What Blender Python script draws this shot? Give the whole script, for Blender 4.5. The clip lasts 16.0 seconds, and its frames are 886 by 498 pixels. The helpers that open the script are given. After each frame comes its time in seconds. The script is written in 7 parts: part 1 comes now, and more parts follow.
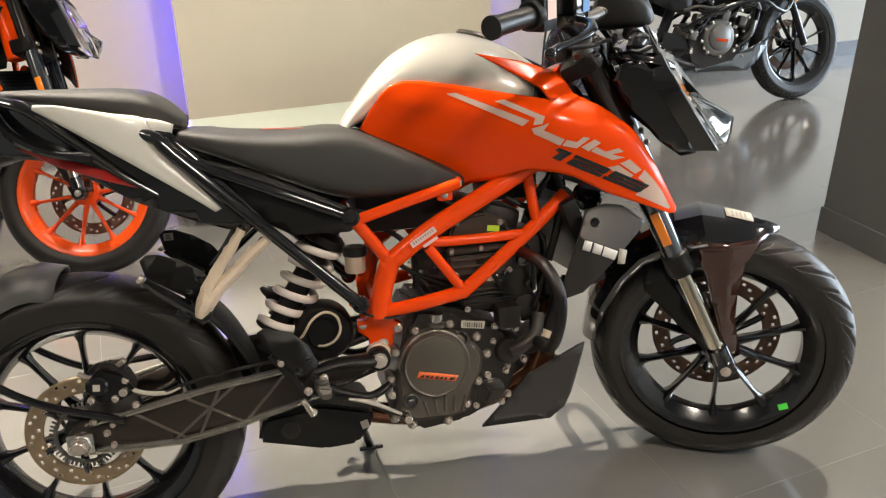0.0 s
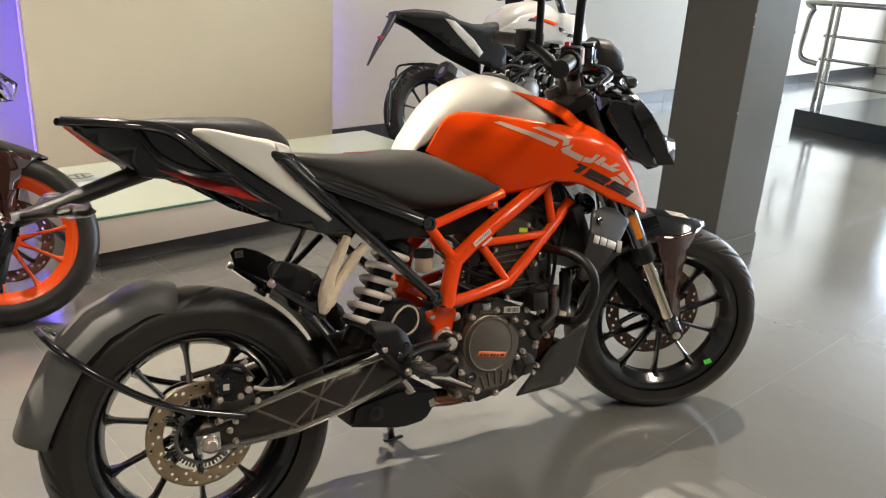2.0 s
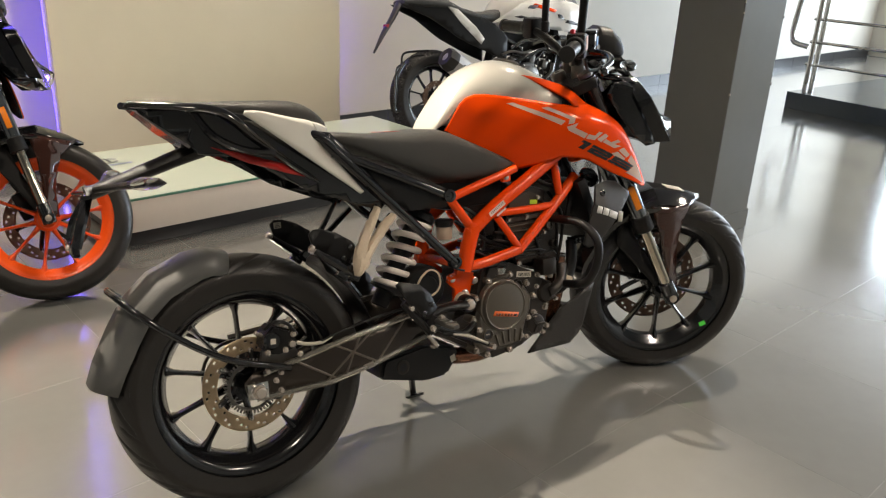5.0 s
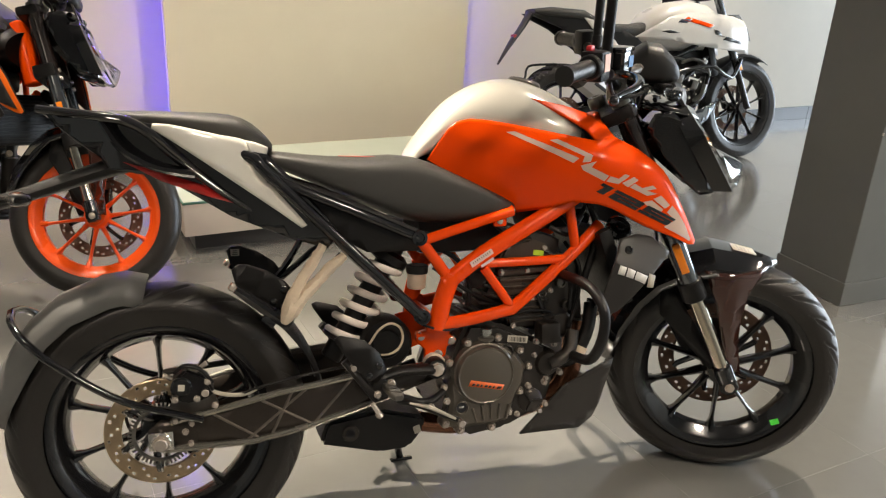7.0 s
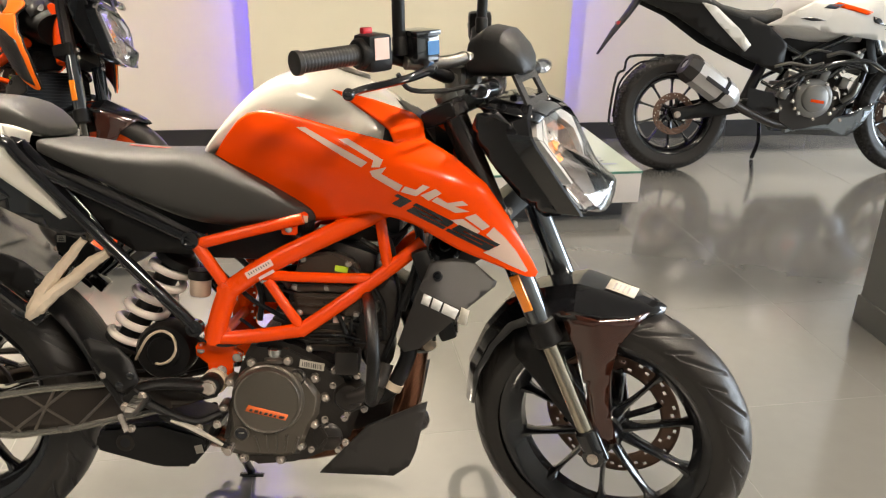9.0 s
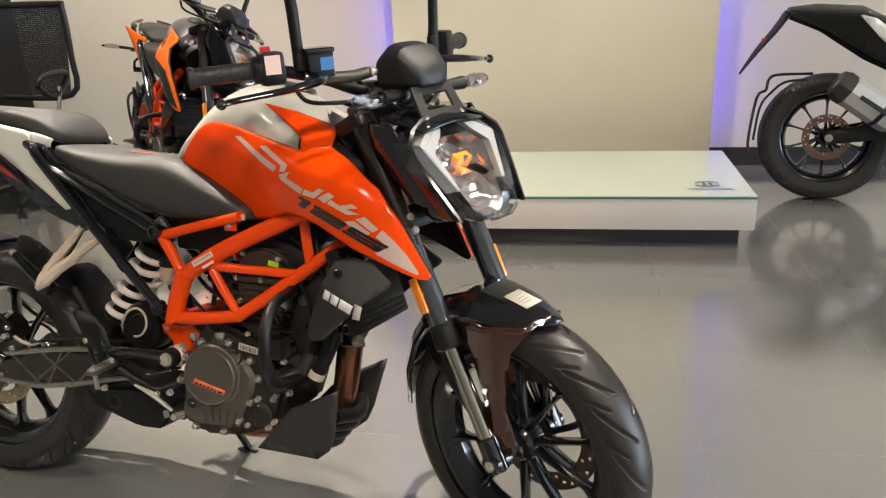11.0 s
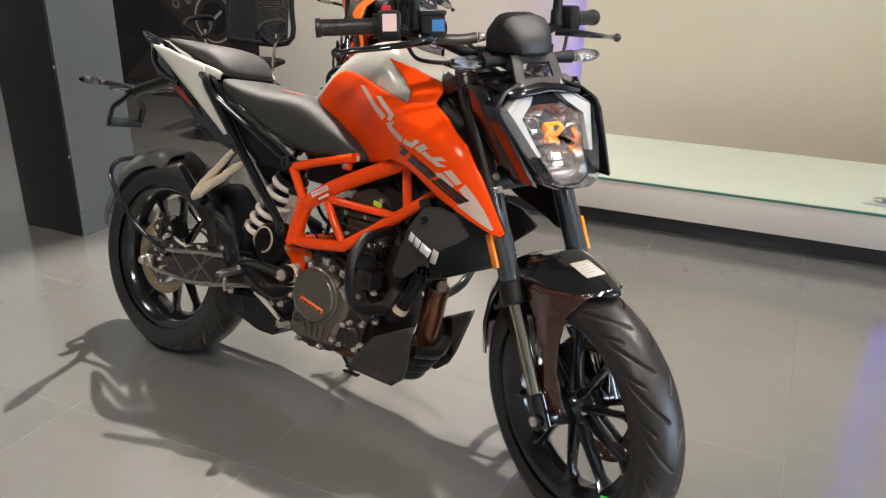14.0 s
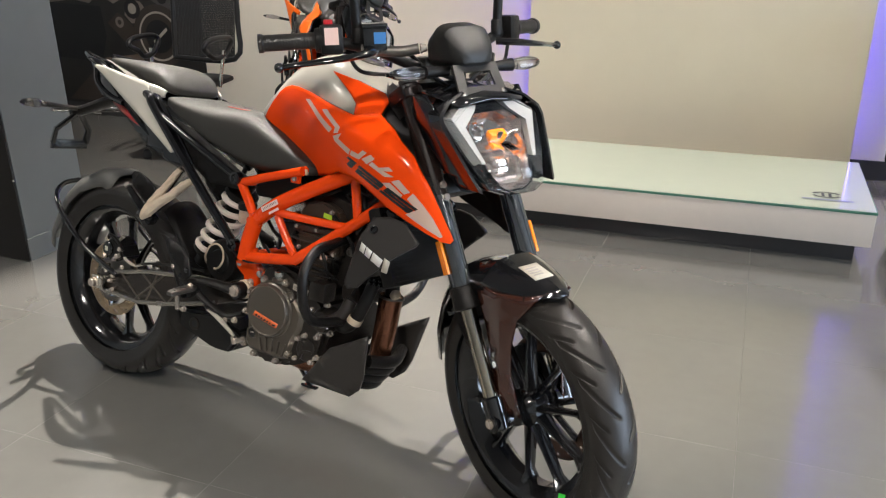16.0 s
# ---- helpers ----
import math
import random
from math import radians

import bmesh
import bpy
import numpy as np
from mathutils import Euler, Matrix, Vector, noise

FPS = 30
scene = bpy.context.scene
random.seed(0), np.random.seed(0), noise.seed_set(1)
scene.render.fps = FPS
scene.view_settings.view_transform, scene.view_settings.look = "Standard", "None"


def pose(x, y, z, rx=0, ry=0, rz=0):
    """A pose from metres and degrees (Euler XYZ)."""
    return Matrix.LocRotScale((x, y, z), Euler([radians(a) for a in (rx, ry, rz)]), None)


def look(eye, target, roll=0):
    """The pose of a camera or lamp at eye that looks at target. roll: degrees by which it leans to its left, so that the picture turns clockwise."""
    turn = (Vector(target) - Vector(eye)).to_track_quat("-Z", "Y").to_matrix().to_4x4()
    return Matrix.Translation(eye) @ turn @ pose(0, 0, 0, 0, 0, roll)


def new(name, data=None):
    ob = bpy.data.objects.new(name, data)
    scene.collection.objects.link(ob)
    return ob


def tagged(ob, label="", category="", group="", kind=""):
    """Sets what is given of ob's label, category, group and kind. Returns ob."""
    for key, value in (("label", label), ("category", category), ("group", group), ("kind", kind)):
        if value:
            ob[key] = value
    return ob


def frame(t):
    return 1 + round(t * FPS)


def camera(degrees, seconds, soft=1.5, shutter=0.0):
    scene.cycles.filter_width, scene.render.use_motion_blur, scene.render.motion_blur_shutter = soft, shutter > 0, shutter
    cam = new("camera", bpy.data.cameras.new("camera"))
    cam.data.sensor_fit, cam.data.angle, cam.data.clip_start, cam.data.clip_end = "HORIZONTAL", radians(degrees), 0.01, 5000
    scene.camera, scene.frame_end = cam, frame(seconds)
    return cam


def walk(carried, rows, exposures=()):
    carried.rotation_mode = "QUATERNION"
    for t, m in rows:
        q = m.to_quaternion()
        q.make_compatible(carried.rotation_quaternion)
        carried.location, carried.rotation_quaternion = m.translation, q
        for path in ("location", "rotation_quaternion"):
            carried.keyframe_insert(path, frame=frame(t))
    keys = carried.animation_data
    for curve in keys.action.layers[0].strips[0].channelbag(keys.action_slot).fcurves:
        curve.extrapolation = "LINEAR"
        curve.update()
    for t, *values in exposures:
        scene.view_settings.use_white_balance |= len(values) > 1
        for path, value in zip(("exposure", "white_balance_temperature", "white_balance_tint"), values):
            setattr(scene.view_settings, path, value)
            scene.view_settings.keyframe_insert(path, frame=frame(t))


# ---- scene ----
cam = camera(58.3, 16.0, soft=1.2)
PATH = [
    (0, (0.464, -1.395, 1.303), (0.809, 0.385, 0.458), -0.8),
    (0.5, (0.264, -1.468, 1.347), (0.847, 0.261, 0.53), 1.9),
    (1, (0.086, -1.418, 1.301), (0.805, 0.284, 0.535), 2.1),
    (1.5, (-0.071, -1.343, 1.297), (0.789, 0.307, 0.563), 3.0),
    (2, (-0.317, -1.485, 1.304), (0.652, 0.118, 0.605), 3.3),
    (2.5, (-0.397, -1.646, 1.332), (0.552, -0.045, 0.6), 1.7),
    (3, (-0.452, -1.698, 1.348), (0.443, -0.096, 0.553), -0.9),
    (3.5, (-0.523, -1.656, 1.317), (0.49, -0.099, 0.575), 1.2),
    (3.7, (-0.533, -1.643, 1.316), (0.495, -0.084, 0.6), 1.6),
    (5.8, (-0.275, -1.623, 1.334), (0.604, 0.016, 0.598), 3.5),
    (6, (-0.198, -1.589, 1.314), (0.644, 0.075, 0.59), 3.5),
    (6.5, (-0.054, -1.515, 1.32), (0.67, 0.201, 0.591), 3.9),
    (7, (0.145, -1.514, 1.315), (0.685, 0.268, 0.586), 3.2),
    (7.5, (0.369, -1.475, 1.293), (0.768, 0.337, 0.546), 2.7),
    (8, (0.608, -1.375, 1.289), (0.845, 0.458, 0.524), 2.0),
    (8.5, (0.851, -1.368, 1.295), (0.915, 0.472, 0.513), 1.6),
    (9, (1.079, -1.378, 1.305), (1.044, 0.465, 0.529), 1.5),
    (9.2, (1.176, -1.369, 1.263), (1.073, 0.487, 0.526), 1.0),
    (11.3, (1.863, -1.345, 1.299), (1.133, 0.375, 0.587), -2.4),
    (11.5, (1.907, -1.341, 1.308), (1.123, 0.351, 0.585), -2.2),
    (12, (1.898, -1.336, 1.306), (0.996, 0.298, 0.587), -1.1),
    (12.5, (1.949, -1.34, 1.306), (0.917, 0.223, 0.605), -0.3),
    (13, (2.073, -1.335, 1.288), (0.947, 0.165, 0.592), 0.4),
    (13.5, (2.053, -1.329, 1.269), (0.929, 0.154, 0.535), 0.6),
    (14, (2.062, -1.34, 1.278), (0.973, 0.162, 0.529), 0.7),
    (14.5, (2.075, -1.343, 1.286), (1.026, 0.182, 0.53), 0.4),
    (15, (2.079, -1.345, 1.29), (1.051, 0.198, 0.54), 0.0),
    (15.5, (2.093, -1.346, 1.288), (1.076, 0.211, 0.553), -0.4),
    (16, (2.091, -1.347, 1.282), (1.081, 0.22, 0.557), -0.5),
]
EXPOSURES = [(0.0, 0.20, 6250, 10), (1.5, 0.01, 6300, 10), (3.5, -0.20, 6350, 10), (6.0, -0.14, 6450, 10), (7.0, 0.05, 6500, 10), (8.0, 0.20, 6550, 10), (9.0, 0.38, 6500, 10), (11.5, 0.04, 6100, 10), (13.5, 0.03, 5850, 10), (16.0, 0.02, 5850, 10)]
walk(cam, [(t, look(eye, target, roll)) for t, eye, target, roll in PATH], EXPOSURES)

# ---- world and lights ----
world = bpy.data.worlds.new("world")
scene.world = world
world.use_nodes = True
wn = world.node_tree.nodes
sky = wn.new("ShaderNodeTexSky")
sky.sky_type = "NISHITA"
sky.sun_disc = False
sky.sun_elevation, sky.sun_rotation = radians(35), radians(60)
wn["Background"].inputs["Strength"].default_value = 0.12
world.node_tree.links.new(sky.outputs["Color"], wn["Background"].inputs["Color"])

# the showroom's own frame: s along the back wall, o away from the hall
ROOM_ANGLE = radians(11.5)
ROOM = Matrix.Translation((1.76, 2.98, 0)) @ Matrix.Rotation(ROOM_ANGLE, 4, "Z")
BACK, CEIL = 0.60, 3.3
S0, S1, O0 = -7.2, 9.6, -8.0


def room(s, o, z=0.0):
    return ROOM @ Vector((s, o, z))


def spot(x, y, z, tx, ty, watts, size=75, radius=0.028, blend=1.0, colour=(1.0, 0.87, 0.70)):
    la = bpy.data.lights.new("key_fill_spot", "SPOT")
    la.energy, la.spot_size, la.spot_blend, la.shadow_soft_size, la.color = watts, radians(size), blend, radius, colour
    ob = new("spot_light", la)
    ob.matrix_world = look((x, y, z), (tx, ty, 0))
    return ob


def area(m, sx, sy, watts, colour):
    la = bpy.data.lights.new("area_lamp", "AREA")
    la.shape, la.size, la.size_y, la.energy, la.color = "RECTANGLE", sx, sy, watts, colour
    ob = new("area_light", la)
    ob.matrix_world = m
    return ob


# first two follow the cast shadows; the others are added to match brightness
LAMPS = [(-0.50, 1.15, 0.05, 0.05, 980, 42, 0.016, 0.45), (2.35, 0.85, 1.60, 0.10, 390, 54, 0.03, 0.8), (2.1, -2.0, 1.5, -0.6, 370, 95, 0.30, 1.0), (-1.0, -1.2, -0.8, -0.6, 215, 95, 0.30, 1.0),
         (0.9, 1.5, 0.8, 2.9, 250, 80, 0.06, 1.0), (3.7, 2.8, 3.0, 2.9, 340, 95, 0.28, 1.0), (-0.95, 1.75, -1.70, 2.1, 380, 100, 0.06, 1.0), (4.4, -0.8, 3.0, 0.1, 330, 90, 0.30, 1.0)]
for lx, ly, tx, ty, watts, cone, wide, edge in LAMPS:
    spot(lx, ly, CEIL - 0.06, tx, ty, watts, cone, wide, edge)
# daylight in the window wall's opening
area(ROOM @ pose(S1 - 0.05, -3.3, 1.7, 0, 90, 0), 2.4, 6.2, 700, (0.78, 0.89, 1.0))

# ---- materials ----


def mat(name, colour, rough=0.5, metal=0.0, coat=0.0, spec=0.5, noise_scale=40.0, vary=0.08, bump=0.0, bump_scale=200.0, stain=0.0, stain_scale=3.0, rough_vary=0.06):
    """A principled material with fine and coarse variation of colour and gloss, in object space."""
    m = bpy.data.materials.new(name)
    m.use_nodes = True
    nt = m.node_tree
    b = nt.nodes["Principled BSDF"]
    tc = nt.nodes.new("ShaderNodeTexCoord")
    n1 = nt.nodes.new("ShaderNodeTexNoise")
    n1.inputs["Scale"].default_value, n1.inputs["Detail"].default_value = noise_scale, 4
    n2 = nt.nodes.new("ShaderNodeTexNoise")
    n2.inputs["Scale"].default_value, n2.inputs["Detail"].default_value = stain_scale, 5
    for n in (n1, n2):
        nt.links.new(tc.outputs["Object"], n.inputs["Vector"])
    mix = nt.nodes.new("ShaderNodeMath")
    mix.operation = "MULTIPLY_ADD"
    mix.inputs[1].default_value = vary * 2
    mix.inputs[2].default_value = 1 - vary
    nt.links.new(n1.outputs["Fac"], mix.inputs[0])
    mix2 = nt.nodes.new("ShaderNodeMath")
    mix2.operation = "MULTIPLY_ADD"
    mix2.inputs[1].default_value = stain * 2
    mix2.inputs[2].default_value = 1 - stain
    nt.links.new(n2.outputs["Fac"], mix2.inputs[0])
    both = nt.nodes.new("ShaderNodeMath")
    both.operation = "MULTIPLY"
    nt.links.new(mix.outputs[0], both.inputs[0])
    nt.links.new(mix2.outputs[0], both.inputs[1])
    sc = nt.nodes.new("ShaderNodeVectorMath")
    sc.operation = "SCALE"
    sc.inputs[0].default_value = colour
    nt.links.new(both.outputs[0], sc.inputs["Scale"])
    nt.links.new(sc.outputs[0], b.inputs["Base Color"])
    ro = nt.nodes.new("ShaderNodeMath")
    ro.operation = "MULTIPLY_ADD"
    ro.inputs[1].default_value = rough_vary * 2
    ro.inputs[2].default_value = max(rough - rough_vary, 0.01)
    nt.links.new(n2.outputs["Fac"], ro.inputs[0])
    nt.links.new(ro.outputs[0], b.inputs["Roughness"])
    b.inputs["Metallic"].default_value = metal
    b.inputs["Coat Weight"].default_value = coat
    b.inputs["Coat Roughness"].default_value = 0.04
    b.inputs["Specular IOR Level"].default_value = spec
    if bump:
        n3 = nt.nodes.new("ShaderNodeTexNoise")
        n3.inputs["Scale"].default_value, n3.inputs["Detail"].default_value = bump_scale, 3
        nt.links.new(tc.outputs["Object"], n3.inputs["Vector"])
        bu = nt.nodes.new("ShaderNodeBump")
        bu.inputs["Strength"].default_value, bu.inputs["Distance"].default_value = bump, 0.002
        nt.links.new(n3.outputs["Fac"], bu.inputs["Height"])
        nt.links.new(bu.outputs["Normal"], b.inputs["Normal"])
    return m


def glow(name, colour, strength):
    m = bpy.data.materials.new(name)
    m.use_nodes = True
    b = m.node_tree.nodes["Principled BSDF"]
    b.inputs["Base Color"].default_value = (*colour, 1)
    b.inputs["Emission Color"].default_value = (*colour, 1)
    b.inputs["Emission Strength"].default_value = strength
    return m


def glass(name, colour=(0.95, 0.97, 0.98), rough=0.02, ior=1.45):
    m = bpy.data.materials.new(name)
    m.use_nodes = True
    b = m.node_tree.nodes["Principled BSDF"]
    b.inputs["Base Color"].default_value = (*colour, 1)
    b.inputs["Roughness"].default_value = rough
    b.inputs["IOR"].default_value = ior
    b.inputs["Transmission Weight"].default_value = 1.0
    return m


M_ORANGE = mat("orange_paint", (0.90, 0.066, 0.0005), 0.24, coat=0.25, spec=0.10, noise_scale=900, vary=0.03, stain=0.03, rough_vary=0.03)
M_FRAME = mat("orange_powder_coat", (0.90, 0.070, 0.0008), 0.26, coat=0.30, spec=0.2, noise_scale=500, vary=0.05, bump=0.12, bump_scale=700, stain=0.05)
M_WHITE = mat("pearl_white_paint", (0.64, 0.61, 0.54), 0.25, coat=0.8, noise_scale=1200, vary=0.04, stain=0.03, rough_vary=0.03)
M_WHITEB = mat("bright_white_paint", (0.76, 0.74, 0.70), 0.28, coat=0.5, noise_scale=1200, vary=0.03, stain=0.04)
M_BLACK = mat("gloss_black_paint", (0.006, 0.006, 0.007), 0.12, coat=0.6, noise_scale=300, vary=0.2, rough_vary=0.04)
M_PLASTIC = mat("matt_black_plastic", (0.008, 0.0072, 0.007), 0.36, spec=0.3, noise_scale=400, vary=0.15, bump=0.25, bump_scale=1500, stain=0.12)
M_GREYPL = mat("grey_black_plastic", (0.0255, 0.0225, 0.0205), 0.36, noise_scale=500, vary=0.1, bump=0.2, bump_scale=1200, stain=0.08)
M_PODBLACK = mat("satin_black_plastic", (0.014, 0.0135, 0.013), 0.42, noise_scale=500, vary=0.1, bump=0.2, bump_scale=1400)
M_DARKFACE = mat("dark_column_face", (0.012, 0.010, 0.009), 0.32, noise_scale=60, vary=0.15, stain=0.2, stain_scale=6)
M_SEAT = mat("seat_vinyl", (0.034, 0.0325, 0.029), 0.47, noise_scale=700, vary=0.12, bump=0.5, bump_scale=1100, stain=0.1, stain_scale=9)
M_RUBBER = mat("tyre_rubber", (0.020, 0.0175, 0.0155), 0.36, spec=0.45, noise_scale=250, vary=0.18, bump=0.25, bump_scale=500, stain=0.2, stain_scale=14)
M_RIM = mat("black_wheel_paint", (0.008, 0.008, 0.009), 0.18, coat=0.5, noise_scale=300, vary=0.15)
M_ORIM = mat("orange_wheel_paint", (0.93, 0.10, 0.008), 0.28, coat=0.4, noise_scale=300, vary=0.06)
M_ENGINE = mat("dark_engine_casting", (0.040, 0.034, 0.030), 0.30, metal=0.55, noise_scale=220, vary=0.16, bump=0.35, bump_scale=600, stain=0.15)
M_COVER = mat("bronze_grey_engine_cover", (0.135, 0.116, 0.095), 0.31, metal=0.6, coat=0.25, noise_scale=400, vary=0.1, bump=0.25, bump_scale=900, stain=0.08)
M_HEAD = mat("brown_grey_cast_head", (0.075, 0.056, 0.042), 0.40, metal=0.5, noise_scale=260, vary=0.16, bump=0.35, bump_scale=700, stain=0.2, stain_scale=20)
M_ALLOY = mat("dark_anodised_alloy", (0.16, 0.15, 0.135), 0.32, metal=0.8, noise_scale=260, vary=0.14, bump=0.2, bump_scale=800, stain=0.12)
# lighter alloy: the gloss along the swingarm's edges is put into the colour
M_EDGEALLOY = mat("swingarm_edge_gloss", (0.30, 0.28, 0.25), 0.26, metal=0.8, noise_scale=260, vary=0.14, stain=0.15)
M_STEEL = mat("bright_steel", (0.62, 0.60, 0.56), 0.25, metal=1.0, noise_scale=300, vary=0.1, rough_vary=0.1)
M_BOLT = mat("zinc_bolt", (0.62, 0.54, 0.47), 0.26, metal=0.7, noise_scale=600, vary=0.15)
M_DISC = mat("brushed_brake_disc", (0.45, 0.34, 0.22), 0.34, metal=0.9, noise_scale=500, vary=0.12, stain=0.2, stain_scale=20, rough_vary=0.12)
M_SLIDER = mat("bronze_fork_slider", (0.46, 0.41, 0.33), 0.10, metal=1.0, noise_scale=200, vary=0.06)
M_SWING = mat("black_swingarm_recess", (0.045, 0.036, 0.030), 0.20, metal=0.5, noise_scale=260, vary=0.14, bump=0.2, bump_scale=800, stain=0.12)
M_CHROME = mat("chromed_tube", (0.78, 0.76, 0.72), 0.09, metal=1.0, noise_scale=200, vary=0.04)
M_FORKTOP = mat("brown_black_fork_tube", (0.020, 0.013, 0.011), 0.24, coat=0.3, noise_scale=300, vary=0.1)
M_FORK = mat("dark_fork_tube", (0.15, 0.16, 0.17), 0.14, metal=0.9, coat=0.4, noise_scale=300, vary=0.1)
M_SPRING = mat("white_spring_paint", (0.82, 0.72, 0.66), 0.35, noise_scale=300, vary=0.08, stain=0.1, stain_scale=30)
M_AMBER = mat("amber_reflector", (0.95, 0.26, 0.01), 0.15, coat=0.8, noise_scale=900, vary=0.25)
M_PAPER = mat("white_paper_label", (0.50, 0.46, 0.39), 0.6, noise_scale=300, vary=0.06)
M_PINKP = mat("pink_white_label", (0.80, 0.55, 0.48), 0.6, noise_scale=300, vary=0.06)
M_BLUEP = mat("blue_label", (0.05, 0.19, 0.46), 0.5, noise_scale=300, vary=0.1)
M_INK = mat("dark_print", (0.02, 0.02, 0.024), 0.5, vary=0.05)
M_GREEN = mat("green_sticker", (0.10, 0.85, 0.08), 0.5, vary=0.05)
M_YELLOW = mat("yellow_green_sticker", (0.50, 0.75, 0.04), 0.5, vary=0.05)
M_DECALG = mat("pale_grey_decal", (0.60, 0.43, 0.36), 0.45, spec=0.2, noise_scale=600, vary=0.04)
M_DECALK = mat("black_decal", (0.012, 0.012, 0.013), 0.28, coat=0.5, vary=0.05)
M_WHITED = mat("white_decal", (0.80, 0.78, 0.75), 0.35, vary=0.04)
M_RED = mat("red_decal", (0.45, 0.012, 0.008), 0.28, coat=0.5, vary=0.08)
M_REDBTN = mat("red_button", (0.7, 0.02, 0.03), 0.35, vary=0.05)
M_HUGGER = mat("satin_grey_plastic", (0.105, 0.104, 0.10), 0.38, noise_scale=500, vary=0.1, bump=0.15, bump_scale=1200, stain=0.08)
M_WRAP = mat("cream_packing_foam", (0.58, 0.47, 0.35), 0.7, noise_scale=120, vary=0.12, bump=0.5, bump_scale=300, stain=0.12, stain_scale=25)
M_LENS = glass("clear_lamp_lens")
M_SMOKE = glass("smoked_lamp_lens", (0.55, 0.53, 0.52), 0.06)
M_REFLECT = mat("lamp_reflector", (0.66, 0.60, 0.57), 0.13, metal=0.95, noise_scale=60, vary=0.1)
# black gloss paint; the brown of an orange reflection is put into the colour
M_STAY = mat("gloss_black_with_reflection", (0.042, 0.0125, 0.007), 0.07, coat=1.0, noise_scale=300, vary=0.15, rough_vary=0.03)
M_PINKR = mat("pinkish_red_paper", (0.72, 0.14, 0.12), 0.6, vary=0.1)
M_TAILLENS = mat("clear_grey_tail_lens", (0.30, 0.28, 0.265), 0.16, coat=1.0, noise_scale=120, vary=0.35, rough_vary=0.03)
M_DARKDISC = mat("rusty_brake_disc", (0.17, 0.10, 0.07), 0.4, metal=0.6, noise_scale=300, vary=0.2)
M_DRL = mat("white_light_guide", (0.27, 0.26, 0.25), 0.3, coat=0.6, vary=0.04)
M_FLOOR = None
M_WALL = mat("cream_wall_paint", (0.74, 0.68, 0.58), 0.6, noise_scale=9, vary=0.03, bump=0.08, bump_scale=160, stain=0.05, stain_scale=0.8)
M_PANEL = mat("cream_display_panel", (0.70, 0.63, 0.49), 0.5, noise_scale=7, vary=0.03, bump=0.05, bump_scale=120, stain=0.04, stain_scale=0.7)
M_CEIL = mat("grey_ceiling", (0.32, 0.31, 0.30), 0.8, vary=0.06)
M_COLUMN = mat("grey_column_paint", (0.15, 0.155, 0.148), 0.42, noise_scale=14, vary=0.05, bump=0.1, bump_scale=220, stain=0.12, stain_scale=2.5)
M_SKIRT = mat("dark_skirting_tile", (0.035, 0.035, 0.037), 0.3, noise_scale=40, vary=0.12, stain=0.1)
M_PLINTH = mat("white_laminate", (0.76, 0.68, 0.60), 0.4, noise_scale=30, vary=0.03, stain=0.05, stain_scale=2)
M_TOPGLASS = mat("pale_green_back_painted_glass", (0.66, 0.74, 0.62), 0.12, coat=1.0, noise_scale=10, vary=0.02, stain=0.03)
M_EDGE = mat("green_glass_edge", (0.10, 0.24, 0.17), 0.15, coat=0.5, vary=0.05)
M_LED = glow("violet_led_strip", (0.13, 0.085, 1.0), 1.3)
M_DOWN = glow("warm_downlight", (1.0, 0.86, 0.66), 14.0)
M_CHAIR = mat("black_chair_plastic", (0.015, 0.015, 0.016), 0.35, vary=0.1)
M_MESH = mat("black_chair_mesh", (0.012, 0.012, 0.013), 0.6, vary=0.2)
M_LETTER = mat("dark_blue_grey_letters", (0.045, 0.05, 0.075), 0.4, vary=0.05)


def floor_material():
    """Polished grey tile: each piece a little lighter or darker, with smears in the gloss."""
    m = mat("polished_grey_tile", (0.172, 0.168, 0.157), 0.14, coat=1.0, spec=0.9, noise_scale=18, vary=0.05, bump=0.015, bump_scale=14, stain=0.16, stain_scale=1.3, rough_vary=0.05)
    nt = m.node_tree
    sc = [n for n in nt.nodes if n.bl_idname == "ShaderNodeVectorMath"][0]
    info = nt.nodes.new("ShaderNodeObjectInfo")
    k = nt.nodes.new("ShaderNodeMath")
    k.operation = "MULTIPLY_ADD"
    k.inputs[1].default_value, k.inputs[2].default_value = 0.07, 0.965
    nt.links.new(info.outputs["Random"], k.inputs[0])
    t = nt.nodes.new("ShaderNodeVectorMath")
    t.operation = "SCALE"
    nt.links.new(sc.outputs[0], t.inputs[0])
    nt.links.new(k.outputs[0], t.inputs["Scale"])
    nt.links.new(t.outputs[0], nt.nodes["Principled BSDF"].inputs["Base Color"])
    nt.nodes["Principled BSDF"].inputs["Coat Roughness"].default_value = 0.145
    nt.nodes["Principled BSDF"].inputs["Coat IOR"].default_value = 1.75
    geo = nt.nodes.new("ShaderNodeNewGeometry")
    for n in nt.nodes:
        if n.bl_idname == "ShaderNodeTexNoise":
            nt.links.new(geo.outputs["Position"], n.inputs["Vector"])
    return m


M_FLOOR = floor_material()
M_GROUT = mat("pale_grout", (0.235, 0.23, 0.218), 0.25, noise_scale=60, vary=0.2, stain=0.3, stain_scale=1.1)

# ---- mesh helpers ----


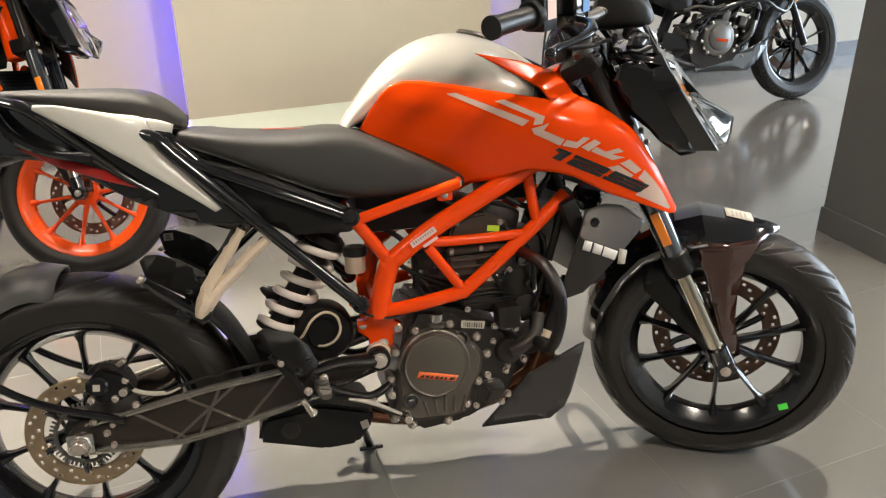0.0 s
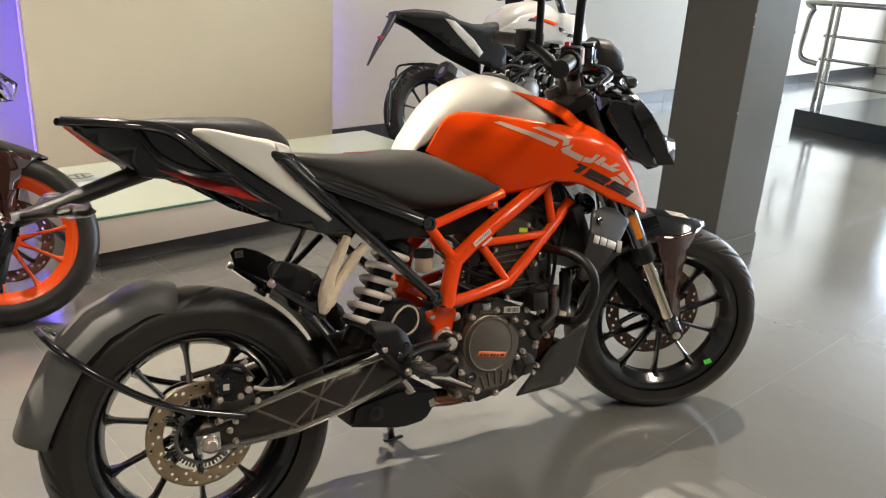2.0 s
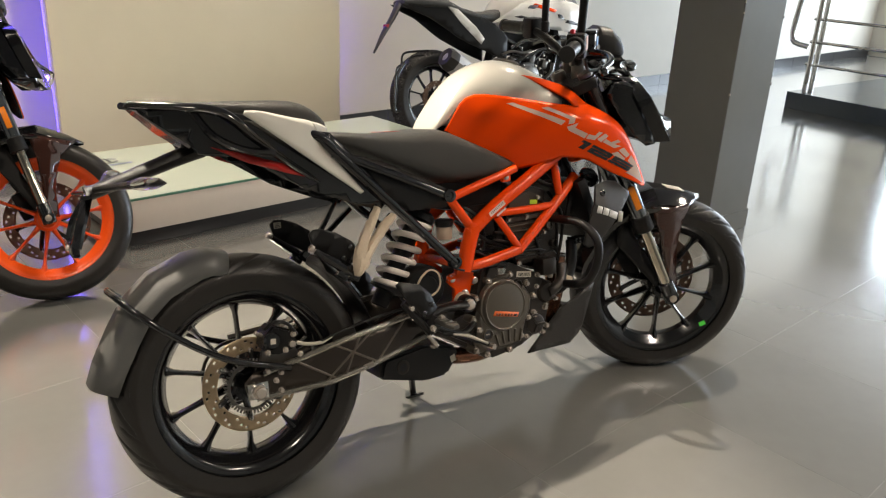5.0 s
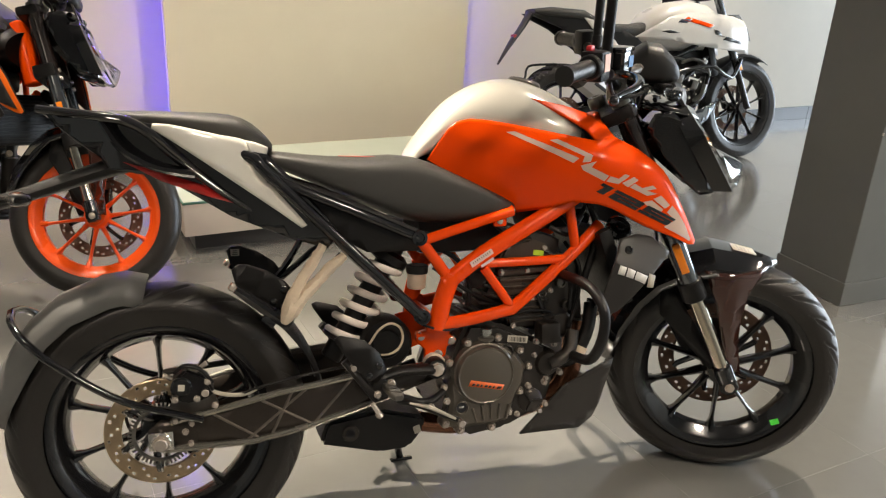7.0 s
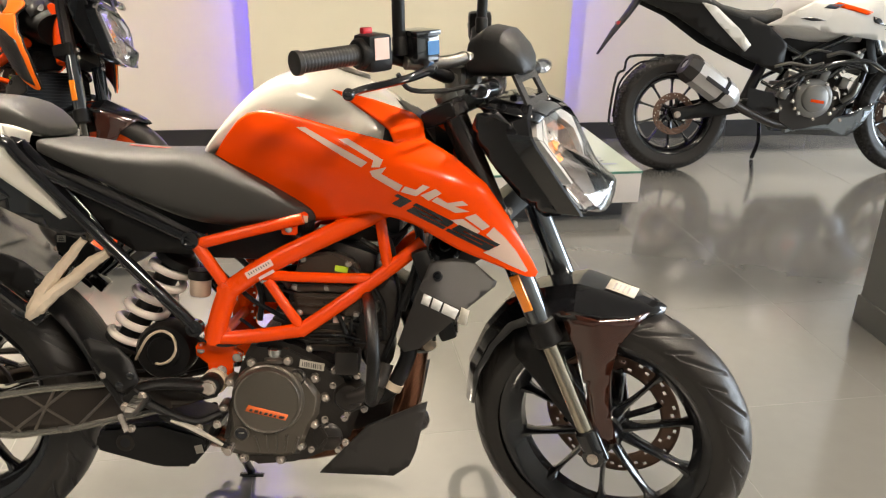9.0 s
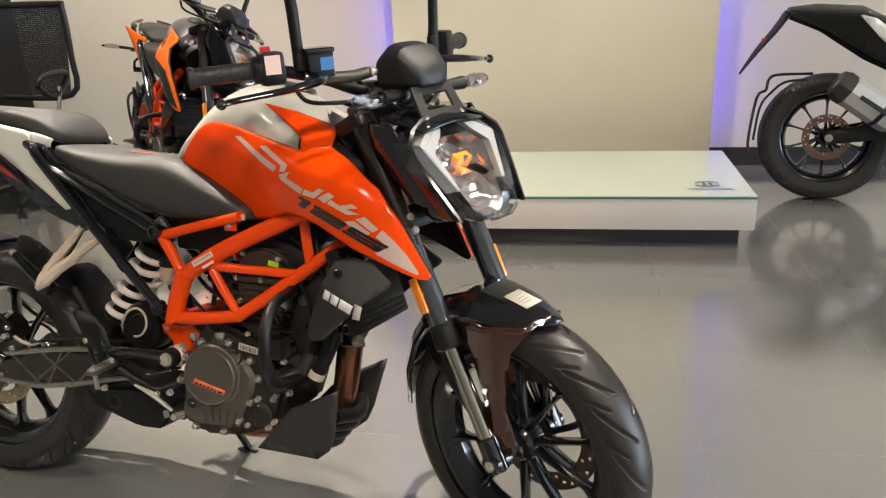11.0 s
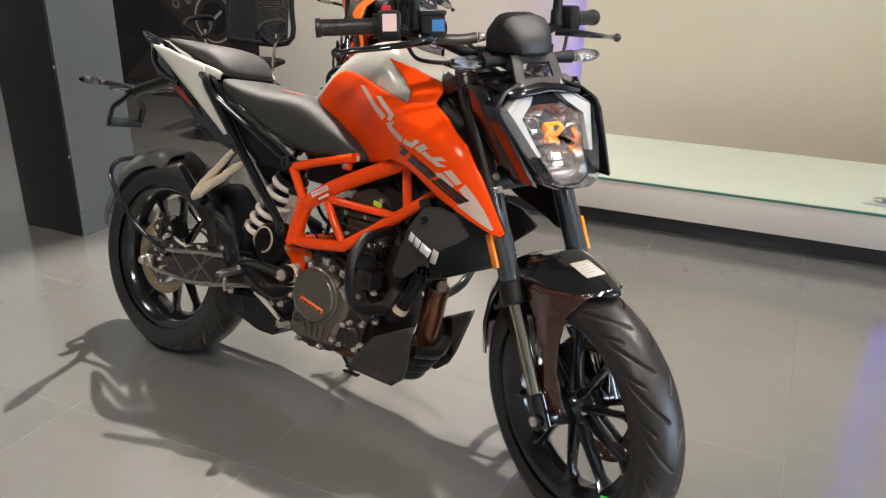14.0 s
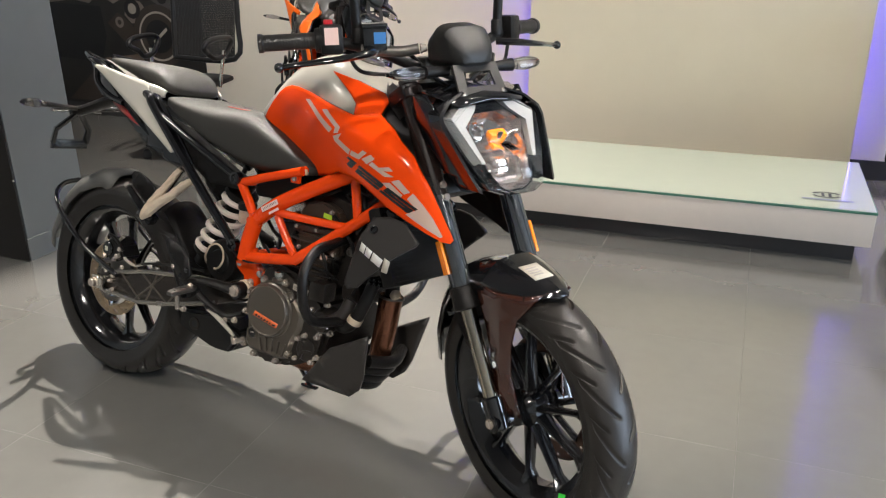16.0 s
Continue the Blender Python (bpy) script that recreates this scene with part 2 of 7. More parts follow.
def finish(name, bm, material, parent=None, label="", smooth=True, m=None, angle=40):
    """Links a bmesh as one object, under a parent when one is given."""
    if m is not None:
        bmesh.ops.transform(bm, matrix=m, verts=bm.verts)
    bmesh.ops.remove_doubles(bm, verts=bm.verts, dist=1e-6)
    bmesh.ops.recalc_face_normals(bm, faces=bm.faces)
    me = bpy.data.meshes.new(name)
    if smooth:
        for f in bm.faces:
            f.smooth = True
        lim = radians(angle)
        for e in bm.edges:
            if len(e.link_faces) == 2 and e.calc_face_angle(0) > lim:
                e.smooth = False
    bm.to_mesh(me)
    bm.free()
    me.materials.append(material)
    ob = new(name, me)
    if parent is not None:
        ob.parent = parent
    if label:
        ob["label"] = label
    return ob


def part(name, bm, material, parent, label="", m=None, smooth=True, angle=40):
    return finish(name, bm, material, parent, label, smooth, m, angle)


def thicken(ob, t, offset=0.0):
    mod = ob.modifiers.new("thickness", "SOLIDIFY")
    mod.thickness, mod.offset = t, offset
    return ob


def smooth_path(pts, n=6):
    """Catmull-Rom through the points."""
    p = [Vector(q) for q in pts]
    p = [2 * p[0] - p[1]] + p + [2 * p[-1] - p[-2]]
    out = []
    for i in range(1, len(p) - 2):
        for k in range(n):
            t = k / n
            a, b, c, d = p[i - 1], p[i], p[i + 1], p[i + 2]
            out.append(0.5 * ((2 * b) + (c - a) * t + (2 * a - 5 * b + 4 * c - d) * t * t + (3 * b - a - 3 * c + d) * t ** 3))
    out.append(p[-2])
    return out


def tube(bm, pts, r, seg=10, n=0, flat=1.0):
    """A round tube through points; r may be a list of radii. n > 0 smooths the path."""
    path = smooth_path(pts, n) if n else [Vector(q) for q in pts]
    k = len(path)
    rad = [r] * k if isinstance(r, (int, float)) else [np.interp(i / (k - 1), np.linspace(0, 1, len(r)), r) for i in range(k)]
    t0 = (path[1] - path[0]).normalized()
    up = Vector((0, 0, 1)) if abs(t0.z) < 0.9 else Vector((1, 0, 0))
    side = t0.cross(up).normalized()
    rings = []
    for i, q in enumerate(path):
        t = (path[min(i + 1, k - 1)] - path[max(i - 1, 0)]).normalized()
        side = (side - t * side.dot(t)).normalized()
        nrm = t.cross(side)
        rings.append([bm.verts.new(q + (side * math.cos(a) + nrm * math.sin(a) * flat) * rad[i]) for a in (2 * math.pi * j / seg for j in range(seg))])
    for a, b in zip(rings, rings[1:]):
        for j in range(seg):
            bm.faces.new((a[j], a[(j + 1) % seg], b[(j + 1) % seg], b[j]))
    bm.faces.new(rings[0][::-1])
    bm.faces.new(rings[-1])
    return bm


def lathe(bm, profile, origin=(0, 0, 0), axis=(0, 1, 0), seg=48, close=False):
    """Turns (radius, height) pairs about an axis."""
    q = Vector((0, 0, 1)).rotation_difference(Vector(axis).normalized()).to_matrix()
    o = Vector(origin)
    rings = []
    for r, h in profile:
        rings.append([bm.verts.new(o + q @ Vector((r * math.cos(a), r * math.sin(a), h))) for a in (2 * math.pi * j / seg for j in range(seg))])
    pairs = list(zip(rings, rings[1:]))
    if close:
        pairs.append((rings[-1], rings[0]))
    for a, b in pairs:
        for j in range(seg):
            bm.faces.new((a[j], a[(j + 1) % seg], b[(j + 1) % seg], b[j]))
    if not close:
        if profile[0][0] > 1e-5:
            bm.faces.new(rings[0][::-1])
        if profile[-1][0] > 1e-5:
            bm.faces.new(rings[-1])
    return bm


def rod(bm, a, b, r, seg=14, r2=None):
    a, b = Vector(a), Vector(b)
    h = (b - a).length
    r2 = r if r2 is None else r2
    e = min(r, r2, h) * 0.15
    return lathe(bm, [(r - e, 0), (r, e), (r2, h - e), (r2 - e, h)], a, b - a, seg)


def hexbolt(bm, c, axis, r=0.008, h=0.007):
    c, axis = Vector(c), Vector(axis).normalized()
    lathe(bm, [(r * 1.25, 0), (r * 1.25, h * 0.25), (r, h * 0.27), (r, h * 0.85), (r * 0.8, h)], c, axis, 8)
    return bm


def box(bm, c, size, bevel=0.0, rot=None):
    g = bmesh.ops.create_cube(bm, size=1.0)
    vs = g["verts"]
    m = Matrix.Translation(c) @ (rot.to_4x4() if rot is not None else Matrix.Identity(4)) @ Matrix.Diagonal((*size, 1))
    bmesh.ops.transform(bm, matrix=m, verts=vs)
    if bevel:
        es = list({e for v in vs for e in v.link_edges})
        bmesh.ops.bevel(bm, geom=es, offset=bevel, segments=2, affect="EDGES", profile=0.6)
    return bm


def loft(bm, rings, cap=True, closed=True):
    """Skins rings of points, each with the same count."""
    rs = [[bm.verts.new(p) for p in r] for r in rings]
    n = len(rs[0])
    for a, b in zip(rs, rs[1:]):
        for j in range(n if closed else n - 1):
            bm.faces.new((a[j], a[(j + 1) % n], b[(j + 1) % n], b[j]))
    if cap and closed:
        bm.faces.new(rs[0][::-1])
        bm.faces.new(rs[-1])
    return bm


def superring(x, w, zt, zb, e=2.6, n=28, zmid=None, squash=1.0):
    """A closed cross-section at x: half-width w, from zb to zt."""
    c, h = (zt + zb) / 2, (zt - zb) / 2
    out = []
    for j in range(n):
        a = 2 * math.pi * j / n
        ca, sa = math.cos(a), math.sin(a)
        out.append((x, w * math.copysign(abs(sa) ** (2 / e), sa), c + h * math.copysign(abs(ca) ** (2 / e), ca)))
    return out


def plate(bm, outline, yfn, side=-1, grid=0.03):
    """A curved sheet: an outline in the x-z plane, cut into a grid and pushed out sideways by yfn(x, z)."""
    g = bmesh.new()
    g.faces.new([g.verts.new((x, 0, z)) for x, z in outline])
    g.normal_update()
    xs, zs = [p[0] for p in outline], [p[1] for p in outline]
    bmesh.ops.triangulate(g, faces=g.faces)
    for lo, hi, ax in ((min(xs), max(xs), 0), (min(zs), max(zs), 2)):
        k = int((hi - lo) / grid)
        for i in range(1, k + 1):
            co = [0, 0, 0]
            no = [0, 0, 0]
            co[ax], no[ax] = lo + (hi - lo) * i / (k + 1), 1
            bmesh.ops.bisect_plane(g, geom=g.verts[:] + g.edges[:] + g.faces[:], plane_co=co, plane_no=no, dist=1e-5)
    for v in g.verts:
        v.co.y = side * yfn(v.co.x, v.co.z)
    me = bpy.data.meshes.new("tmp")
    g.to_mesh(me)
    g.free()
    bm.from_mesh(me)
    bpy.data.meshes.remove(me)
    return bm


def grid_disc(bm, r0, r1, rings, seg, y, cut):
    """A flat annulus about the y axis with the cells that cut(i, j) names left open."""
    vs = [[bm.verts.new((math.cos(2 * math.pi * j / seg) * (r0 + (r1 - r0) * i / rings), y, math.sin(2 * math.pi * j / seg) * (r0 + (r1 - r0) * i / rings))) for j in range(seg)] for i in range(rings + 1)]
    for i in range(rings):
        for j in range(seg):
            if not cut(i, j):
                bm.faces.new((vs[i][j], vs[i + 1][j], vs[i + 1][(j + 1) % seg], vs[i][(j + 1) % seg]))
    return bm


def text_mesh(body, size, shear=0.0, space=1.0, bold=0.0):
    """The built-in font's letters as a flat bmesh in x-y."""
    cu = bpy.data.curves.new("lettering", "FONT")
    cu.body, cu.size, cu.shear, cu.space_character, cu.offset = body, size, shear, space, bold
    cu.align_x = "LEFT"
    ob = bpy.data.objects.new("lettering", cu)
    scene.collection.objects.link(ob)
    bpy.context.view_layer.update()
    me = bpy.data.meshes.new_from_object(ob.evaluated_get(bpy.context.evaluated_depsgraph_get()))
    bm = bmesh.new()
    bm.from_mesh(me)
    bpy.data.objects.remove(ob)
    bpy.data.curves.remove(cu)
    bpy.data.meshes.remove(me)
    return bm


def empty(name, m, label, category, group=""):
    ob = new(name)
    ob.matrix_world = m
    ob.empty_display_size = 0.1
    return tagged(ob, label, category, group)

# ---- the hall ----


def slab(name, c, size, material, m=ROOM, bevel=0.0, label="", category="", kind="structure"):
    ob = finish(name, box(bmesh.new(), c, size, bevel), material, None, "", False)
    ob.matrix_world = m
    return tagged(ob, label, category, "", kind)


SM, OM = (S0 + S1) / 2, (O0 + BACK) / 2
floor = slab("floor", (SM, OM, -0.0505), (S1 - S0 + 0.6, BACK - O0 + 0.6, 0.1), M_GROUT, label="polished dark grey tiled showroom floor", category="floor")
slab("ceiling", (SM, OM, CEIL + 0.1), (S1 - S0 + 0.6, BACK - O0 + 0.6, 0.2), M_CEIL, label="plain grey showroom ceiling", category="ceiling")
slab("wall_north", (SM, BACK + 0.1, CEIL / 2), (S1 - S0 + 0.4, 0.2, CEIL), M_WALL, label="cream painted showroom back wall", category="wall")
slab("wall_west", (S0 - 0.1, OM, CEIL / 2), (0.2, BACK - O0, CEIL), M_WALL, label="cream painted side wall", category="wall")
slab("wall_south", (SM, O0 - 0.1, CEIL / 2), (S1 - S0 + 0.4, 0.2, CEIL), M_WALL, label="cream painted wall behind the hall", category="wall")
# window wall: sill, lintel and two piers round one wide opening
slab("wall_east", (S1 + 0.1, OM, 0.2), (0.2, BACK - O0, 0.4), M_WALL, label="low sill wall under the shop window", category="wall")
slab("wall_east_head", (S1 + 0.1, OM, (3.0 + CEIL) / 2), (0.2, BACK - O0, CEIL - 3.0), M_WALL, label="wall above the shop window", category="wall")
slab("wall_east_pier", (S1 + 0.1, 0.35, 1.7), (0.2, 1.0, 2.6), M_WALL, label="wall pier beside the shop window", category="wall")
slab("wall_east_pier_south", (S1 + 0.1, -7.5, 1.7), (0.2, 2.0, 2.6), M_WALL, label="wall pier beside the shop window", category="wall")
pane = slab("window_1", (S1 + 0.1, -3.3, 1.7), (0.012, 6.4, 2.6), glass("window_glass"), label="large clear shop window pane", category="window")
pane.visible_shadow = False
# skirting tiles along the back wall
x = S0
while x < S1 - 0.2:
    w = 0.597
    slab("baseboard", (x + w / 2, BACK - 0.006, 0.055), (w, 0.012, 0.11), M_SKIRT, bevel=0.002, label="dark tile skirting", category="skirting")
    x += 0.6

# the display panel with its violet edge light
PS0, PS1, PO = -1.797, -0.003, 0.35
panel = slab("wall_panel", ((PS0 + PS1) / 2, PO + 0.03, 1.72), (PS1 - PS0, 0.06, 3.16), M_PANEL, bevel=0.003,
             label="cream display wall panel edged with violet light", category="wall panel")
slab("panel_batten", ((PS0 + PS1) / 2, (PO + 0.06 + BACK) / 2, 1.72), (PS1 - PS0 - 0.16, BACK - PO - 0.062, 3.12), M_PANEL, label="recessed batten behind the display panel", category="wall panel")
for s, sg in ((PS0 + 0.035, -1), (PS1 - 0.035, 1)):
    slab("led_strip", (s, PO + 0.075, 1.72), (0.06, 0.026, 3.14), M_LED, label="violet LED strip along the display panel's edge", category="light strip", kind="structure")
    area(ROOM @ pose(s + sg * 0.034, PO + 0.09, 1.72, 90, 0, 0) @ pose(0, 0, 0, 0, sg * -38, 0), 0.03, 3.1, 5, (0.20, 0.13, 1.0)).matrix_world @= pose(0, 0, 0, 180, 0, 0)
# letters on the panel
bm = text_mesh("MOTORCYCLES", 0.060, 0.25, 1.02, 0.0016)
for v in bm.verts:
    v.co = Vector((v.co.x, 0, v.co.y))
letters = finish("sign_lettering", bm, M_LETTER, None, "", False)
thicken(letters, 0.010)
letters.matrix_world = ROOM @ pose(-0.888, PO - 0.007, 1.056)
tagged(letters, "dark slanted capital letters on the cream display panel", "sign")

# display platform: laminate body, recessed dark base, glass top
plat = empty("display_platform", ROOM @ pose(-0.98, -0.413, 0), "low white display platform with a pale glass top", "platform")
PL, PW = 1.955, 0.826
part("base", box(bmesh.new(), (0, 0, 0.042), (PL - 0.10, PW - 0.12, 0.084), 0.004), M_SKIRT, plat, "recessed dark base")
part("body", box(bmesh.new(), (0, 0, 0.154), (PL, PW, 0.142), 0.004), M_PLINTH, plat)
top = part("glass_top", box(bmesh.new(), (0, 0, 0.230), (PL + 0.006, PW + 0.006, 0.010), 0.0015), M_EDGE, plat, "green edge of the glass top")
part("top_face", box(bmesh.new(), (0, 0, 0.2365), (PL - 0.004, PW - 0.004, 0.002), 0), M_TOPGLASS, plat, "pale back-painted glass surface")


def badge(parent, x, y, turn):
    """A plain round emblem with a bar below, printed on the glass."""
    r = Matrix.Translation((x, y, 0.2392)) @ Matrix.Rotation(turn, 4, "Z")
    bm = bmesh.new()
    for a0, a1 in ((20, 160), (200, 340)):
        ring = [[], []]
        for i in range(15):
            a = radians(a0 + (a1 - a0) * i / 14)
            ring[0].append(bm.verts.new((0.062 * math.cos(a), 0.045 * math.sin(a), 0)))
            ring[1].append(bm.verts.new((0.048 * math.cos(a), 0.033 * math.sin(a), 0)))
        for i in range(14):
            bm.faces.new((ring[0][i], ring[0][i + 1], ring[1][i + 1], ring[1][i]))
    for cx in (-0.014, 0.014):
        bm.faces.new([bm.verts.new((cx + dx, dy, 0)) for dx, dy in ((-0.006, -0.025), (0.006, -0.025), (0.006, 0.025), (-0.006, 0.025))])
    part("emblem", bm, M_LETTER, parent, "dark blue emblem shape", r)
    bm = bmesh.new()
    bm.faces.new([bm.verts.new((dx, dy - 0.075, 0)) for dx, dy in ((-0.10, -0.012), (0.10, -0.012), (0.10, 0.012), (-0.10, 0.012))])
    part("print_bar", bm, mat("pale_blue_print", (0.25, 0.29, 0.40), 0.4, vary=0.05), parent, "pale blue printed bar", r)


badge(plat, PL / 2 - 0.18, -PW / 2 + 0.19, 0)
badge(plat, -PL / 2 + 0.18, PW / 2 - 0.2, 0)

# columns with a slightly proud plinth


def column(name, m, w, d, label, dark_face=False):
    ob = finish(name, box(bmesh.new(), (0, 0, CEIL / 2), (w, d, CEIL), 0.004), M_COLUMN, None, "", False)
    ob.matrix_world = m
    tagged(ob, label, "column", "", "structure")
    pl = finish("plinth", box(bmesh.new(), (0, 0, 0.05), (w + 0.014, d + 0.014, 0.1), 0.003), M_COLUMN, ob, "", False)
    if dark_face:
        # thin sheet that makes the column's front face black
        part("dark_face_sheet", box(bmesh.new(), (0, -d / 2 - 0.011, CEIL / 2), (w + 0.008, 0.008, CEIL - 0.004), 0.002), M_DARKFACE, ob, "thin black sheet over one face")
    rng = random.Random(len(name))
    for i in range(16 if dark_face else 9):
        bm = bmesh.new()
        e = rng.choice((-1, 1))
        box(bm, (e * (w / 2 + 0.004 * dark_face), -d / 2 - 0.013 * dark_face, rng.uniform(0.25, 1.5)), (0.006, 0.006, rng.uniform(0.006, 0.02)), 0.001)
        part("paint_chip", bm, M_PAPER, ob, "pale chip in the paint")
    return ob


column("column_1", Matrix.Translation((2.71, 1.05, 0)) @ Matrix.Rotation(radians(8), 4, "Z"), 0.345, 0.345, "square dark grey painted column with a plinth")
column("column_2", Matrix.Translation((-1.343, 0.515, 0)) @ Matrix.Rotation(radians(10.5), 4, "Z"), 0.34, 0.34, "square grey painted column with one black face and chipped edges", True)

# downlights in the unseen ceiling, one at each key or added fill spot
for lx, ly, *rest in LAMPS:
    d = empty("key_fill_downlight", Matrix.Translation((lx, ly, CEIL)), "round warm downlight in the unseen ceiling, mostly added fill", "downlight", "ceiling downlights")
    part("frame", lathe(bmesh.new(), [(0.085, 0.0), (0.085, -0.012), (0.065, -0.014), (0.062, 0.0)], seg=28, axis=(0, 0, 1)), M_DRL, d)
    part("diffuser", lathe(bmesh.new(), [(0.061, -0.002), (0.061, -0.006)], seg=28, axis=(0, 0, 1)), M_DOWN, d, "glowing diffuser")

# raised deck with a steel railing near the window
DECK = Matrix.Translation((6.08, 3.10, 0)) @ Matrix.Rotation(radians(7), 4, "Z")
deck = finish("raised_deck", box(bmesh.new(), (1.5, -1.9, 0.075), (3.0, 3.8, 0.15), 0.004), mat("blue_grey_deck", (0.10, 0.12, 0.14), 0.18, vary=0.06, stain=0.1), None, "", False)
deck.matrix_world = DECK
tagged(deck, "raised blue-grey display deck with a dark front edge", "deck", "", "structure")
rail = empty("railing", DECK @ Matrix.Translation((0, 0, 0.15)), "brushed steel railing along the raised deck", "railing")
for py in (-0.12, -0.95, -1.8, -2.65):
    for dx in (0.08, 0.19):
        part("post", rod(bmesh.new(), (dx, py, 0), (dx, py, 0.92), 0.022), M_STEEL, rail)
for z in (0.25, 0.45, 0.65):
    part("rail_bar", rod(bmesh.new(), (0.135, -0.05, z), (0.135, -2.9, z), 0.013), M_STEEL, rail)
part("handrail", tube(bmesh.new(), [(0.135, -2.9, 0.92), (0.135, -0.1, 0.92), (0.135, 0.08, 0.86), (0.135, 0.12, 0.7), (0.135, 0.12, 0.45), (0.135, -0.05, 0.4)], 0.024, 12, 5), M_STEEL, rail)

# ---- motorcycles ----
# local frame of a machine: x forward from the rear axle, y to its left, z up from the ground when upright


def interp(x, xs, ys):
    return float(np.interp(x, xs, ys))


def steering(angle, ax=1.495, rake=25.0):
    """Turns fork, bars and front wheel about the steering axis."""
    d = Vector((-math.sin(radians(rake)), 0, math.cos(radians(rake))))
    p = Vector((ax, 0, 0))
    return Matrix.Translation(p) @ Matrix.Rotation(radians(angle), 4, d) @ Matrix.Translation(-p)


def tyre(bm, R, w, rim, seg, grooves=0, depth=0.0055, knob=False):
    """A tyre about the y axis, with slanted tread grooves pressed into it."""
    n = 84 if grooves else 48 if knob else 20
    prof = []
    for i in range(n + 1):
        v = -1 + 2 * i / n
        a = v * radians(118)
        r0 = rim + 0.012
        hw = w / 2
        y = hw * math.sin(max(min(a, radians(90)), -radians(90))) if abs(a) <= radians(90) else math.copysign(hw * (1 - 0.10 * (abs(a) - radians(90)) / radians(28)), a)
        crown = (R - 0.048) + 0.048 * math.cos(a) if abs(a) <= radians(90) else (R - 0.048) - (R - 0.048 - r0) * (abs(a) - radians(90)) / radians(28)
        prof.append((crown, y, v))
    rings = []
    for r, y, v in prof:
        ring = []
        for j in range(seg):
            th = 2 * math.pi * j / seg
            rr = r
            if grooves and abs(v) < 0.72:
                s = 1 if v > 0 else -1
                u = abs(v) / 0.72
                pitch = 2 * math.pi * R / grooves
                for shift, bend, power, u0, u1, half in ((0.5 if s > 0 else 0.0, 1.35, 1.5, 0.06, 0.86, 0.0034), (0.0 if s > 0 else 0.5, 0.9, 1.3, 0.42, 0.94, 0.0028)):
                    ph = (th * grooves / (2 * math.pi) + shift - bend * u ** power) % 1.0
                    slope = bend * power * u ** (power - 1) * pitch / (0.72 * w * 0.62)
                    gap = min(ph, 1 - ph) * pitch / math.sqrt(1 + slope * slope)
                    fade = min(1.0, max(0.0, (u - u0) / 0.08)) * min(1.0, max(0.0, (u1 - u) / 0.08))
                    rr -= depth * fade * max(0.0, 1 - (gap / half) ** 2) ** 0.5 if gap < half else 0.0
            if knob and abs(v) < 0.62:
                k = int((v + 1) * 9)
                if (th * 60 / (2 * math.pi) + 0.5 * (k % 2)) % 1.0 < 0.3 or abs((v * 11) % 1.0 - 0.5) < 0.12:
                    rr -= 0.007
            ring.append(bm.verts.new((rr * math.cos(th), y, rr * math.sin(th))))
        rings.append(ring)
    for a, b in zip(rings, rings[1:]):
        for j in range(seg):
            bm.faces.new((a[j], a[(j + 1) % seg], b[(j + 1) % seg], b[j]))
    return bm


def rim_mesh(bm, rim, w, spokes=5, hub_r=0.045, hub_w=0.10, flip=1):
    """A cast wheel: barrel with lips, pairs of tapered spokes and a hub."""
    h = w / 2
    lathe(bm, [(rim + 0.012, -h), (rim + 0.013, -h + 0.006), (rim - 0.004, -h + 0.010), (rim - 0.016, -h * 0.55), (rim - 0.024, -h * 0.3), (rim - 0.024, h * 0.3),
               (rim - 0.016, h * 0.55), (rim - 0.004, h - 0.010), (rim + 0.013, h - 0.006), (rim + 0.012, h), (rim + 0.002, h), (rim - 0.010, h - 0.010),
               (rim - 0.030, h * 0.3), (rim - 0.030, -h * 0.3), (rim - 0.010, -h + 0.010), (rim + 0.002, -h)][::-1], axis=(0, 1, 0), seg=72, close=True)
    lathe(bm, [(0.022, -hub_w / 2), (hub_r * 0.75, -hub_w / 2), (hub_r * 0.8, -hub_w * 0.3), (hub_r, -hub_w * 0.2), (hub_r, hub_w * 0.2), (hub_r * 0.8, hub_w * 0.3), (hub_r * 0.75, hub_w / 2), (0.022, hub_w / 2)], axis=(0, 1, 0), seg=32)
    return bm


def spoke_meshes(rim, spokes=5, hub_r=0.045):
    for i in range(spokes):
        base = 2 * math.pi * i / spokes
        for sgn in (-1, 1):
            a0, a1 = base + sgn * radians(13), base + sgn * radians(18)
            p0, p1 = Vector((math.cos(a0), 0, math.sin(a0))), Vector((math.cos(a1), 0, math.sin(a1)))
            rings = []
            for k in range(7):
                t = k / 6
                c = p0 * hub_r * 0.8 * (1 - t) + p1 * (rim - 0.022) * t
                along = (p1 * (rim - 0.022) - p0 * hub_r * 0.8).normalized()
                across = along.cross(Vector((0, 1, 0)))
                wd = 0.0105 - 0.005 * math.sin(math.pi * t * 0.8) + (0.008 * max(0, t - 0.82) / 0.18)
                th = 0.020 - 0.006 * t + (0.012 * max(0, t - 0.85) / 0.15)
                rings.append([c + across * wd * math.cos(q) + Vector((0, 1, 0)) * th * math.sin(q) for q in (2 * math.pi * j / 10 for j in range(10))])
            yield loft(bmesh.new(), rings)


TYRES = {}


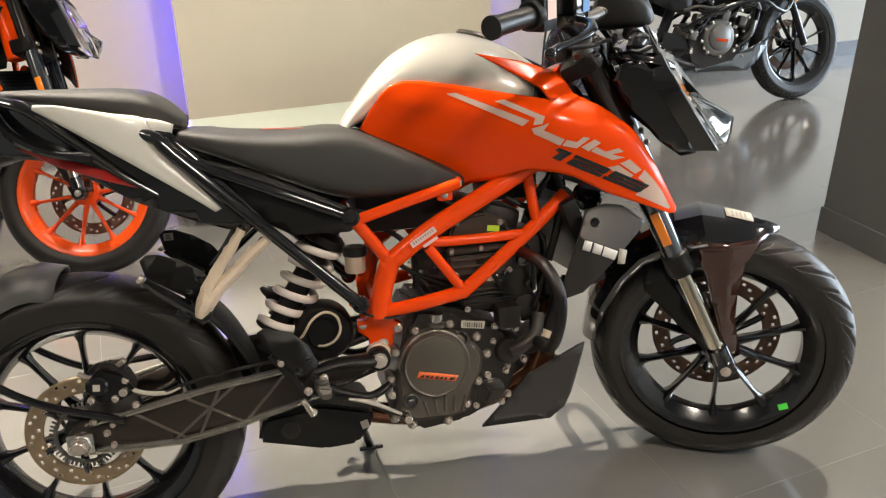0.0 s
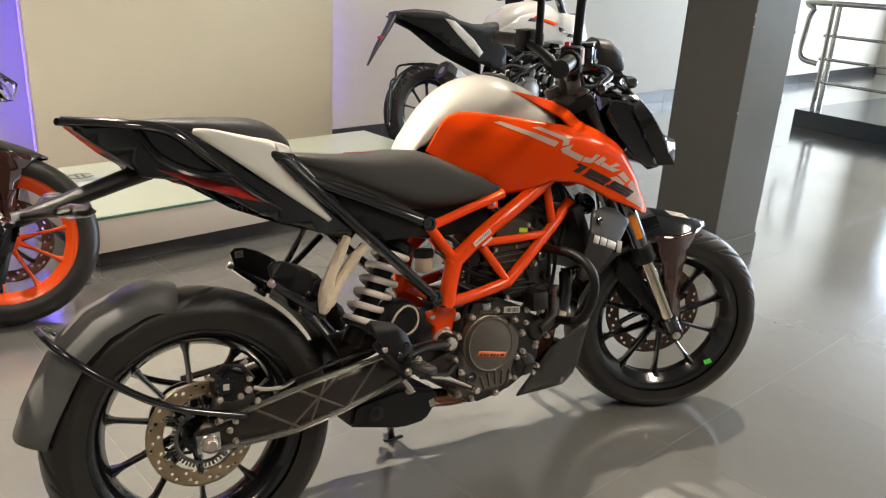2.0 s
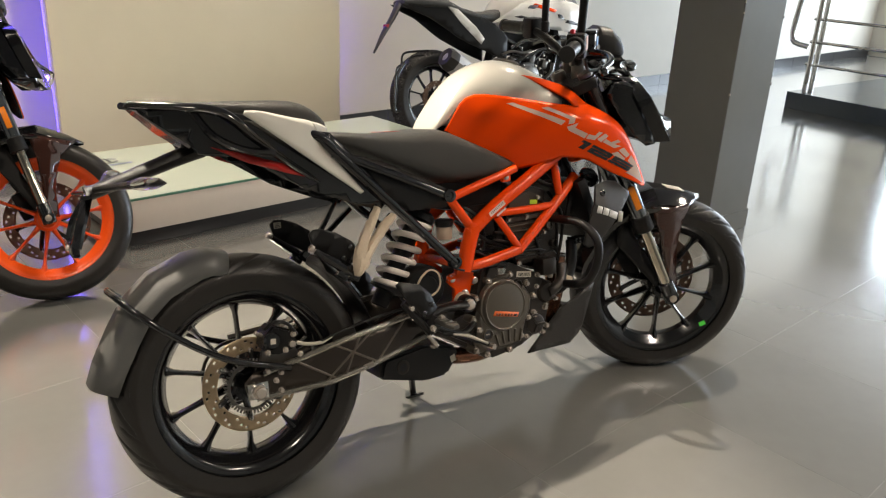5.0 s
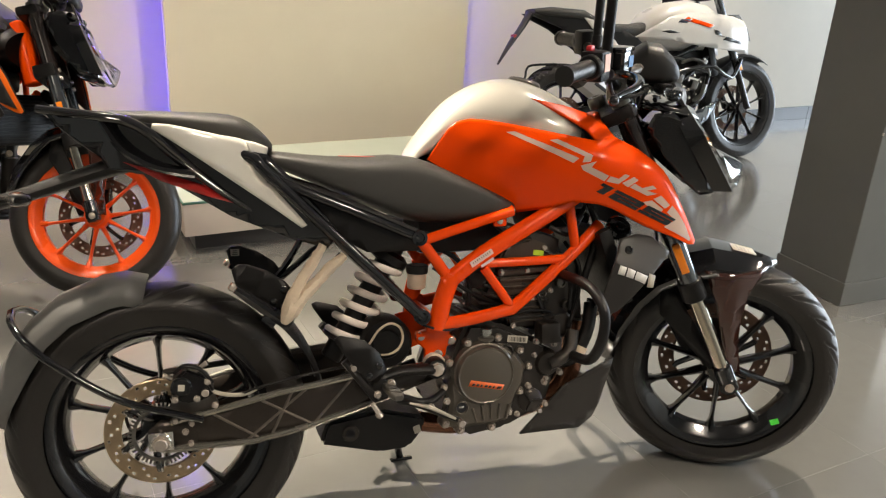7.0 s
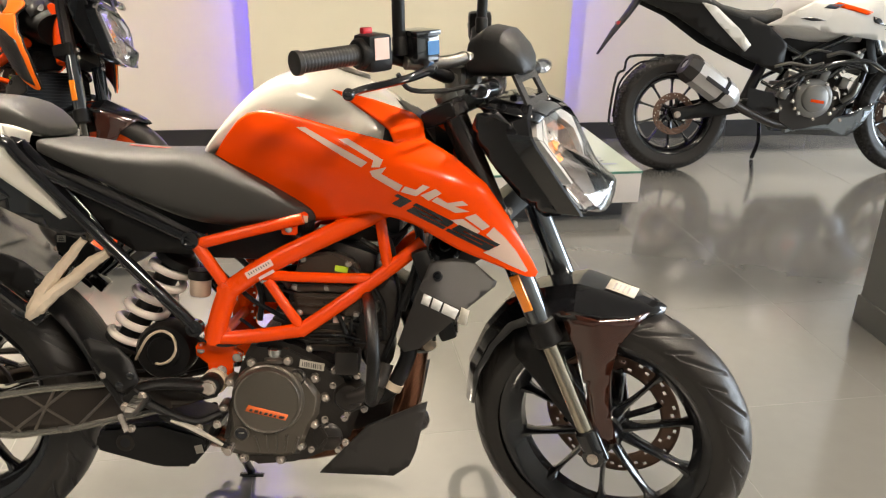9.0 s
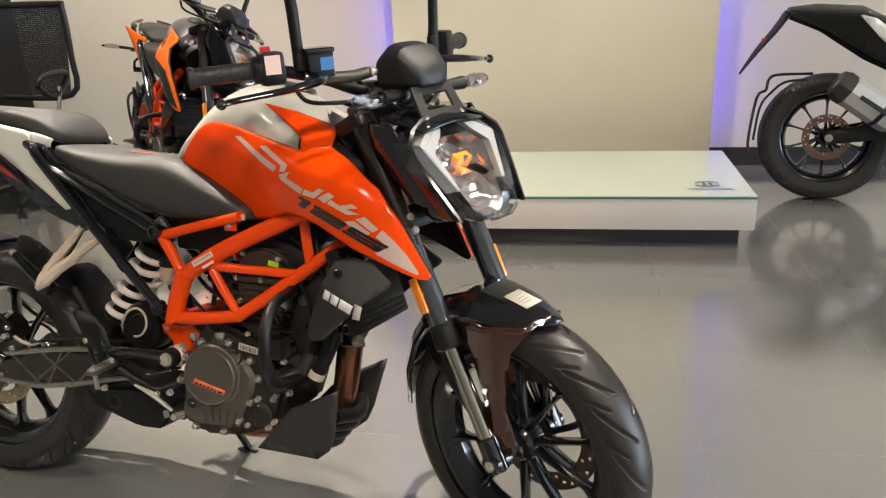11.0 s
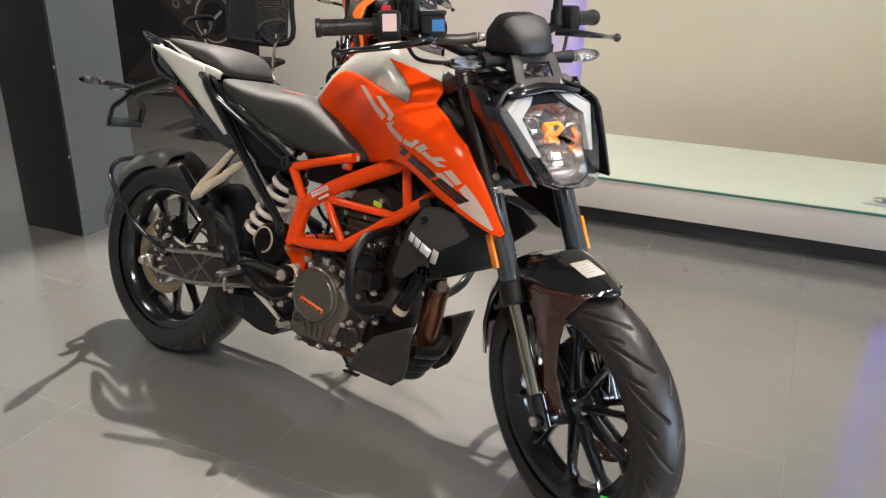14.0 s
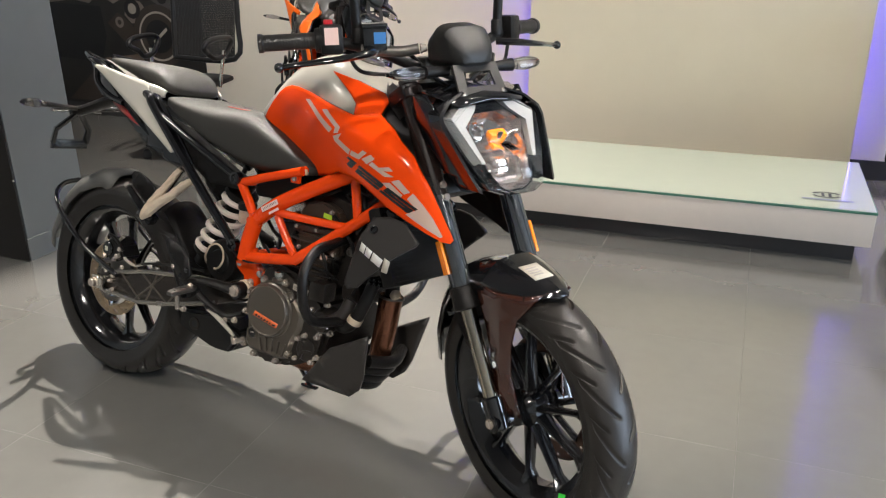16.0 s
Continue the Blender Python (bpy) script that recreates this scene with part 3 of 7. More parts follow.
def wheel(name, root, cx, cz, R, w, rim, rim_mat, m, disc_side, disc_r, disc_in, detail=1, knob=False, disc_mat=None):
    """A wheel with its tyre, disc and tone ring, placed at the axle. m places it in the machine's frame."""
    put = m @ Matrix.Translation((cx, 0, cz))
    rw = w * 0.78
    wh = part(name, rim_mesh(bmesh.new(), rim, rw), rim_mat, root, "", put)
    wh["label"] = "ten-spoke cast wheel"
    for sp in spoke_meshes(rim):
        part("spoke", sp, rim_mat, wh, "", put)
    key = (R, w, detail, knob)
    if key not in TYRES:
        ob = part("tyre", tyre(bmesh.new(), R, w, rim, 960 if detail else 300 if knob else 160, 19 if detail else 0, knob=knob), M_RUBBER, wh, "treaded black rubber tyre", put)
        TYRES[key] = True
    else:
        ob = part("tyre", tyre(bmesh.new(), R, w, rim, 300 if knob else 160, 0, knob=knob), M_RUBBER, wh, "treaded black rubber tyre", put)
    bm = bmesh.new()
    y = disc_side * 0.062
    seg = 90
    grid_disc(bm, disc_in, disc_r, 6, seg, y, lambda i, j: (i == 1 and j % 6 == 0) or (i == 3 and j % 6 == 2) or (i == 4 and j % 6 == 4))
    d = part("brake_disc", bm, disc_mat or M_DISC, wh, "drilled steel brake disc", put)
    thicken(d, 0.004)
    bm = bmesh.new()
    carrier_arms = []
    for i in range(6):
        a = 2 * math.pi * i / 6
        carrier_arms.append([(0.03 * math.cos(a), y * 0.9, 0.03 * math.sin(a)), ((disc_in - 0.012) * math.cos(a + 0.35), y, (disc_in - 0.012) * math.sin(a + 0.35)), ((disc_in + 0.006) * math.cos(a + 0.42), y, (disc_in + 0.006) * math.sin(a + 0.42))])
    lathe(bm, [(0.028, y * 0.8), (0.042, y * 0.8), (0.042, y * 1.02), (0.028, y * 1.02)] if y > 0 else [(0.028, y * 1.02), (0.042, y * 1.02), (0.042, y * 0.8), (0.028, y * 0.8)], axis=(0, 1, 0), seg=32, close=True)
    dc = part("disc_carrier", bm, M_RIM, wh, "black disc carrier", put)
    for pts in carrier_arms:
        part("carrier_arm", tube(bmesh.new(), pts, 0.008, 8, 3), M_RIM, wh, "", put)
    for i in range(6):
        a = 2 * math.pi * i / 6 + 0.42
        part("disc_bolt", hexbolt(bmesh.new(), ((disc_in + 0.004) * math.cos(a), y + disc_side * 0.003, (disc_in + 0.004) * math.sin(a)), (0, disc_side, 0), 0.0055, 0.004), M_BOLT, wh, "", put)
    return wh


# shapes of the fuel tank and its side panels
TX = (0.555, 0.575, 0.62, 0.665, 0.727, 0.79, 0.85, 0.908, 0.96, 1.01, 1.04)
TZ = (0.866, 0.897, 0.956, 1.003, 1.035, 1.046, 1.036, 1.012, 0.98, 0.945, 0.92)
TW = (0.056, 0.064, 0.072, 0.080, 0.097, 0.119, 0.138, 0.143, 0.130, 0.106, 0.085)


def eased(x, xs, ys, r=0.03):
    """Interpolation with rounded corners."""
    return float(np.mean(np.interp(np.linspace(x - r, x + r, 9), xs, ys)))


def bent(d, e=0.012):
    return 0.5 * (d + math.sqrt(d * d + e * e))


def shroud_y(x, z):
    """Half-width of the tank's side panel: a crest that bulges forward, tucked in above and below."""
    w = eased(x, (0.555, 0.65, 0.76, 0.85, 0.95, 1.02, 1.09, 1.15, 1.22, 1.25), (0.080, 0.088, 0.130, 0.182, 0.220, 0.221, 0.215, 0.197, 0.163, 0.148))
    crest = eased(x, (0.55, 0.70, 0.85, 0.95, 1.05, 1.12, 1.20, 1.25), (0.905, 0.905, 0.888, 0.872, 0.850, 0.825, 0.720, 0.660))
    above = eased(x, (0.60, 0.76, 0.83, 0.92, 1.00), (0.2, 0.4, 0.72, 1.05, 1.4))
    below = eased(x, (0.60, 0.75, 0.85, 0.95, 1.10, 1.20), (0.25, 0.4, 0.5, 0.5, 0.25, 0.1))
    return w - above * bent(z - crest, 0.03) - below * bent(crest - 0.02 - z, 0.03)


def tail_y(x, z):
    return interp(x, (-0.18, -0.05, 0.10, 0.25, 0.40), (0.040, 0.085, 0.112, 0.125, 0.122))


PANEL_TOP = [(0.590, 0.863), (0.613, 0.898), (0.638, 0.930), (0.657, 0.944), (0.682, 0.950), (0.714, 0.948), (0.765, 0.939), (0.868, 0.915), (0.950, 0.897), (1.006, 0.905), (1.060, 0.875), (1.121, 0.826), (1.165, 0.765), (1.228, 0.657)]
PANEL_LOW = [(0.590, 0.863), (0.708, 0.793), (0.792, 0.738), (0.846, 0.747), (0.905, 0.765), (0.958, 0.758), (0.992, 0.747), (1.071, 0.704), (1.147, 0.674), (1.205, 0.650), (1.222, 0.648), (1.228, 0.657)]
BLADE_LOW = [(0.824, 0.993), (0.905, 0.945), (0.938, 0.922), (0.950, 0.897), (1.006, 0.905)]
BLADE_TOP = [(0.824, 0.993), (0.903, 0.976), (0.980, 0.952), (1.000, 0.936), (1.006, 0.905)]


def along(pts, n):
    """Points at even steps along a polyline."""
    d = np.concatenate(([0], np.cumsum([math.dist(a, b) for a, b in zip(pts, pts[1:])])))
    t = np.linspace(0, d[-1], n)
    return list(zip(np.interp(t, d, [p[0] for p in pts]), np.interp(t, d, [p[1] for p in pts])))


def tank_panel(side, lift=0.0):
    """The tank's side panel: a crested sheet with a blade over its shoulder."""
    bm = bmesh.new()
    xs = sorted(set([p[0] for p in PANEL_TOP + PANEL_LOW] + list(np.linspace(0.590, 1.228, 60))))
    tx, tz = zip(*PANEL_TOP)
    lx, lz = zip(*PANEL_LOW)
    rings = []
    for x in xs:
        a, b = interp(x, lx, lz), interp(x, tx, tz)
        rings.append([(x, side * shroud_y(x, a + (b - a) * k / 20), a + (b - a) * k / 20) for k in range(21)])
    loft(bm, rings, cap=False, closed=False)
    rings = []
    for (x0, z0), (x1, z1) in zip(along(BLADE_LOW, 30), along(BLADE_TOP, 30)):
        rings.append([(x0 + (x1 - x0) * k / 6, side * (shroud_y(x0 + (x1 - x0) * k / 6, z0 + (z1 - z0) * k / 6) + 0.010 * max(0.0, 0.95 - x0) / 0.126), z0 + (z1 - z0) * k / 6) for k in range(7)])
    loft(bm, rings, cap=False, closed=False)
    bmesh.ops.remove_doubles(bm, verts=bm.verts, dist=0.0004)
    for v in bm.verts:
        v.co.y += side * lift
    return bm


def on_panel(bm, m2, lift, side, fn):
    """Lays a flat x-y bmesh onto a side panel: m2 gives origin, right and up in the x-z plane."""
    o, r, u = m2
    for v in bm.verts:
        px, pz = o[0] + r[0] * v.co.x + u[0] * v.co.y, o[1] + r[1] * v.co.x + u[1] * v.co.y
        v.co = Vector((px, side * (fn(px, pz) + lift), pz))
    return bm


def naked_bike(place, label, steer, main=True, body=None, top=None, wheels=None, tail=None, group=""):
    """A small naked street motorcycle with a trellis frame."""
    body, top, wheels, tail = body or M_ORANGE, top or M_WHITE, wheels or M_RIM, tail or M_WHITE
    root = empty("motorcycle", place, label, "motorcycle", group)
    ST = steering(steer)
    I4 = Matrix.Identity(4)

    def P(name, bm, material, lab="", m=None, parent=None, smooth=True, angle=40):
        return part(name, bm, material, parent or root, lab, m, smooth, angle)

    sides = (-1, 1)
    # wheels
    wheel("rear_wheel", root, 0.0, 0.308, 0.309, 0.150, 0.216, wheels, I4, -1, 0.115, 0.080, 1 if main else 0)
    wheel("front_wheel", root, 1.41, 0.297, 0.299, 0.114, 0.216, wheels, ST, 1, 0.150, 0.108, 1 if main else 0, False, M_DARKDISC)
    if main:
        bm = bmesh.new()
        box(bm, (0, 0, 0), (0.022, 0.001, 0.014))
        P("rim_sticker", bm, M_GREEN, "small green sticker", ST @ Matrix.Translation((1.563, -0.041, 0.156)) @ pose(0, 0, 0, -30, -20, 0))

    # tank
    bm = bmesh.new()
    rings = []
    for x, z, w in zip(TX, TZ, TW):
        rings.append(superring(x, w, z, min(interp(x, (0.60, 0.80, 0.86), (0.875, 0.85, 0.80)), z - 0.03), interp(x, (0.62, 0.78, 0.86), (2.7, 2.2, 1.85)), 40))
    loft(bm, rings)
    t = P("fuel_tank", bm, top, "pearl white tank top" if main else "")
    mod = t.modifiers.new("round", "SUBSURF")
    mod.levels = mod.render_levels = 2
    rings = []
    for x in (0.972, 0.985, 1.00, 1.02, 1.043, 1.060):
        w, z = interp(x, TX, TW), interp(x, TX, TZ)
        rings.append(superring(x, w + 0.005, z + (0.004 if x > 0.98 else -0.012), 0.795, 1.9, 40))
    P("tank_nose", loft(bmesh.new(), rings), M_PLASTIC, "matt black nose under the tank")
    # filler cap
    P("filler_cap", lathe(bmesh.new(), [(0.038, 0), (0.040, 0.004), (0.036, 0.010), (0.028, 0.011), (0.026, 0.006), (0.0001, 0.006)], (0.850, 0, 1.028), (0.30, 0, 1), 32), M_ALLOY, "round filler cap", None)
    for sd in sides:
        bm = tank_panel(sd)
        thicken(P("panel_liner", tank_panel(sd, -0.008), M_PLASTIC, "black inner face of the side panel"), 0.004)
        sh = P("side_panel", bm, body, "glossy angular tank side panel", angle=50)
        thicken(sh, 0.005)
        # dark infill behind the notch
        P("panel_infill", plate(bmesh.new(), [(0.925, 0.892), (0.955, 0.885), (0.962, 0.915), (0.930, 0.925)], lambda x, z: 0.146, sd, 0.03), M_PLASTIC)
        if main:
            # pale tip, plain slanted stripes and the black digits
            tip = [(1.120, 0.699), (1.150, 0.713), (1.124, 0.733), (1.138, 0.748), (1.160, 0.728), (1.184, 0.700), (1.208, 0.662), (1.203, 0.659), (1.156, 0.682)]
            P("tip_decal", plate(bmesh.new(), tip, lambda x, z: shroud_y(x, z) + 0.0042, sd, 0.012), M_DECALG, "pale decal on the panel's tip")
            stripes = [[(0.758, 0.921), (0.776, 0.922), (0.902, 0.862), (0.890, 0.852)], [(0.844, 0.902), (0.862, 0.904), (0.931, 0.868), (0.925, 0.854), (0.909, 0.853), (0.913, 0.866)],
                       [(0.906, 0.846), (0.938, 0.855), (0.928, 0.842), (0.968, 0.822), (0.960, 0.810), (0.911, 0.836)], [(0.964, 0.810), (0.972, 0.821), (0.992, 0.815), (1.005, 0.825), (1.018, 0.821), (0.993, 0.803)],
                       [(1.001, 0.805), (1.028, 0.818), (1.040, 0.810), (1.016, 0.795)], [(1.021, 0.795), (1.032, 0.803), (1.051, 0.792), (1.078, 0.797), (1.089, 0.789), (1.064, 0.786), (1.092, 0.777), (1.066, 0.774)],
                       [(1.083, 0.766), (1.103, 0.773), (1.131, 0.749), (1.117, 0.742)], [(1.058, 0.760), (1.080, 0.763), (1.113, 0.740), (1.106, 0.733), (1.097, 0.732)]]
            for pts in stripes:
                P("stripe_decal", plate(bmesh.new(), pts, lambda x, z: shroud_y(x, z) + 0.0042, sd, 0.009), M_DECALG, "pale grey slanted stripe")
            if sd < 0:
                o2, r2, u2 = Vector((0.947, 0.787)), Vector((0.885, -0.420)), Vector((0.66, 0.42))
                digits = [
                    [(0.000, 0.0), (0.018, 0.0), (0.018, 0.034), (-0.012, 0.034), (-0.012, 0.0235), (0.000, 0.0235)],
                    [(0.027, 0.034), (0.104, 0.034), (0.109, 0.030), (0.109, 0.0122), (0.050, 0.0122), (0.050, 0.0098), (0.109, 0.0098), (0.109, 0.0), (0.031, 0.0), (0.031, 0.0212), (0.091, 0.0212), (0.091, 0.0236), (0.027, 0.0236)],
                    [(0.206, 0.034), (0.118, 0.034), (0.118, 0.0122), (0.185, 0.0122), (0.185, 0.0098), (0.114, 0.0098), (0.114, 0.0), (0.199, 0.0), (0.204, 0.004), (0.204, 0.0212), (0.136, 0.0212), (0.136, 0.0236), (0.206, 0.0236)],
                ]
                for dg in digits:
                    pts = [(o2.x + r2.x * a + u2.x * b, o2.y + r2.y * a + u2.y * b) for a, b in dg]
                    P("number_decal", plate(bmesh.new(), pts, lambda x, z: shroud_y(x, z) + 0.0044, sd, 0.009), M_DECALK, "black angular digit")
        # grey cover beside the tank's nose
        bm = loft(bmesh.new(), [[(0.933, sd * 0.033, 0.988), (0.985, sd * 0.104, 0.948)], [(0.985, sd * 0.035, 0.962), (1.006, sd * 0.112, 0.925)], [(1.020, sd * 0.035, 0.935), (1.025, sd * 0.100, 0.900)]], cap=False, closed=False)
        thicken(P("nose_cover", bm, M_GREYPL, "grey plastic cover beside the tank's nose"), 0.004)

    if not main:
        for sd in sides:
            low = [(0.900, 0.800), (0.945, 0.862), (1.050, 0.840), (1.115, 0.815), (1.155, 0.760), (1.212, 0.662), (1.147, 0.680), (1.071, 0.710), (0.990, 0.752)]
            thicken(P("panel_lower", plate(bmesh.new(), low, lambda x, z: shroud_y(x, z) + 0.004, sd, 0.02), M_GREYPL, "dark grey lower panel"), 0.003)
    # seats
    bm = bmesh.new()
    loft(bm, [superring(*q, 4.2, 40) for q in ((0.238, 0.095, 0.884, 0.862), (0.262, 0.118, 0.889, 0.853), (0.335, 0.138, 0.876, 0.822), (0.431, 0.140, 0.869, 0.776), (0.500, 0.134, 0.871, 0.743),
                                               (0.560, 0.128, 0.876, 0.722), (0.633, 0.126, 0.842, 0.718), (0.700, 0.126, 0.809, 0.724), (0.765, 0.122, 0.776, 0.732), (0.800, 0.112, 0.752, 0.736))])
    s = P("rider_seat", bm, M_SEAT, "black vinyl rider seat")
    mod = s.modifiers.new("round", "SUBSURF")
    mod.levels = mod.render_levels = 1
    bm = bmesh.new()
    loft(bm, [superring(*q, 3.0, 32) for q in ((-0.095, 0.040, 0.978, 0.966), (-0.02, 0.075, 0.977, 0.951), (0.06, 0.098, 0.974, 0.932), (0.15, 0.110, 0.971, 0.906), (0.20, 0.108, 0.963, 0.892), (0.235, 0.095, 0.935, 0.885), (0.262, 0.078, 0.902, 0.886))])
    s = P("pillion_seat", bm, M_SEAT, "black vinyl pillion seat")
    mod = s.modifiers.new("round", "SUBSURF")
    mod.levels = mod.render_levels = 1

    if main:
        P("seat_tag", box(bmesh.new(), (0.445, -0.02, 0.872), (0.085, 0.012, 0.0015), 0, Matrix.Rotation(radians(3), 3, "Y")), M_PINKR, "pinkish red paper tag on the seat")

    # tail
    for sd in sides:
        bm = plate(bmesh.new(), [(-0.176, 0.984), (-0.02, 0.962), (0.06, 0.935), (0.15, 0.905), (0.24, 0.885), (0.31, 0.81), (0.385, 0.715), (0.354, 0.686), (0.28, 0.712), (0.165, 0.762), (0.039, 0.844), (-0.06, 0.862), (-0.075, 0.885), (-0.165, 0.960)], tail_y, sd, 0.03)
        thicken(P("tail_panel", bm, M_BLACK, "gloss black tail panel"), 0.006)
        bm = bmesh.new()
        tip_lo, end_lo = Vector((0.026, 0.166, 0.943)), Vector((0.303, 0.127, 0.734))
        wedge_up = [(0.028, 0.168, 0.947), (0.06, 0.164, 0.946), (0.10, 0.153, 0.937), (0.145, 0.142, 0.926), (0.197, 0.124, 0.913), (0.210, 0.123, 0.882), (0.224, 0.122, 0.854), (0.274, 0.120, 0.796), (0.315, 0.122, 0.737)]
        wedge_lo = [tip_lo.lerp(end_lo, k) for k in (0, 0.08, 0.2, 0.34, 0.5, 0.58, 0.66, 0.84, 1)]
        for up, low in ((wedge_up, wedge_lo), ([(0.197, 0.124, 0.913), (0.220, 0.111, 0.907), (0.243, 0.098, 0.897)], [(0.210, 0.123, 0.882), (0.224, 0.113, 0.880), (0.238, 0.101, 0.880)])):
            rows = []
            for p, q in zip(smooth_path(up, 4), smooth_path(low, 4)):
                rows.append([(p.lerp(q, k / 6).x, sd * (p.lerp(q, k / 6).y + 0.004 * math.sin(math.pi * k / 6)), p.lerp(q, k / 6).z) for k in range(7)])
            loft(bm, rows, cap=False, closed=False)
        thicken(P("tail_cover", bm, tail, "pearl white tail cover"), 0.006)
        thicken(P("tail_stripe", plate(bmesh.new(), [(-0.034, 0.876), (0.027, 0.858), (0.129, 0.822), (0.190, 0.783), (0.127, 0.802), (0.037, 0.836)], lambda x, z: tail_y(x, z) + 0.0048, sd, 0.03), M_RED, "dark red stripe"), 0.001)
        bm = bmesh.new()
        tube(bm, [(-0.185, sd * 0.045, 0.981), (-0.08, sd * 0.105, 0.966), (-0.02, sd * 0.122, 0.954), (0.020, sd * 0.125, 0.930), (0.065, sd * 0.122, 0.885), (0.14, sd * 0.120, 0.820), (0.21, sd * 0.116, 0.768)], [0.010, 0.012, 0.013, 0.013, 0.012, 0.011, 0.008], 10, 5, 0.8)
        tube(bm, [(-0.065, sd * 0.10, 0.955), (-0.03, sd * 0.12, 0.90), (0.03, sd * 0.125, 0.865), (0.10, sd * 0.130, 0.85)], 0.009, 8, 4)
        P("grab_rail", bm, M_BLACK, "gloss black pillion grab rail")
        # subframe bars
        bm = tube(bmesh.new(), [(0.10, sd * 0.10, 0.905), (0.205, sd * 0.130, 0.880), (0.24, sd * 0.135, 0.845), (0.40, sd * 0.132, 0.682), (0.557, sd * 0.125, 0.522)], 0.0125, 12, 4)
        P("subframe_tube", bm, M_BLACK, "gloss black subframe tube")
        bm = tube(bmesh.new(), [(0.24, sd * 0.128, 0.838), (0.40, sd * 0.13, 0.768), (0.553, sd * 0.122, 0.697)], 0.011, 10, 3)
        P("subframe_tube", bm, M_BLACK)
        thicken(P("side_cover", plate(bmesh.new(), [(0.25, 0.845), (0.385, 0.800), (0.555, 0.715), (0.60, 0.70), (0.55, 0.668), (0.44, 0.672), (0.36, 0.72)], lambda x, z: 0.115 + 0.02 * (z - 0.7), sd, 0.04), M_PLASTIC, "matt black side cover"), 0.005)
    # tail lamp
    bm = bmesh.new()
    loft(bm, [[(-0.178, -0.030, 0.970), (-0.178, 0.030, 0.970), (-0.150, 0.036, 0.962), (-0.150, -0.036, 0.962)], [(-0.118, -0.055, 0.914), (-0.118, 0.055, 0.914), (-0.085, 0.060, 0.925), (-0.085, -0.060, 0.925)], [(-0.068, -0.045, 0.876), (-0.068, 0.045, 0.876), (-0.05, 0.05, 0.89), (-0.05, -0.05, 0.89)]])
    P("tail_lamp", bm, M_TAILLENS, "clear grey tail lamp lens")
    # plate bracket with indicators
    br = P("plate_bracket", tube(bmesh.new(), [(-0.03, 0, 0.872), (-0.10, 0, 0.852), (-0.25, 0, 0.806), (-0.29, 0, 0.797)], [0.03, 0.027, 0.022, 0.024], 10, 3, 0.7), M_PLASTIC, "black plastic number plate bracket")
    bm = bmesh.new()
    for sd in sides:
        tube(bm, [(-0.285, 0, 0.795), (-0.315, sd * 0.058, 0.735), (-0.33, sd * 0.058, 0.69)], 0.012, 8, 0, 0.7)
        tube(bm, [(-0.285, 0, 0.80), (-0.30, sd * 0.085, 0.795)], 0.010, 8, 0, 0.5)
    box(bm, (-0.332, 0, 0.685), (0.016, 0.125, 0.03), 0.004)
    P("plate_frame", bm, M_BLACK, "black number plate frame", None, br)
    P("frame_bolt", hexbolt(bmesh.new(), (-0.34, 0, 0.686), (-1, 0, 0), 0.006, 0.005), M_BOLT, "", None, br)
    for sd in sides:
        bm = tube(bmesh.new(), [(-0.27, sd * 0.02, 0.805), (-0.235, sd * 0.10, 0.812), (-0.22, sd * 0.165, 0.817)], [0.010, 0.010, 0.012], 10, 3, 0.8)
        ind = P("rear_indicator", bm, M_PLASTIC, "", None, br)
        P("indicator_lens", tube(bmesh.new(), [(-0.222, sd * 0.160, 0.817), (-0.205, sd * 0.20, 0.819), (-0.188, sd * 0.24, 0.820), (-0.175, sd * 0.265, 0.820)], [0.011, 0.019, 0.015, 0.003], 12, 4, 0.75), M_SMOKE, "clear indicator lens")

    # trellis frame
    for sd in sides:
        def Y(x):
            return sd * interp(x, (0.55, 0.75, 0.95, 1.05), (0.116, 0.128, 0.105, 0.085))
        runs = [([(0.560, 0.688), (0.665, 0.718), (0.772, 0.746)], 0.0115), ([(0.556, 0.695), (0.592, 0.645), (0.623, 0.600)], 0.0125), ([(0.612, 0.590), (0.70, 0.652), (0.80, 0.704), (0.905, 0.755), (0.985, 0.80)], 0.0195),
                ([(0.628, 0.612), (0.606, 0.55), (0.592, 0.490)], 0.021), ([(0.600, 0.498), (0.68, 0.508), (0.770, 0.523)], 0.0145), ([(0.765, 0.520), (0.85, 0.580), (0.94, 0.647), (1.005, 0.700)], 0.0145),
                ([(0.690, 0.632), (0.80, 0.629), (0.925, 0.627)], 0.0105), ([(0.702, 0.622), (0.738, 0.57), (0.772, 0.522)], 0.0105), ([(0.918, 0.762), (0.928, 0.70), (0.939, 0.640)], 0.0115)]
        for pts, r in runs:
            P("frame_tube", tube(bmesh.new(), [(x, Y(x), z) for x, z in pts], r, 12, 3), M_FRAME)
        # cast pivot plate and gussets
        bm = plate(bmesh.new(), [(0.572, 0.520), (0.622, 0.520), (0.626, 0.472), (0.642, 0.460), (0.640, 0.448), (0.622, 0.444), (0.617, 0.405), (0.574, 0.394), (0.571, 0.440), (0.550, 0.460), (0.550, 0.478), (0.573, 0.482)], lambda x, z: interp(z, (0.39, 0.45, 0.52), (0.078, 0.090, 0.112)), sd, 0.03)
        pv = P("pivot_plate", bm, M_FRAME, "orange pivot plate")
        thicken(pv, 0.018)
        for c in ((0.560, 0.470), (0.632, 0.455), (0.60, 0.425)):
            P("plate_bolt", hexbolt(bmesh.new(), (c[0], sd * 0.098, c[1]), (0, sd, 0), 0.009, 0.008), M_BOLT, "", None, pv)
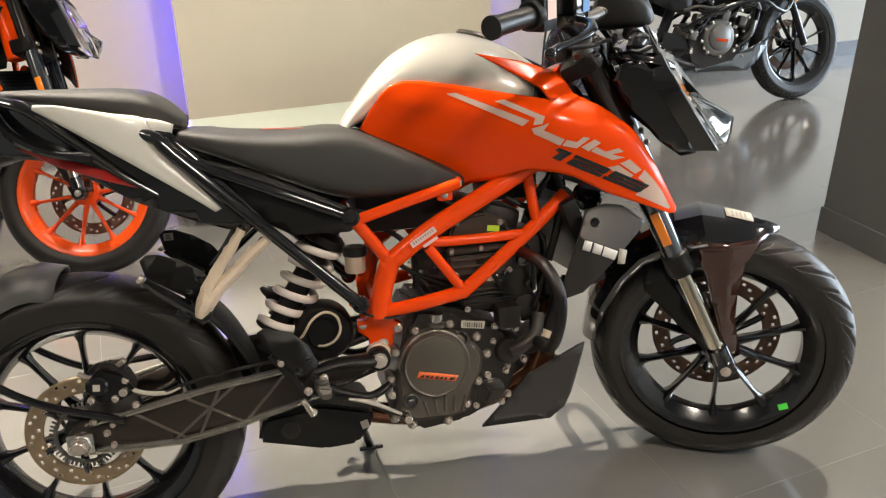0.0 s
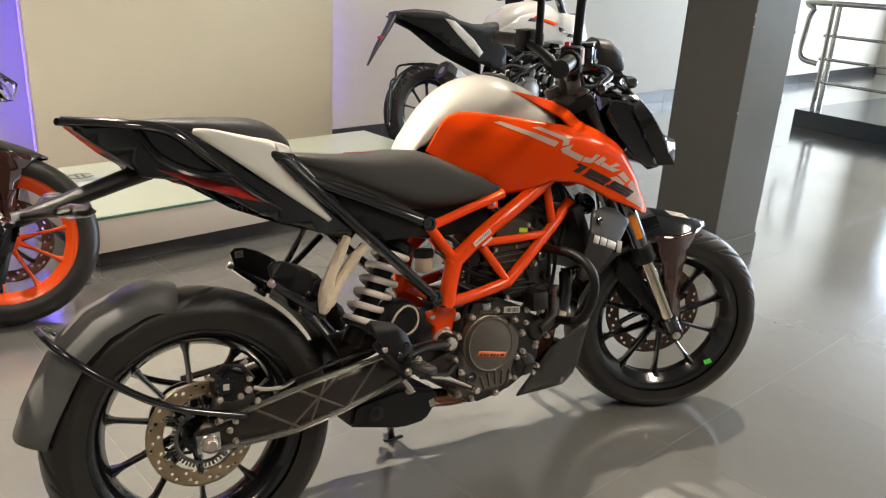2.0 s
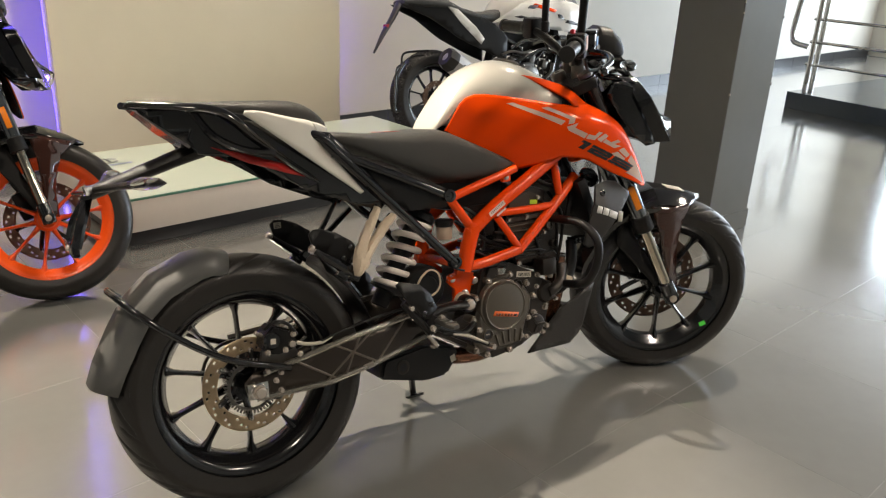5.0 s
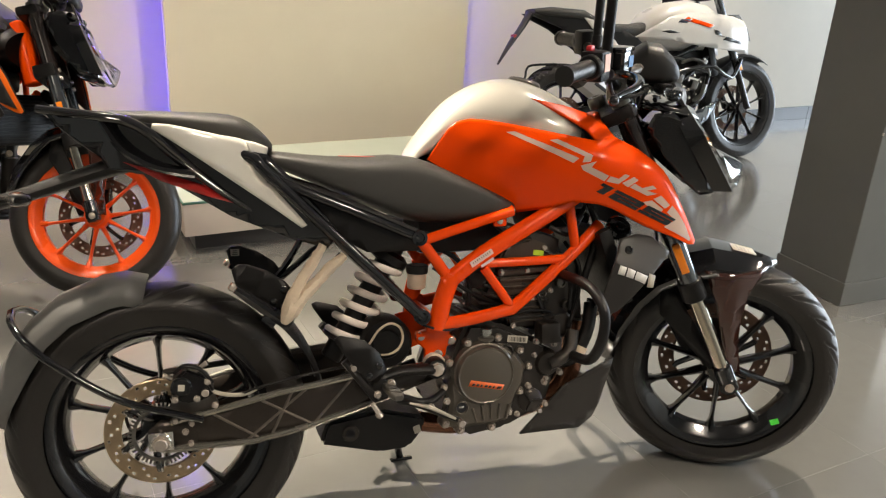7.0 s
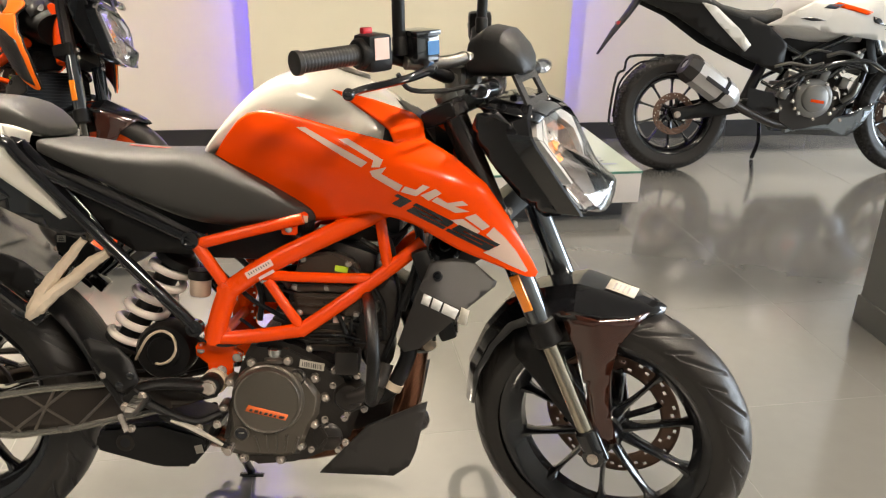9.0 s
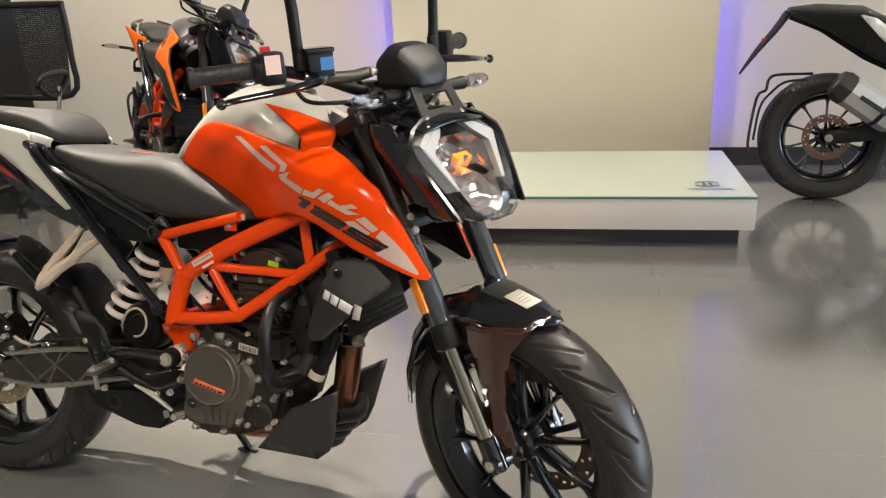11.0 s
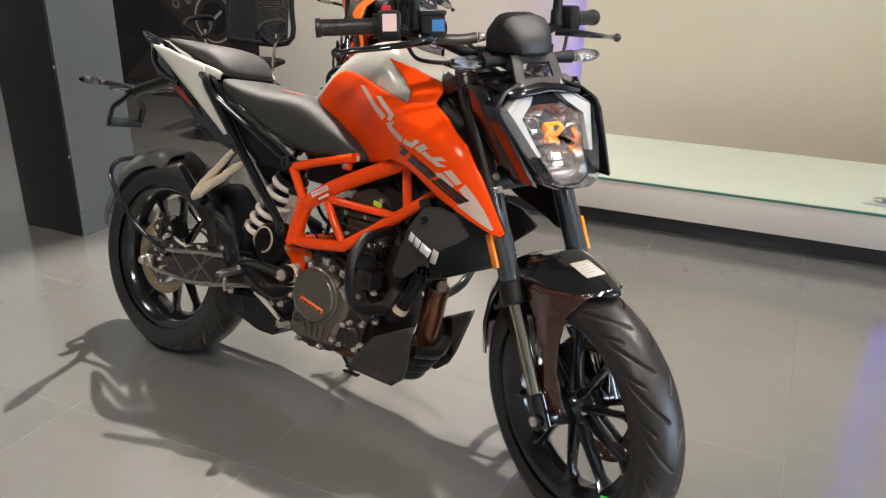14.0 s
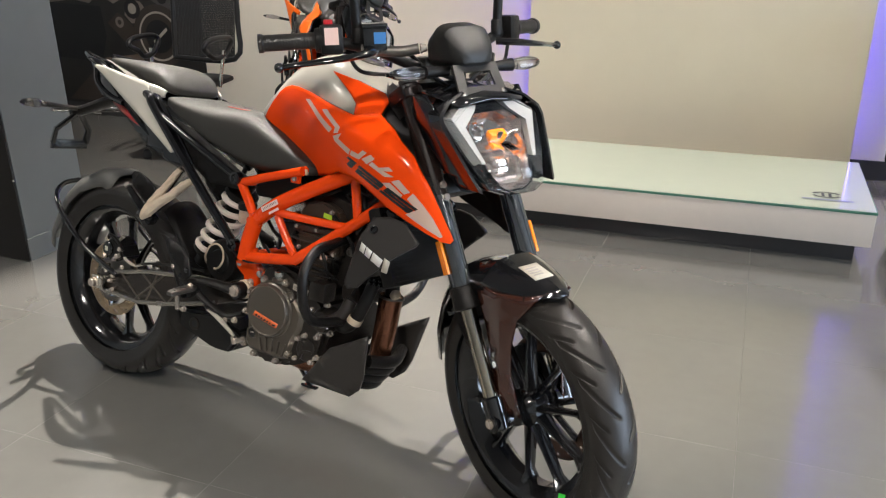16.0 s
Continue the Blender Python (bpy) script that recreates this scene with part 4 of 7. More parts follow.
        for c in ((0.553, 0.698), (0.557, 0.522)):
            P("frame_boss", lathe(bmesh.new(), [(0.017, 0), (0.017, 0.018), (0.011, 0.019), (0.010, 0.014), (0.0001, 0.014)], (c[0], sd * 0.118, c[1]), (0, sd, 0), 18), M_BLACK)
    bm = bmesh.new()
    rod(bm, (1.105, 0, 0.74), (1.01, 0, 0.955), 0.034, 20)
    P("head_tube", bm, M_FRAME, "orange steering head")
    for x, z in ((0.565, 0.69), (0.60, 0.50), (0.77, 0.748)):
        P("cross_tube", rod(bmesh.new(), (x, -0.118, z), (x, 0.118, z), 0.011, 10), M_FRAME)
    if main:
        bm = bmesh.new()
        box(bm, (0, 0, 0), (0.058, 0.001, 0.013))
        P("frame_label", bm, M_PINKP, "small pink-white printed label", Matrix.Translation((0.690, -0.1462, 0.648)) @ pose(0, 0, 0, 0, -30, 0))
        bm = bmesh.new()
        for i in range(9):
            box(bm, (-0.022 + i * 0.0055, -0.0008, 0.001), (0.0016, 0.0006, 0.005))
        P("label_print", bm, M_INK, "", Matrix.Translation((0.690, -0.1462, 0.648)) @ pose(0, 0, 0, 0, -30, 0))
        bm = bmesh.new()
        box(bm, (0, 0, 0), (0.034, 0.001, 0.006))
        P("label_edge", bm, M_PINKP, "pink label edge", Matrix.Translation((0.704, -0.1452, 0.637)) @ pose(0, 0, 0, 0, -30, 0))

    # engine: crankcase, cylinder, head
    bm = bmesh.new()
    loft(bm, [[(0.622, y, 0.37), (0.645, y, 0.455), (0.668, y, 0.495), (0.74, y, 0.49), (0.86, y, 0.43), (0.885, y, 0.36), (0.86, y, 0.28), (0.76, y, 0.235), (0.66, y, 0.225), (0.60, y, 0.27)] for y in (-0.115, 0.115)])
    bmesh.ops.bevel(bm, geom=bm.edges[:], offset=0.012, segments=2, affect="EDGES")
    P("crankcase", bm, M_ENGINE, "dark cast crankcase")
    rotc = Matrix.Rotation(radians(17), 3, "Y")
    bm = bmesh.new()
    box(bm, (0.795, 0, 0.525), (0.15, 0.16, 0.11), 0.012, rotc)
    cyl = P("cylinder", bm, M_ENGINE, "finned black cylinder")
    for i in range(5):
        P("fin", box(bmesh.new(), (0.776 + 0.007 * i, 0, 0.49 + i * 0.02), (0.168, 0.178, 0.007), 0.002, rotc), M_ENGINE, "", None, cyl)
    bm = bmesh.new()
    box(bm, (0.823, 0, 0.610), (0.16, 0.17, 0.085), 0.016, rotc)
    box(bm, (0.840, 0, 0.668), (0.15, 0.15, 0.05), 0.018, rotc)
    P("cylinder_head", bm, M_ENGINE, "dark cylinder head cover")
    for dx, dz in ((-0.06, -0.03), (0.06, -0.03), (-0.06, 0.03), (0.06, 0.03)):
        q = rotc @ Vector((dx, 0, dz))
        P("head_bolt", hexbolt(bmesh.new(), (0.823 + q.x, -0.086, 0.61 + q.z), (0, -1, 0), 0.007, 0.008), M_BOLT)
    # clutch cover
    outline = [(0.613, 0.352), (0.618, 0.307), (0.608, 0.272), (0.622, 0.252), (0.650, 0.246), (0.730, 0.245), (0.764, 0.253), (0.786, 0.312), (0.805, 0.344), (0.811, 0.384), (0.790, 0.415), (0.757, 0.443), (0.705, 0.451), (0.660, 0.436), (0.633, 0.402)]
    bm = loft(bmesh.new(), [[(0.705 + (x - 0.705) * k, y, 0.360 + (z - 0.360) * k) for x, z in outline] for y, k in ((-0.078, 1.0), (-0.108, 1.0), (-0.113, 0.985), (-0.115, 0.955), (-0.119, 0.935), (-0.126, 0.86), (-0.127, 0.72))])
    cv = P("clutch_cover", bm, M_COVER, "bronze-grey clutch cover", angle=30)
    cc = (0.700, 0.0, 0.377)
    bm = lathe(bmesh.new(), [(0.076, -0.006), (0.073, 0.008), (0.0690, 0.011), (0.0680, 0.019), (0.0650, 0.0225), (0.0625, 0.0205), (0.0600, 0.0205), (0.058, 0.0215), (0.0001, 0.0215)], (cc[0], -0.121, cc[2]), (0, -1, 0), 56)
    P("cover_cap", bm, M_COVER, "round raised cover cap", None, cv)

    def cover_sheet(pts, y):
        bm = bmesh.new()
        bm.faces.new([bm.verts.new((x, y, z)) for x, z in pts])
        return bm
    thicken(P("cover_badge", cover_sheet([(0.664, 0.370), (0.744, 0.351), (0.738, 0.339), (0.657, 0.357)], -0.1432), mat("orange_badge", (0.85, 0.16, 0.03), 0.4, vary=0.1), "orange badge bar", None, cv), 0.0008)
    for i, wd in enumerate((0.006, 0.007, 0.005, 0.007, 0.006, 0.004, 0.011)):
        x0 = 0.668 + i * 0.0098
        z0 = 0.3655 - (x0 - 0.663) * 0.232
        thicken(P("badge_print", cover_sheet([(x0, z0 - 0.002), (x0 + wd, z0 - 0.003), (x0 + wd - 0.003, z0 - 0.008), (x0 - 0.003, z0 - 0.007)], -0.1442), M_INK, "", None, cv), 0.0003)
    for i in range(5):
        P("cover_rib", box(bmesh.new(), (0.676 + 0.020 * i, -0.1285, 0.287 - 0.003 * abs(i - 2)), (0.005, 0.007, 0.036), 0.002, Matrix.Rotation(radians(-16 + 8 * i), 3, "Y")), M_COVER, "", None, cv)
    for x, z in ((0.610, 0.264), (0.607, 0.352), (0.621, 0.408), (0.665, 0.449), (0.738, 0.455), (0.793, 0.420), (0.814, 0.380), (0.792, 0.322), (0.764, 0.275), (0.722, 0.243), (0.646, 0.245)):
        P("cover_lug", lathe(bmesh.new(), [(0.011, 0), (0.011, 0.030), (0.009, 0.034), (0.0001, 0.034)], (x, -0.085, z), (0, -1, 0), 16), M_COVER, "", None, cv)
        P("cover_bolt", hexbolt(bmesh.new(), (x, -0.119, z), (0, -1, 0), 0.0062, 0.009), M_BOLT, "", None, cv)
    P("oil_neck", lathe(bmesh.new(), [(0.018, 0), (0.018, 0.016), (0.022, 0.018), (0.022, 0.024), (0.016, 0.026)], (0.711, -0.106, 0.436), (0.02, -0.1, 1), 18), M_COVER, "oil filler neck")
    P("oil_filler", lathe(bmesh.new(), [(0.013, 0), (0.013, 0.016), (0.016, 0.018), (0.016, 0.030), (0.011, 0.032)], (0.711, -0.108, 0.450), (0.02, -0.1, 1), 14), M_STEEL, "steel oil filler cap")
    P("drain_plug", lathe(bmesh.new(), [(0.017, 0), (0.017, 0.012), (0.013, 0.015), (0.012, 0.009), (0.0001, 0.009)], (0.758, -0.112, 0.421), (0, -1, 0.15), 20), M_ENGINE, "dark cover plug", None, cv)
    P("sight_glass", lathe(bmesh.new(), [(0.0125, 0.004), (0.0001, 0.003)], (0.645, -0.124, 0.303), (0, -1, 0), 20), M_INK, "dark oil sight glass", None, cv)
    P("sight_rim", lathe(bmesh.new(), [(0.0165, 0), (0.0160, 0.008), (0.0140, 0.009), (0.0125, 0.006), (0.0122, 0.001)], (0.645, -0.124, 0.303), (0, -1, 0), 24), M_COVER, "", None, cv)
    P("sight_mark", box(bmesh.new(), (0.645, -0.1285, 0.304), (0.012, 0.0015, 0.004), 0.0006), M_STEEL, "", None, cv)
    # water pump and front of the engine
    bm = bmesh.new()
    lathe(bm, [(0.030, 0), (0.030, 0.03), (0.022, 0.036), (0.0001, 0.037)], (0.819, -0.088, 0.296), (0, -1, 0), 24)
    for i in range(3):
        a = 2 * math.pi * i / 3
        box(bm, (0.819 + 0.014 * math.cos(a), -0.126, 0.296 + 0.014 * math.sin(a)), (0.026, 0.005, 0.007), 0.001, Matrix.Rotation(-a, 3, "Y"))
    P("filter_cap", bm, M_ENGINE, "round oil filter cap")
    bm = bmesh.new()
    lathe(bm, [(0.034, 0), (0.034, 0.03), (0.026, 0.045), (0.012, 0.05)], (0.862, -0.080, 0.382), (0, -1, 0), 24)
    tube(bm, [(0.862, -0.125, 0.382), (0.89, -0.125, 0.392), (0.92, -0.115, 0.41), (0.935, -0.10, 0.45)], 0.016, 10, 4)
    box(bm, (0.86, -0.12, 0.46), (0.05, 0.05, 0.05), 0.010)
    P("water_pump", bm, M_ENGINE, "dark water pump housing")
    for c in ((0.833, 0.438), (0.878, 0.428), (0.893, 0.358), (0.840, 0.270), (0.855, 0.285), (0.813, 0.333), (0.853, 0.338)):
        P("case_bolt", hexbolt(bmesh.new(), (c[0], -0.115, c[1]), (0, -1, 0), 0.0065, 0.012), M_BOLT)
    P("barcode_label", box(bmesh.new(), (0.787, -0.1165, 0.447), (0.050, 0.001, 0.016), 0, Matrix.Rotation(radians(9), 3, "Y")), M_PAPER, "white barcode label")
    bm = bmesh.new()
    rng = random.Random(3)
    for i in range(11):
        box(bm, (0.768 + i * 0.0037, -0.1173, 0.4495 - i * 0.0006), (rng.choice((0.0012, 0.002)), 0.0006, 0.010))
    P("barcode_print", bm, M_INK)
    P("head_sticker", box(bmesh.new(), (0.844, -0.1045, 0.6435), (0.026, 0.0012, 0.012), 0, Matrix.Rotation(radians(8), 3, "Y")), M_YELLOW, "yellow-green inspection sticker")
    bm = box(bmesh.new(), (0.905, 0, 0.545), (0.10, 0.15, 0.17), 0.02, rotc)
    P("front_housing", bm, M_ENGINE, "dark engine front housing")
    P("starter_motor", lathe(bmesh.new(), [(0.028, 0), (0.034, 0.006), (0.034, 0.12), (0.026, 0.13), (0.0001, 0.132)], (0.915, 0.05, 0.455), (0, -1, 0.05), 24), M_ENGINE, "dark round starter motor")
    for k, (x, z) in enumerate(((0.88, 0.62), (0.91, 0.565), (0.925, 0.51), (0.86, 0.545))):
        P("housing_boss", lathe(bmesh.new(), [(0.012, 0), (0.012, 0.018), (0.008, 0.020), (0.007, 0.014), (0.0001, 0.014)], (x, -0.072, z), (0, -1, 0), 14), M_ALLOY if k % 2 else M_ENGINE)
    for pts in ([(0.83, -0.09, 0.66), (0.88, -0.105, 0.635), (0.925, -0.10, 0.58), (0.93, -0.09, 0.50)], [(0.80, -0.088, 0.58), (0.84, -0.105, 0.545), (0.86, -0.10, 0.49)], [(0.93, -0.06, 0.66), (0.96, -0.08, 0.60), (0.955, -0.085, 0.53), (0.93, -0.09, 0.46)]):
        P("wiring", tube(bmesh.new(), pts, 0.005, 8, 5), M_PLASTIC)
    def casting(pts, y0, y1, bevel=0.004):
        bm = loft(bmesh.new(), [[(x, y, z) for x, z in pts] for y in (y0, y1)])
        bmesh.ops.bevel(bm, geom=bm.edges[:], offset=bevel, segments=2, affect="EDGES")
        return bm
    hc = P("head_cover", casting([(0.746, 0.612), (0.756, 0.650), (0.775, 0.672), (0.826, 0.678), (0.872, 0.660), (0.888, 0.612)], -0.103, -0.05, 0.006), M_HEAD, "brown-grey cam cover", angle=25)
    P("cover_flange", casting([(0.742, 0.598), (0.744, 0.612), (0.892, 0.612), (0.892, 0.598)], -0.108, -0.05, 0.003), M_HEAD)
    P("head_block", casting([(0.750, 0.545), (0.746, 0.596), (0.888, 0.596), (0.884, 0.545)], -0.096, -0.04, 0.005), M_HEAD, "brown-grey cylinder head")
    P("barrel_block", casting([(0.772, 0.470), (0.762, 0.543), (0.866, 0.543), (0.866, 0.470)], -0.098, -0.04, 0.005), M_ENGINE, "dark cylinder barrel")
    for z, x0, x1 in ((0.583, 0.752, 0.872), (0.567, 0.756, 0.868), (0.530, 0.775, 0.860), (0.515, 0.775, 0.860), (0.500, 0.778, 0.860), (0.485, 0.780, 0.860)):
        P("head_rib", box(bmesh.new(), ((x0 + x1) / 2, -0.099, z), (x1 - x0, 0.007, 0.0045), 0.0014), M_HEAD)
    P("sensor_label", box(bmesh.new(), (0.838, -0.1005, 0.537), (0.022, 0.001, 0.018), 0, Matrix.Rotation(radians(6), 3, "Y")), M_PINKP, "pale pink printed label")
    for x, z in ((0.752, 0.605), (0.815, 0.605), (0.882, 0.605), (0.768, 0.662), (0.858, 0.655), (0.760, 0.553), (0.874, 0.553), (0.780, 0.478), (0.856, 0.478)):
        P("head_bolt", hexbolt(bmesh.new(), (x, -0.105, z), (0, -1, 0), 0.0055, 0.008), M_BOLT)
    for x, z in ((0.823, 0.326), (0.791, 0.277), (0.848, 0.454), (0.835, 0.415), (0.873, 0.413), (0.889, 0.381), (0.864, 0.357)):
        P("case_bolt", hexbolt(bmesh.new(), (x - 0.006, -0.114, z - 0.010), (0, -1, 0), 0.0058, 0.010), M_BOLT)
    # bracket under the tank, chain of links and small cables behind the frame
    fb = P("tank_bracket", casting([(0.729, 0.712), (0.727, 0.737), (0.760, 0.737), (0.759, 0.712)], -0.121, -0.112, 0.002), M_FRAME, "orange tank bracket")
    P("bracket_bolt", hexbolt(bmesh.new(), (0.743, -0.121, 0.724), (0, -1, 0), 0.0062, 0.006), M_BOLT, "", None, fb)
    P("rubber_tab", box(bmesh.new(), (0.772, -0.116, 0.744), (0.016, 0.006, 0.014), 0.002), M_WRAP, "cream rubber pad")
    for pts, r in (([(0.555, -0.124, 0.505), (0.585, -0.134, 0.494), (0.620, -0.132, 0.488), (0.660, -0.112, 0.492)], 0.0028), ([(0.62, -0.06, 0.66), (0.66, -0.08, 0.63), (0.68, -0.085, 0.58), (0.676, -0.085, 0.53)], 0.006),
                   ([(0.72, -0.08, 0.74), (0.76, -0.09, 0.70), (0.80, -0.085, 0.69), (0.86, -0.08, 0.715)], 0.007), ([(0.90, -0.06, 0.745), (0.935, -0.085, 0.70), (0.945, -0.09, 0.655), (0.925, -0.09, 0.615)], 0.008),
                   ([(0.74, -0.112, 0.503), (0.80, -0.118, 0.500), (0.87, -0.116, 0.497), (0.90, -0.11, 0.495)], 0.0022), ([(0.985, -0.07, 0.76), (1.000, -0.085, 0.70), (0.990, -0.09, 0.64), (0.965, -0.09, 0.56)], 0.009)):
        P("cable", tube(bmesh.new(), pts, r, 8, 6), M_PLASTIC)
    for i in range(6):
        P("cable_tie", box(bmesh.new(), (0.662 + 0.004 * (i % 2), -0.088, 0.60 - 0.013 * i), (0.004, 0.004, 0.004), 0.001), M_PAPER)
    P("injector", rod(bmesh.new(), (0.715, -0.07, 0.63), (0.742, -0.085, 0.60), 0.011), M_ALLOY, "grey fuel injector")
    # left side cover of the engine
    bm = bmesh.new()
    loft(bm, [[(0.70 + (x - 0.705) * k, y, 0.375 + (z - 0.375) * k) for x, z in outline] for y, k in ((0.105, 1.0), (0.13, 0.98), (0.14, 0.9))])
    P("generator_cover", bm, M_COVER, "grey generator cover")
    # airbox and throttle body, dark stuff inside the frame
    bm = bmesh.new()
    box(bm, (0.665, 0, 0.705), (0.20, 0.15, 0.11), 0.02)
    box(bm, (0.90, 0, 0.73), (0.12, 0.12, 0.08), 0.02)
    P("airbox", bm, M_PLASTIC, "black airbox")
    bm = bmesh.new()
    rod(bm, (0.70, -0.03, 0.60), (0.78, -0.02, 0.615), 0.028)
    box(bm, (0.70, -0.065, 0.585), (0.05, 0.03, 0.04), 0.006)
    P("throttle_body", bm, M_ENGINE, "throttle body")
    for k, pts in enumerate(([(0.60, -0.07, 0.62), (0.66, -0.09, 0.575), (0.70, -0.085, 0.55), (0.78, -0.10, 0.512)], [(0.88, -0.08, 0.70), (0.93, -0.085, 0.68), (0.97, -0.07, 0.72)], [(0.64, -0.1, 0.535), (0.70, -0.11, 0.507), (0.83, -0.11, 0.51), (0.88, -0.10, 0.498)], [(0.86, -0.075, 0.715), (0.90, -0.09, 0.735), (0.95, -0.08, 0.71), (1.0, -0.05, 0.76)])):
        P("cable", tube(bmesh.new(), pts, (0.005, 0.006, 0.0035, 0.005)[k], 8, 6), M_PLASTIC)
    # radiator with side guards
    bm = bmesh.new()
    box(bm, (1.03, 0, 0.60), (0.035, 0.27, 0.19), 0.008, Matrix.Rotation(radians(-20), 3, "Y"))
    rad = P("radiator", bm, M_PLASTIC, "black finned radiator")
    for i in range(14):
        q = Matrix.Rotation(radians(-20), 3, "Y") @ Vector((0.019, 0, -0.085 + i * 0.013))
        P("fin", box(bmesh.new(), (1.03 + q.x, 0, 0.60 + q.z), (0.004, 0.25, 0.003), 0, Matrix.Rotation(radians(-20), 3, "Y")), M_PLASTIC, "", None, rad)
    for sd in sides:
        def gy(x, z):
            return interp(x, (0.95, 1.04, 1.14), (0.168, 0.188, 0.190)) - 0.36 * max(0.0, z - (0.622 - 0.42 * (x - 1.005)))
        bm = plate(bmesh.new(), [(1.022, 0.674), (1.065, 0.682), (1.104, 0.674), (1.149, 0.638), (1.146, 0.630), (1.088, 0.586), (1.006, 0.508), (0.975, 0.498), (0.962, 0.512), (0.978, 0.560), (1.000, 0.622)], gy, sd, 0.012)
        g = P("radiator_guard", bm, M_GREYPL, "brown-black faceted radiator side guard", angle=12)
        thicken(g, 0.006)
        P("guard_bolt", lathe(bmesh.new(), [(0.010, 0.0), (0.0095, 0.004), (0.006, 0.005), (0.005, 0.002), (0.0001, 0.002)], (1.036, sd * (gy(1.036, 0.649) + 0.004), 0.649), (0, sd, 0.3), 18), M_BLACK, "", None, g)
        if main:
            for a in ([(1.011, 0.617), (1.026, 0.611), (1.020, 0.592), (1.005, 0.597)], [(1.029, 0.610), (1.047, 0.602), (1.040, 0.584), (1.024, 0.590)], [(1.050, 0.601), (1.078, 0.588), (1.070, 0.570), (1.044, 0.582)]):
                thicken(P("guard_emblem", plate(bmesh.new(), a, lambda x, z: gy(x, z) + 0.0042, sd, 0.02), M_WHITED, "white emblem shape", None, g), 0.001)
            if sd < 0:
                thicken(P("guard_sticker", plate(bmesh.new(), [(1.082, 0.594), (1.098, 0.588), (1.092, 0.560), (1.076, 0.562)], lambda x, z: 0.193, sd, 0.02), M_PAPER, "white paper sticker", None, g), 0.001)
        lathe_b = lathe(bmesh.new(), [(0.030, 0), (0.032, 0.012), (0.026, 0.018), (0.012, 0.018), (0.010, 0.022), (0.0001, 0.022)], (1.049, sd * 0.100, 0.686), (0, sd * 0.8, 0.6), 24)
        P("horn" if sd < 0 else "filler_neck", lathe_b, M_BLACK, "round black horn" if sd < 0 else "")
    bm = bmesh.new()
    for i in range(4):
        for dx in (0, 0.028):
            box(bm, (0.99 + i * 0.014, -0.09, 0.515 - dx * 0.35), (0.008, 0.04, 0.008), 0.002)
    P("radiator_vent", bm, M_BLACK)
    # hoses and crash bar
    for sd in sides:
        bm = tube(bmesh.new(), [(0.890, sd * 0.08, 0.592), (0.903, sd * 0.147, 0.590), (0.913, sd * 0.222, 0.582), (0.922, sd * 0.268, 0.548), (0.924, sd * 0.276, 0.505), (0.920, sd * 0.258, 0.450), (0.917, sd * 0.215, 0.412), (0.922, sd * 0.113, 0.396)], 0.0118, 14, 5)
        P("engine_guard", bm, M_PLASTIC, "satin black tubular engine guard loop")

    bm = tube(bmesh.new(), [(0.990, -0.085, 0.510), (0.976, -0.098, 0.455), (0.950, -0.100, 0.402), (0.925, -0.100, 0.380), (0.890, -0.085, 0.375)], 0.0165, 14, 4)
    P("lower_hose", bm, M_PLASTIC, "black rubber coolant hose")
    P("hose_clamp", lathe(bmesh.new(), [(0.0168, -0.008), (0.0195, -0.008), (0.0195, 0.008), (0.0168, 0.008)], (0.951, -0.100, 0.404), (0.44, 0.03, 0.9), 20, close=True), M_WRAP, "white hose clamp")
    P("wire_connector", lathe(bmesh.new(), [(0.0001, -0.012), (0.011, -0.010), (0.013, 0.0), (0.010, 0.011), (0.0001, 0.013)], (1.022, -0.040, 0.473), (0.5, -0.3, 0.3), 14), M_WRAP, "pale wire connector")
    # exhaust header: black above, below a cut collar copper with an orange reflection in its colour
    P("header_upper", tube(bmesh.new(), [(0.90, 0.0, 0.585), (0.955, 0.0, 0.560), (0.982, 0.0, 0.51), (0.988, 0.0, 0.44)], 0.019, 14, 5), M_ENGINE, "dark upper header pipe")
    bm = tube(bmesh.new(), [(0.990, -0.008, 0.458), (0.986, -0.008, 0.42), (0.976, -0.006, 0.34), (0.948, 0.01, 0.268), (0.86, 0.02, 0.230), (0.70, 0.03, 0.20), (0.52, 0.02, 0.24)], [0.031, 0.030, 0.029, 0.027, 0.024, 0.024, 0.024], 18, 5)
    P("exhaust_pipe", bm, mat("copper_header_reflection", (0.24, 0.105, 0.060), 0.25, metal=0.85, vary=0.15, stain=0.25, stain_scale=12) if main else M_ENGINE, "lower exhaust header pipe")
    P("pipe_collar", lathe(bmesh.new(), [(0.031, -0.003), (0.034, -0.002), (0.034, 0.003), (0.031, 0.004)], (0.990, -0.008, 0.457), (0.1, 0, 1), 24, close=True), M_ALLOY)
    bm = bmesh.new()
    sil = [(0.328, 0.243), (0.335, 0.276), (0.346, 0.294), (0.465, 0.308), (0.568, 0.280), (0.566, 0.252), (0.530, 0.209), (0.462, 0.207)]
    loft(bm, [[(x, y, z) for x, z in sil] for y in (-0.095, 0.075)])
    bmesh.ops.bevel(bm, geom=bm.edges[:], offset=0.008, segments=2, affect="EDGES")
    sb = P("silencer_box", bm, M_PLASTIC, "angular black underslung silencer box")
    P("outlet_rim", lathe(bmesh.new(), [(0.010, 0), (0.016, 0.002), (0.019, 0.001), (0.020, -0.003)], (0.395, -0.0955, 0.262), (0, -1, 0), 24), M_ENGINE, "", None, sb)
    P("outlet", lathe(bmesh.new(), [(0.0105, 0.0), (0.0001, 0.0)], (0.395, -0.0965, 0.262), (0, -1, 0), 20), M_INK, "", None, sb)
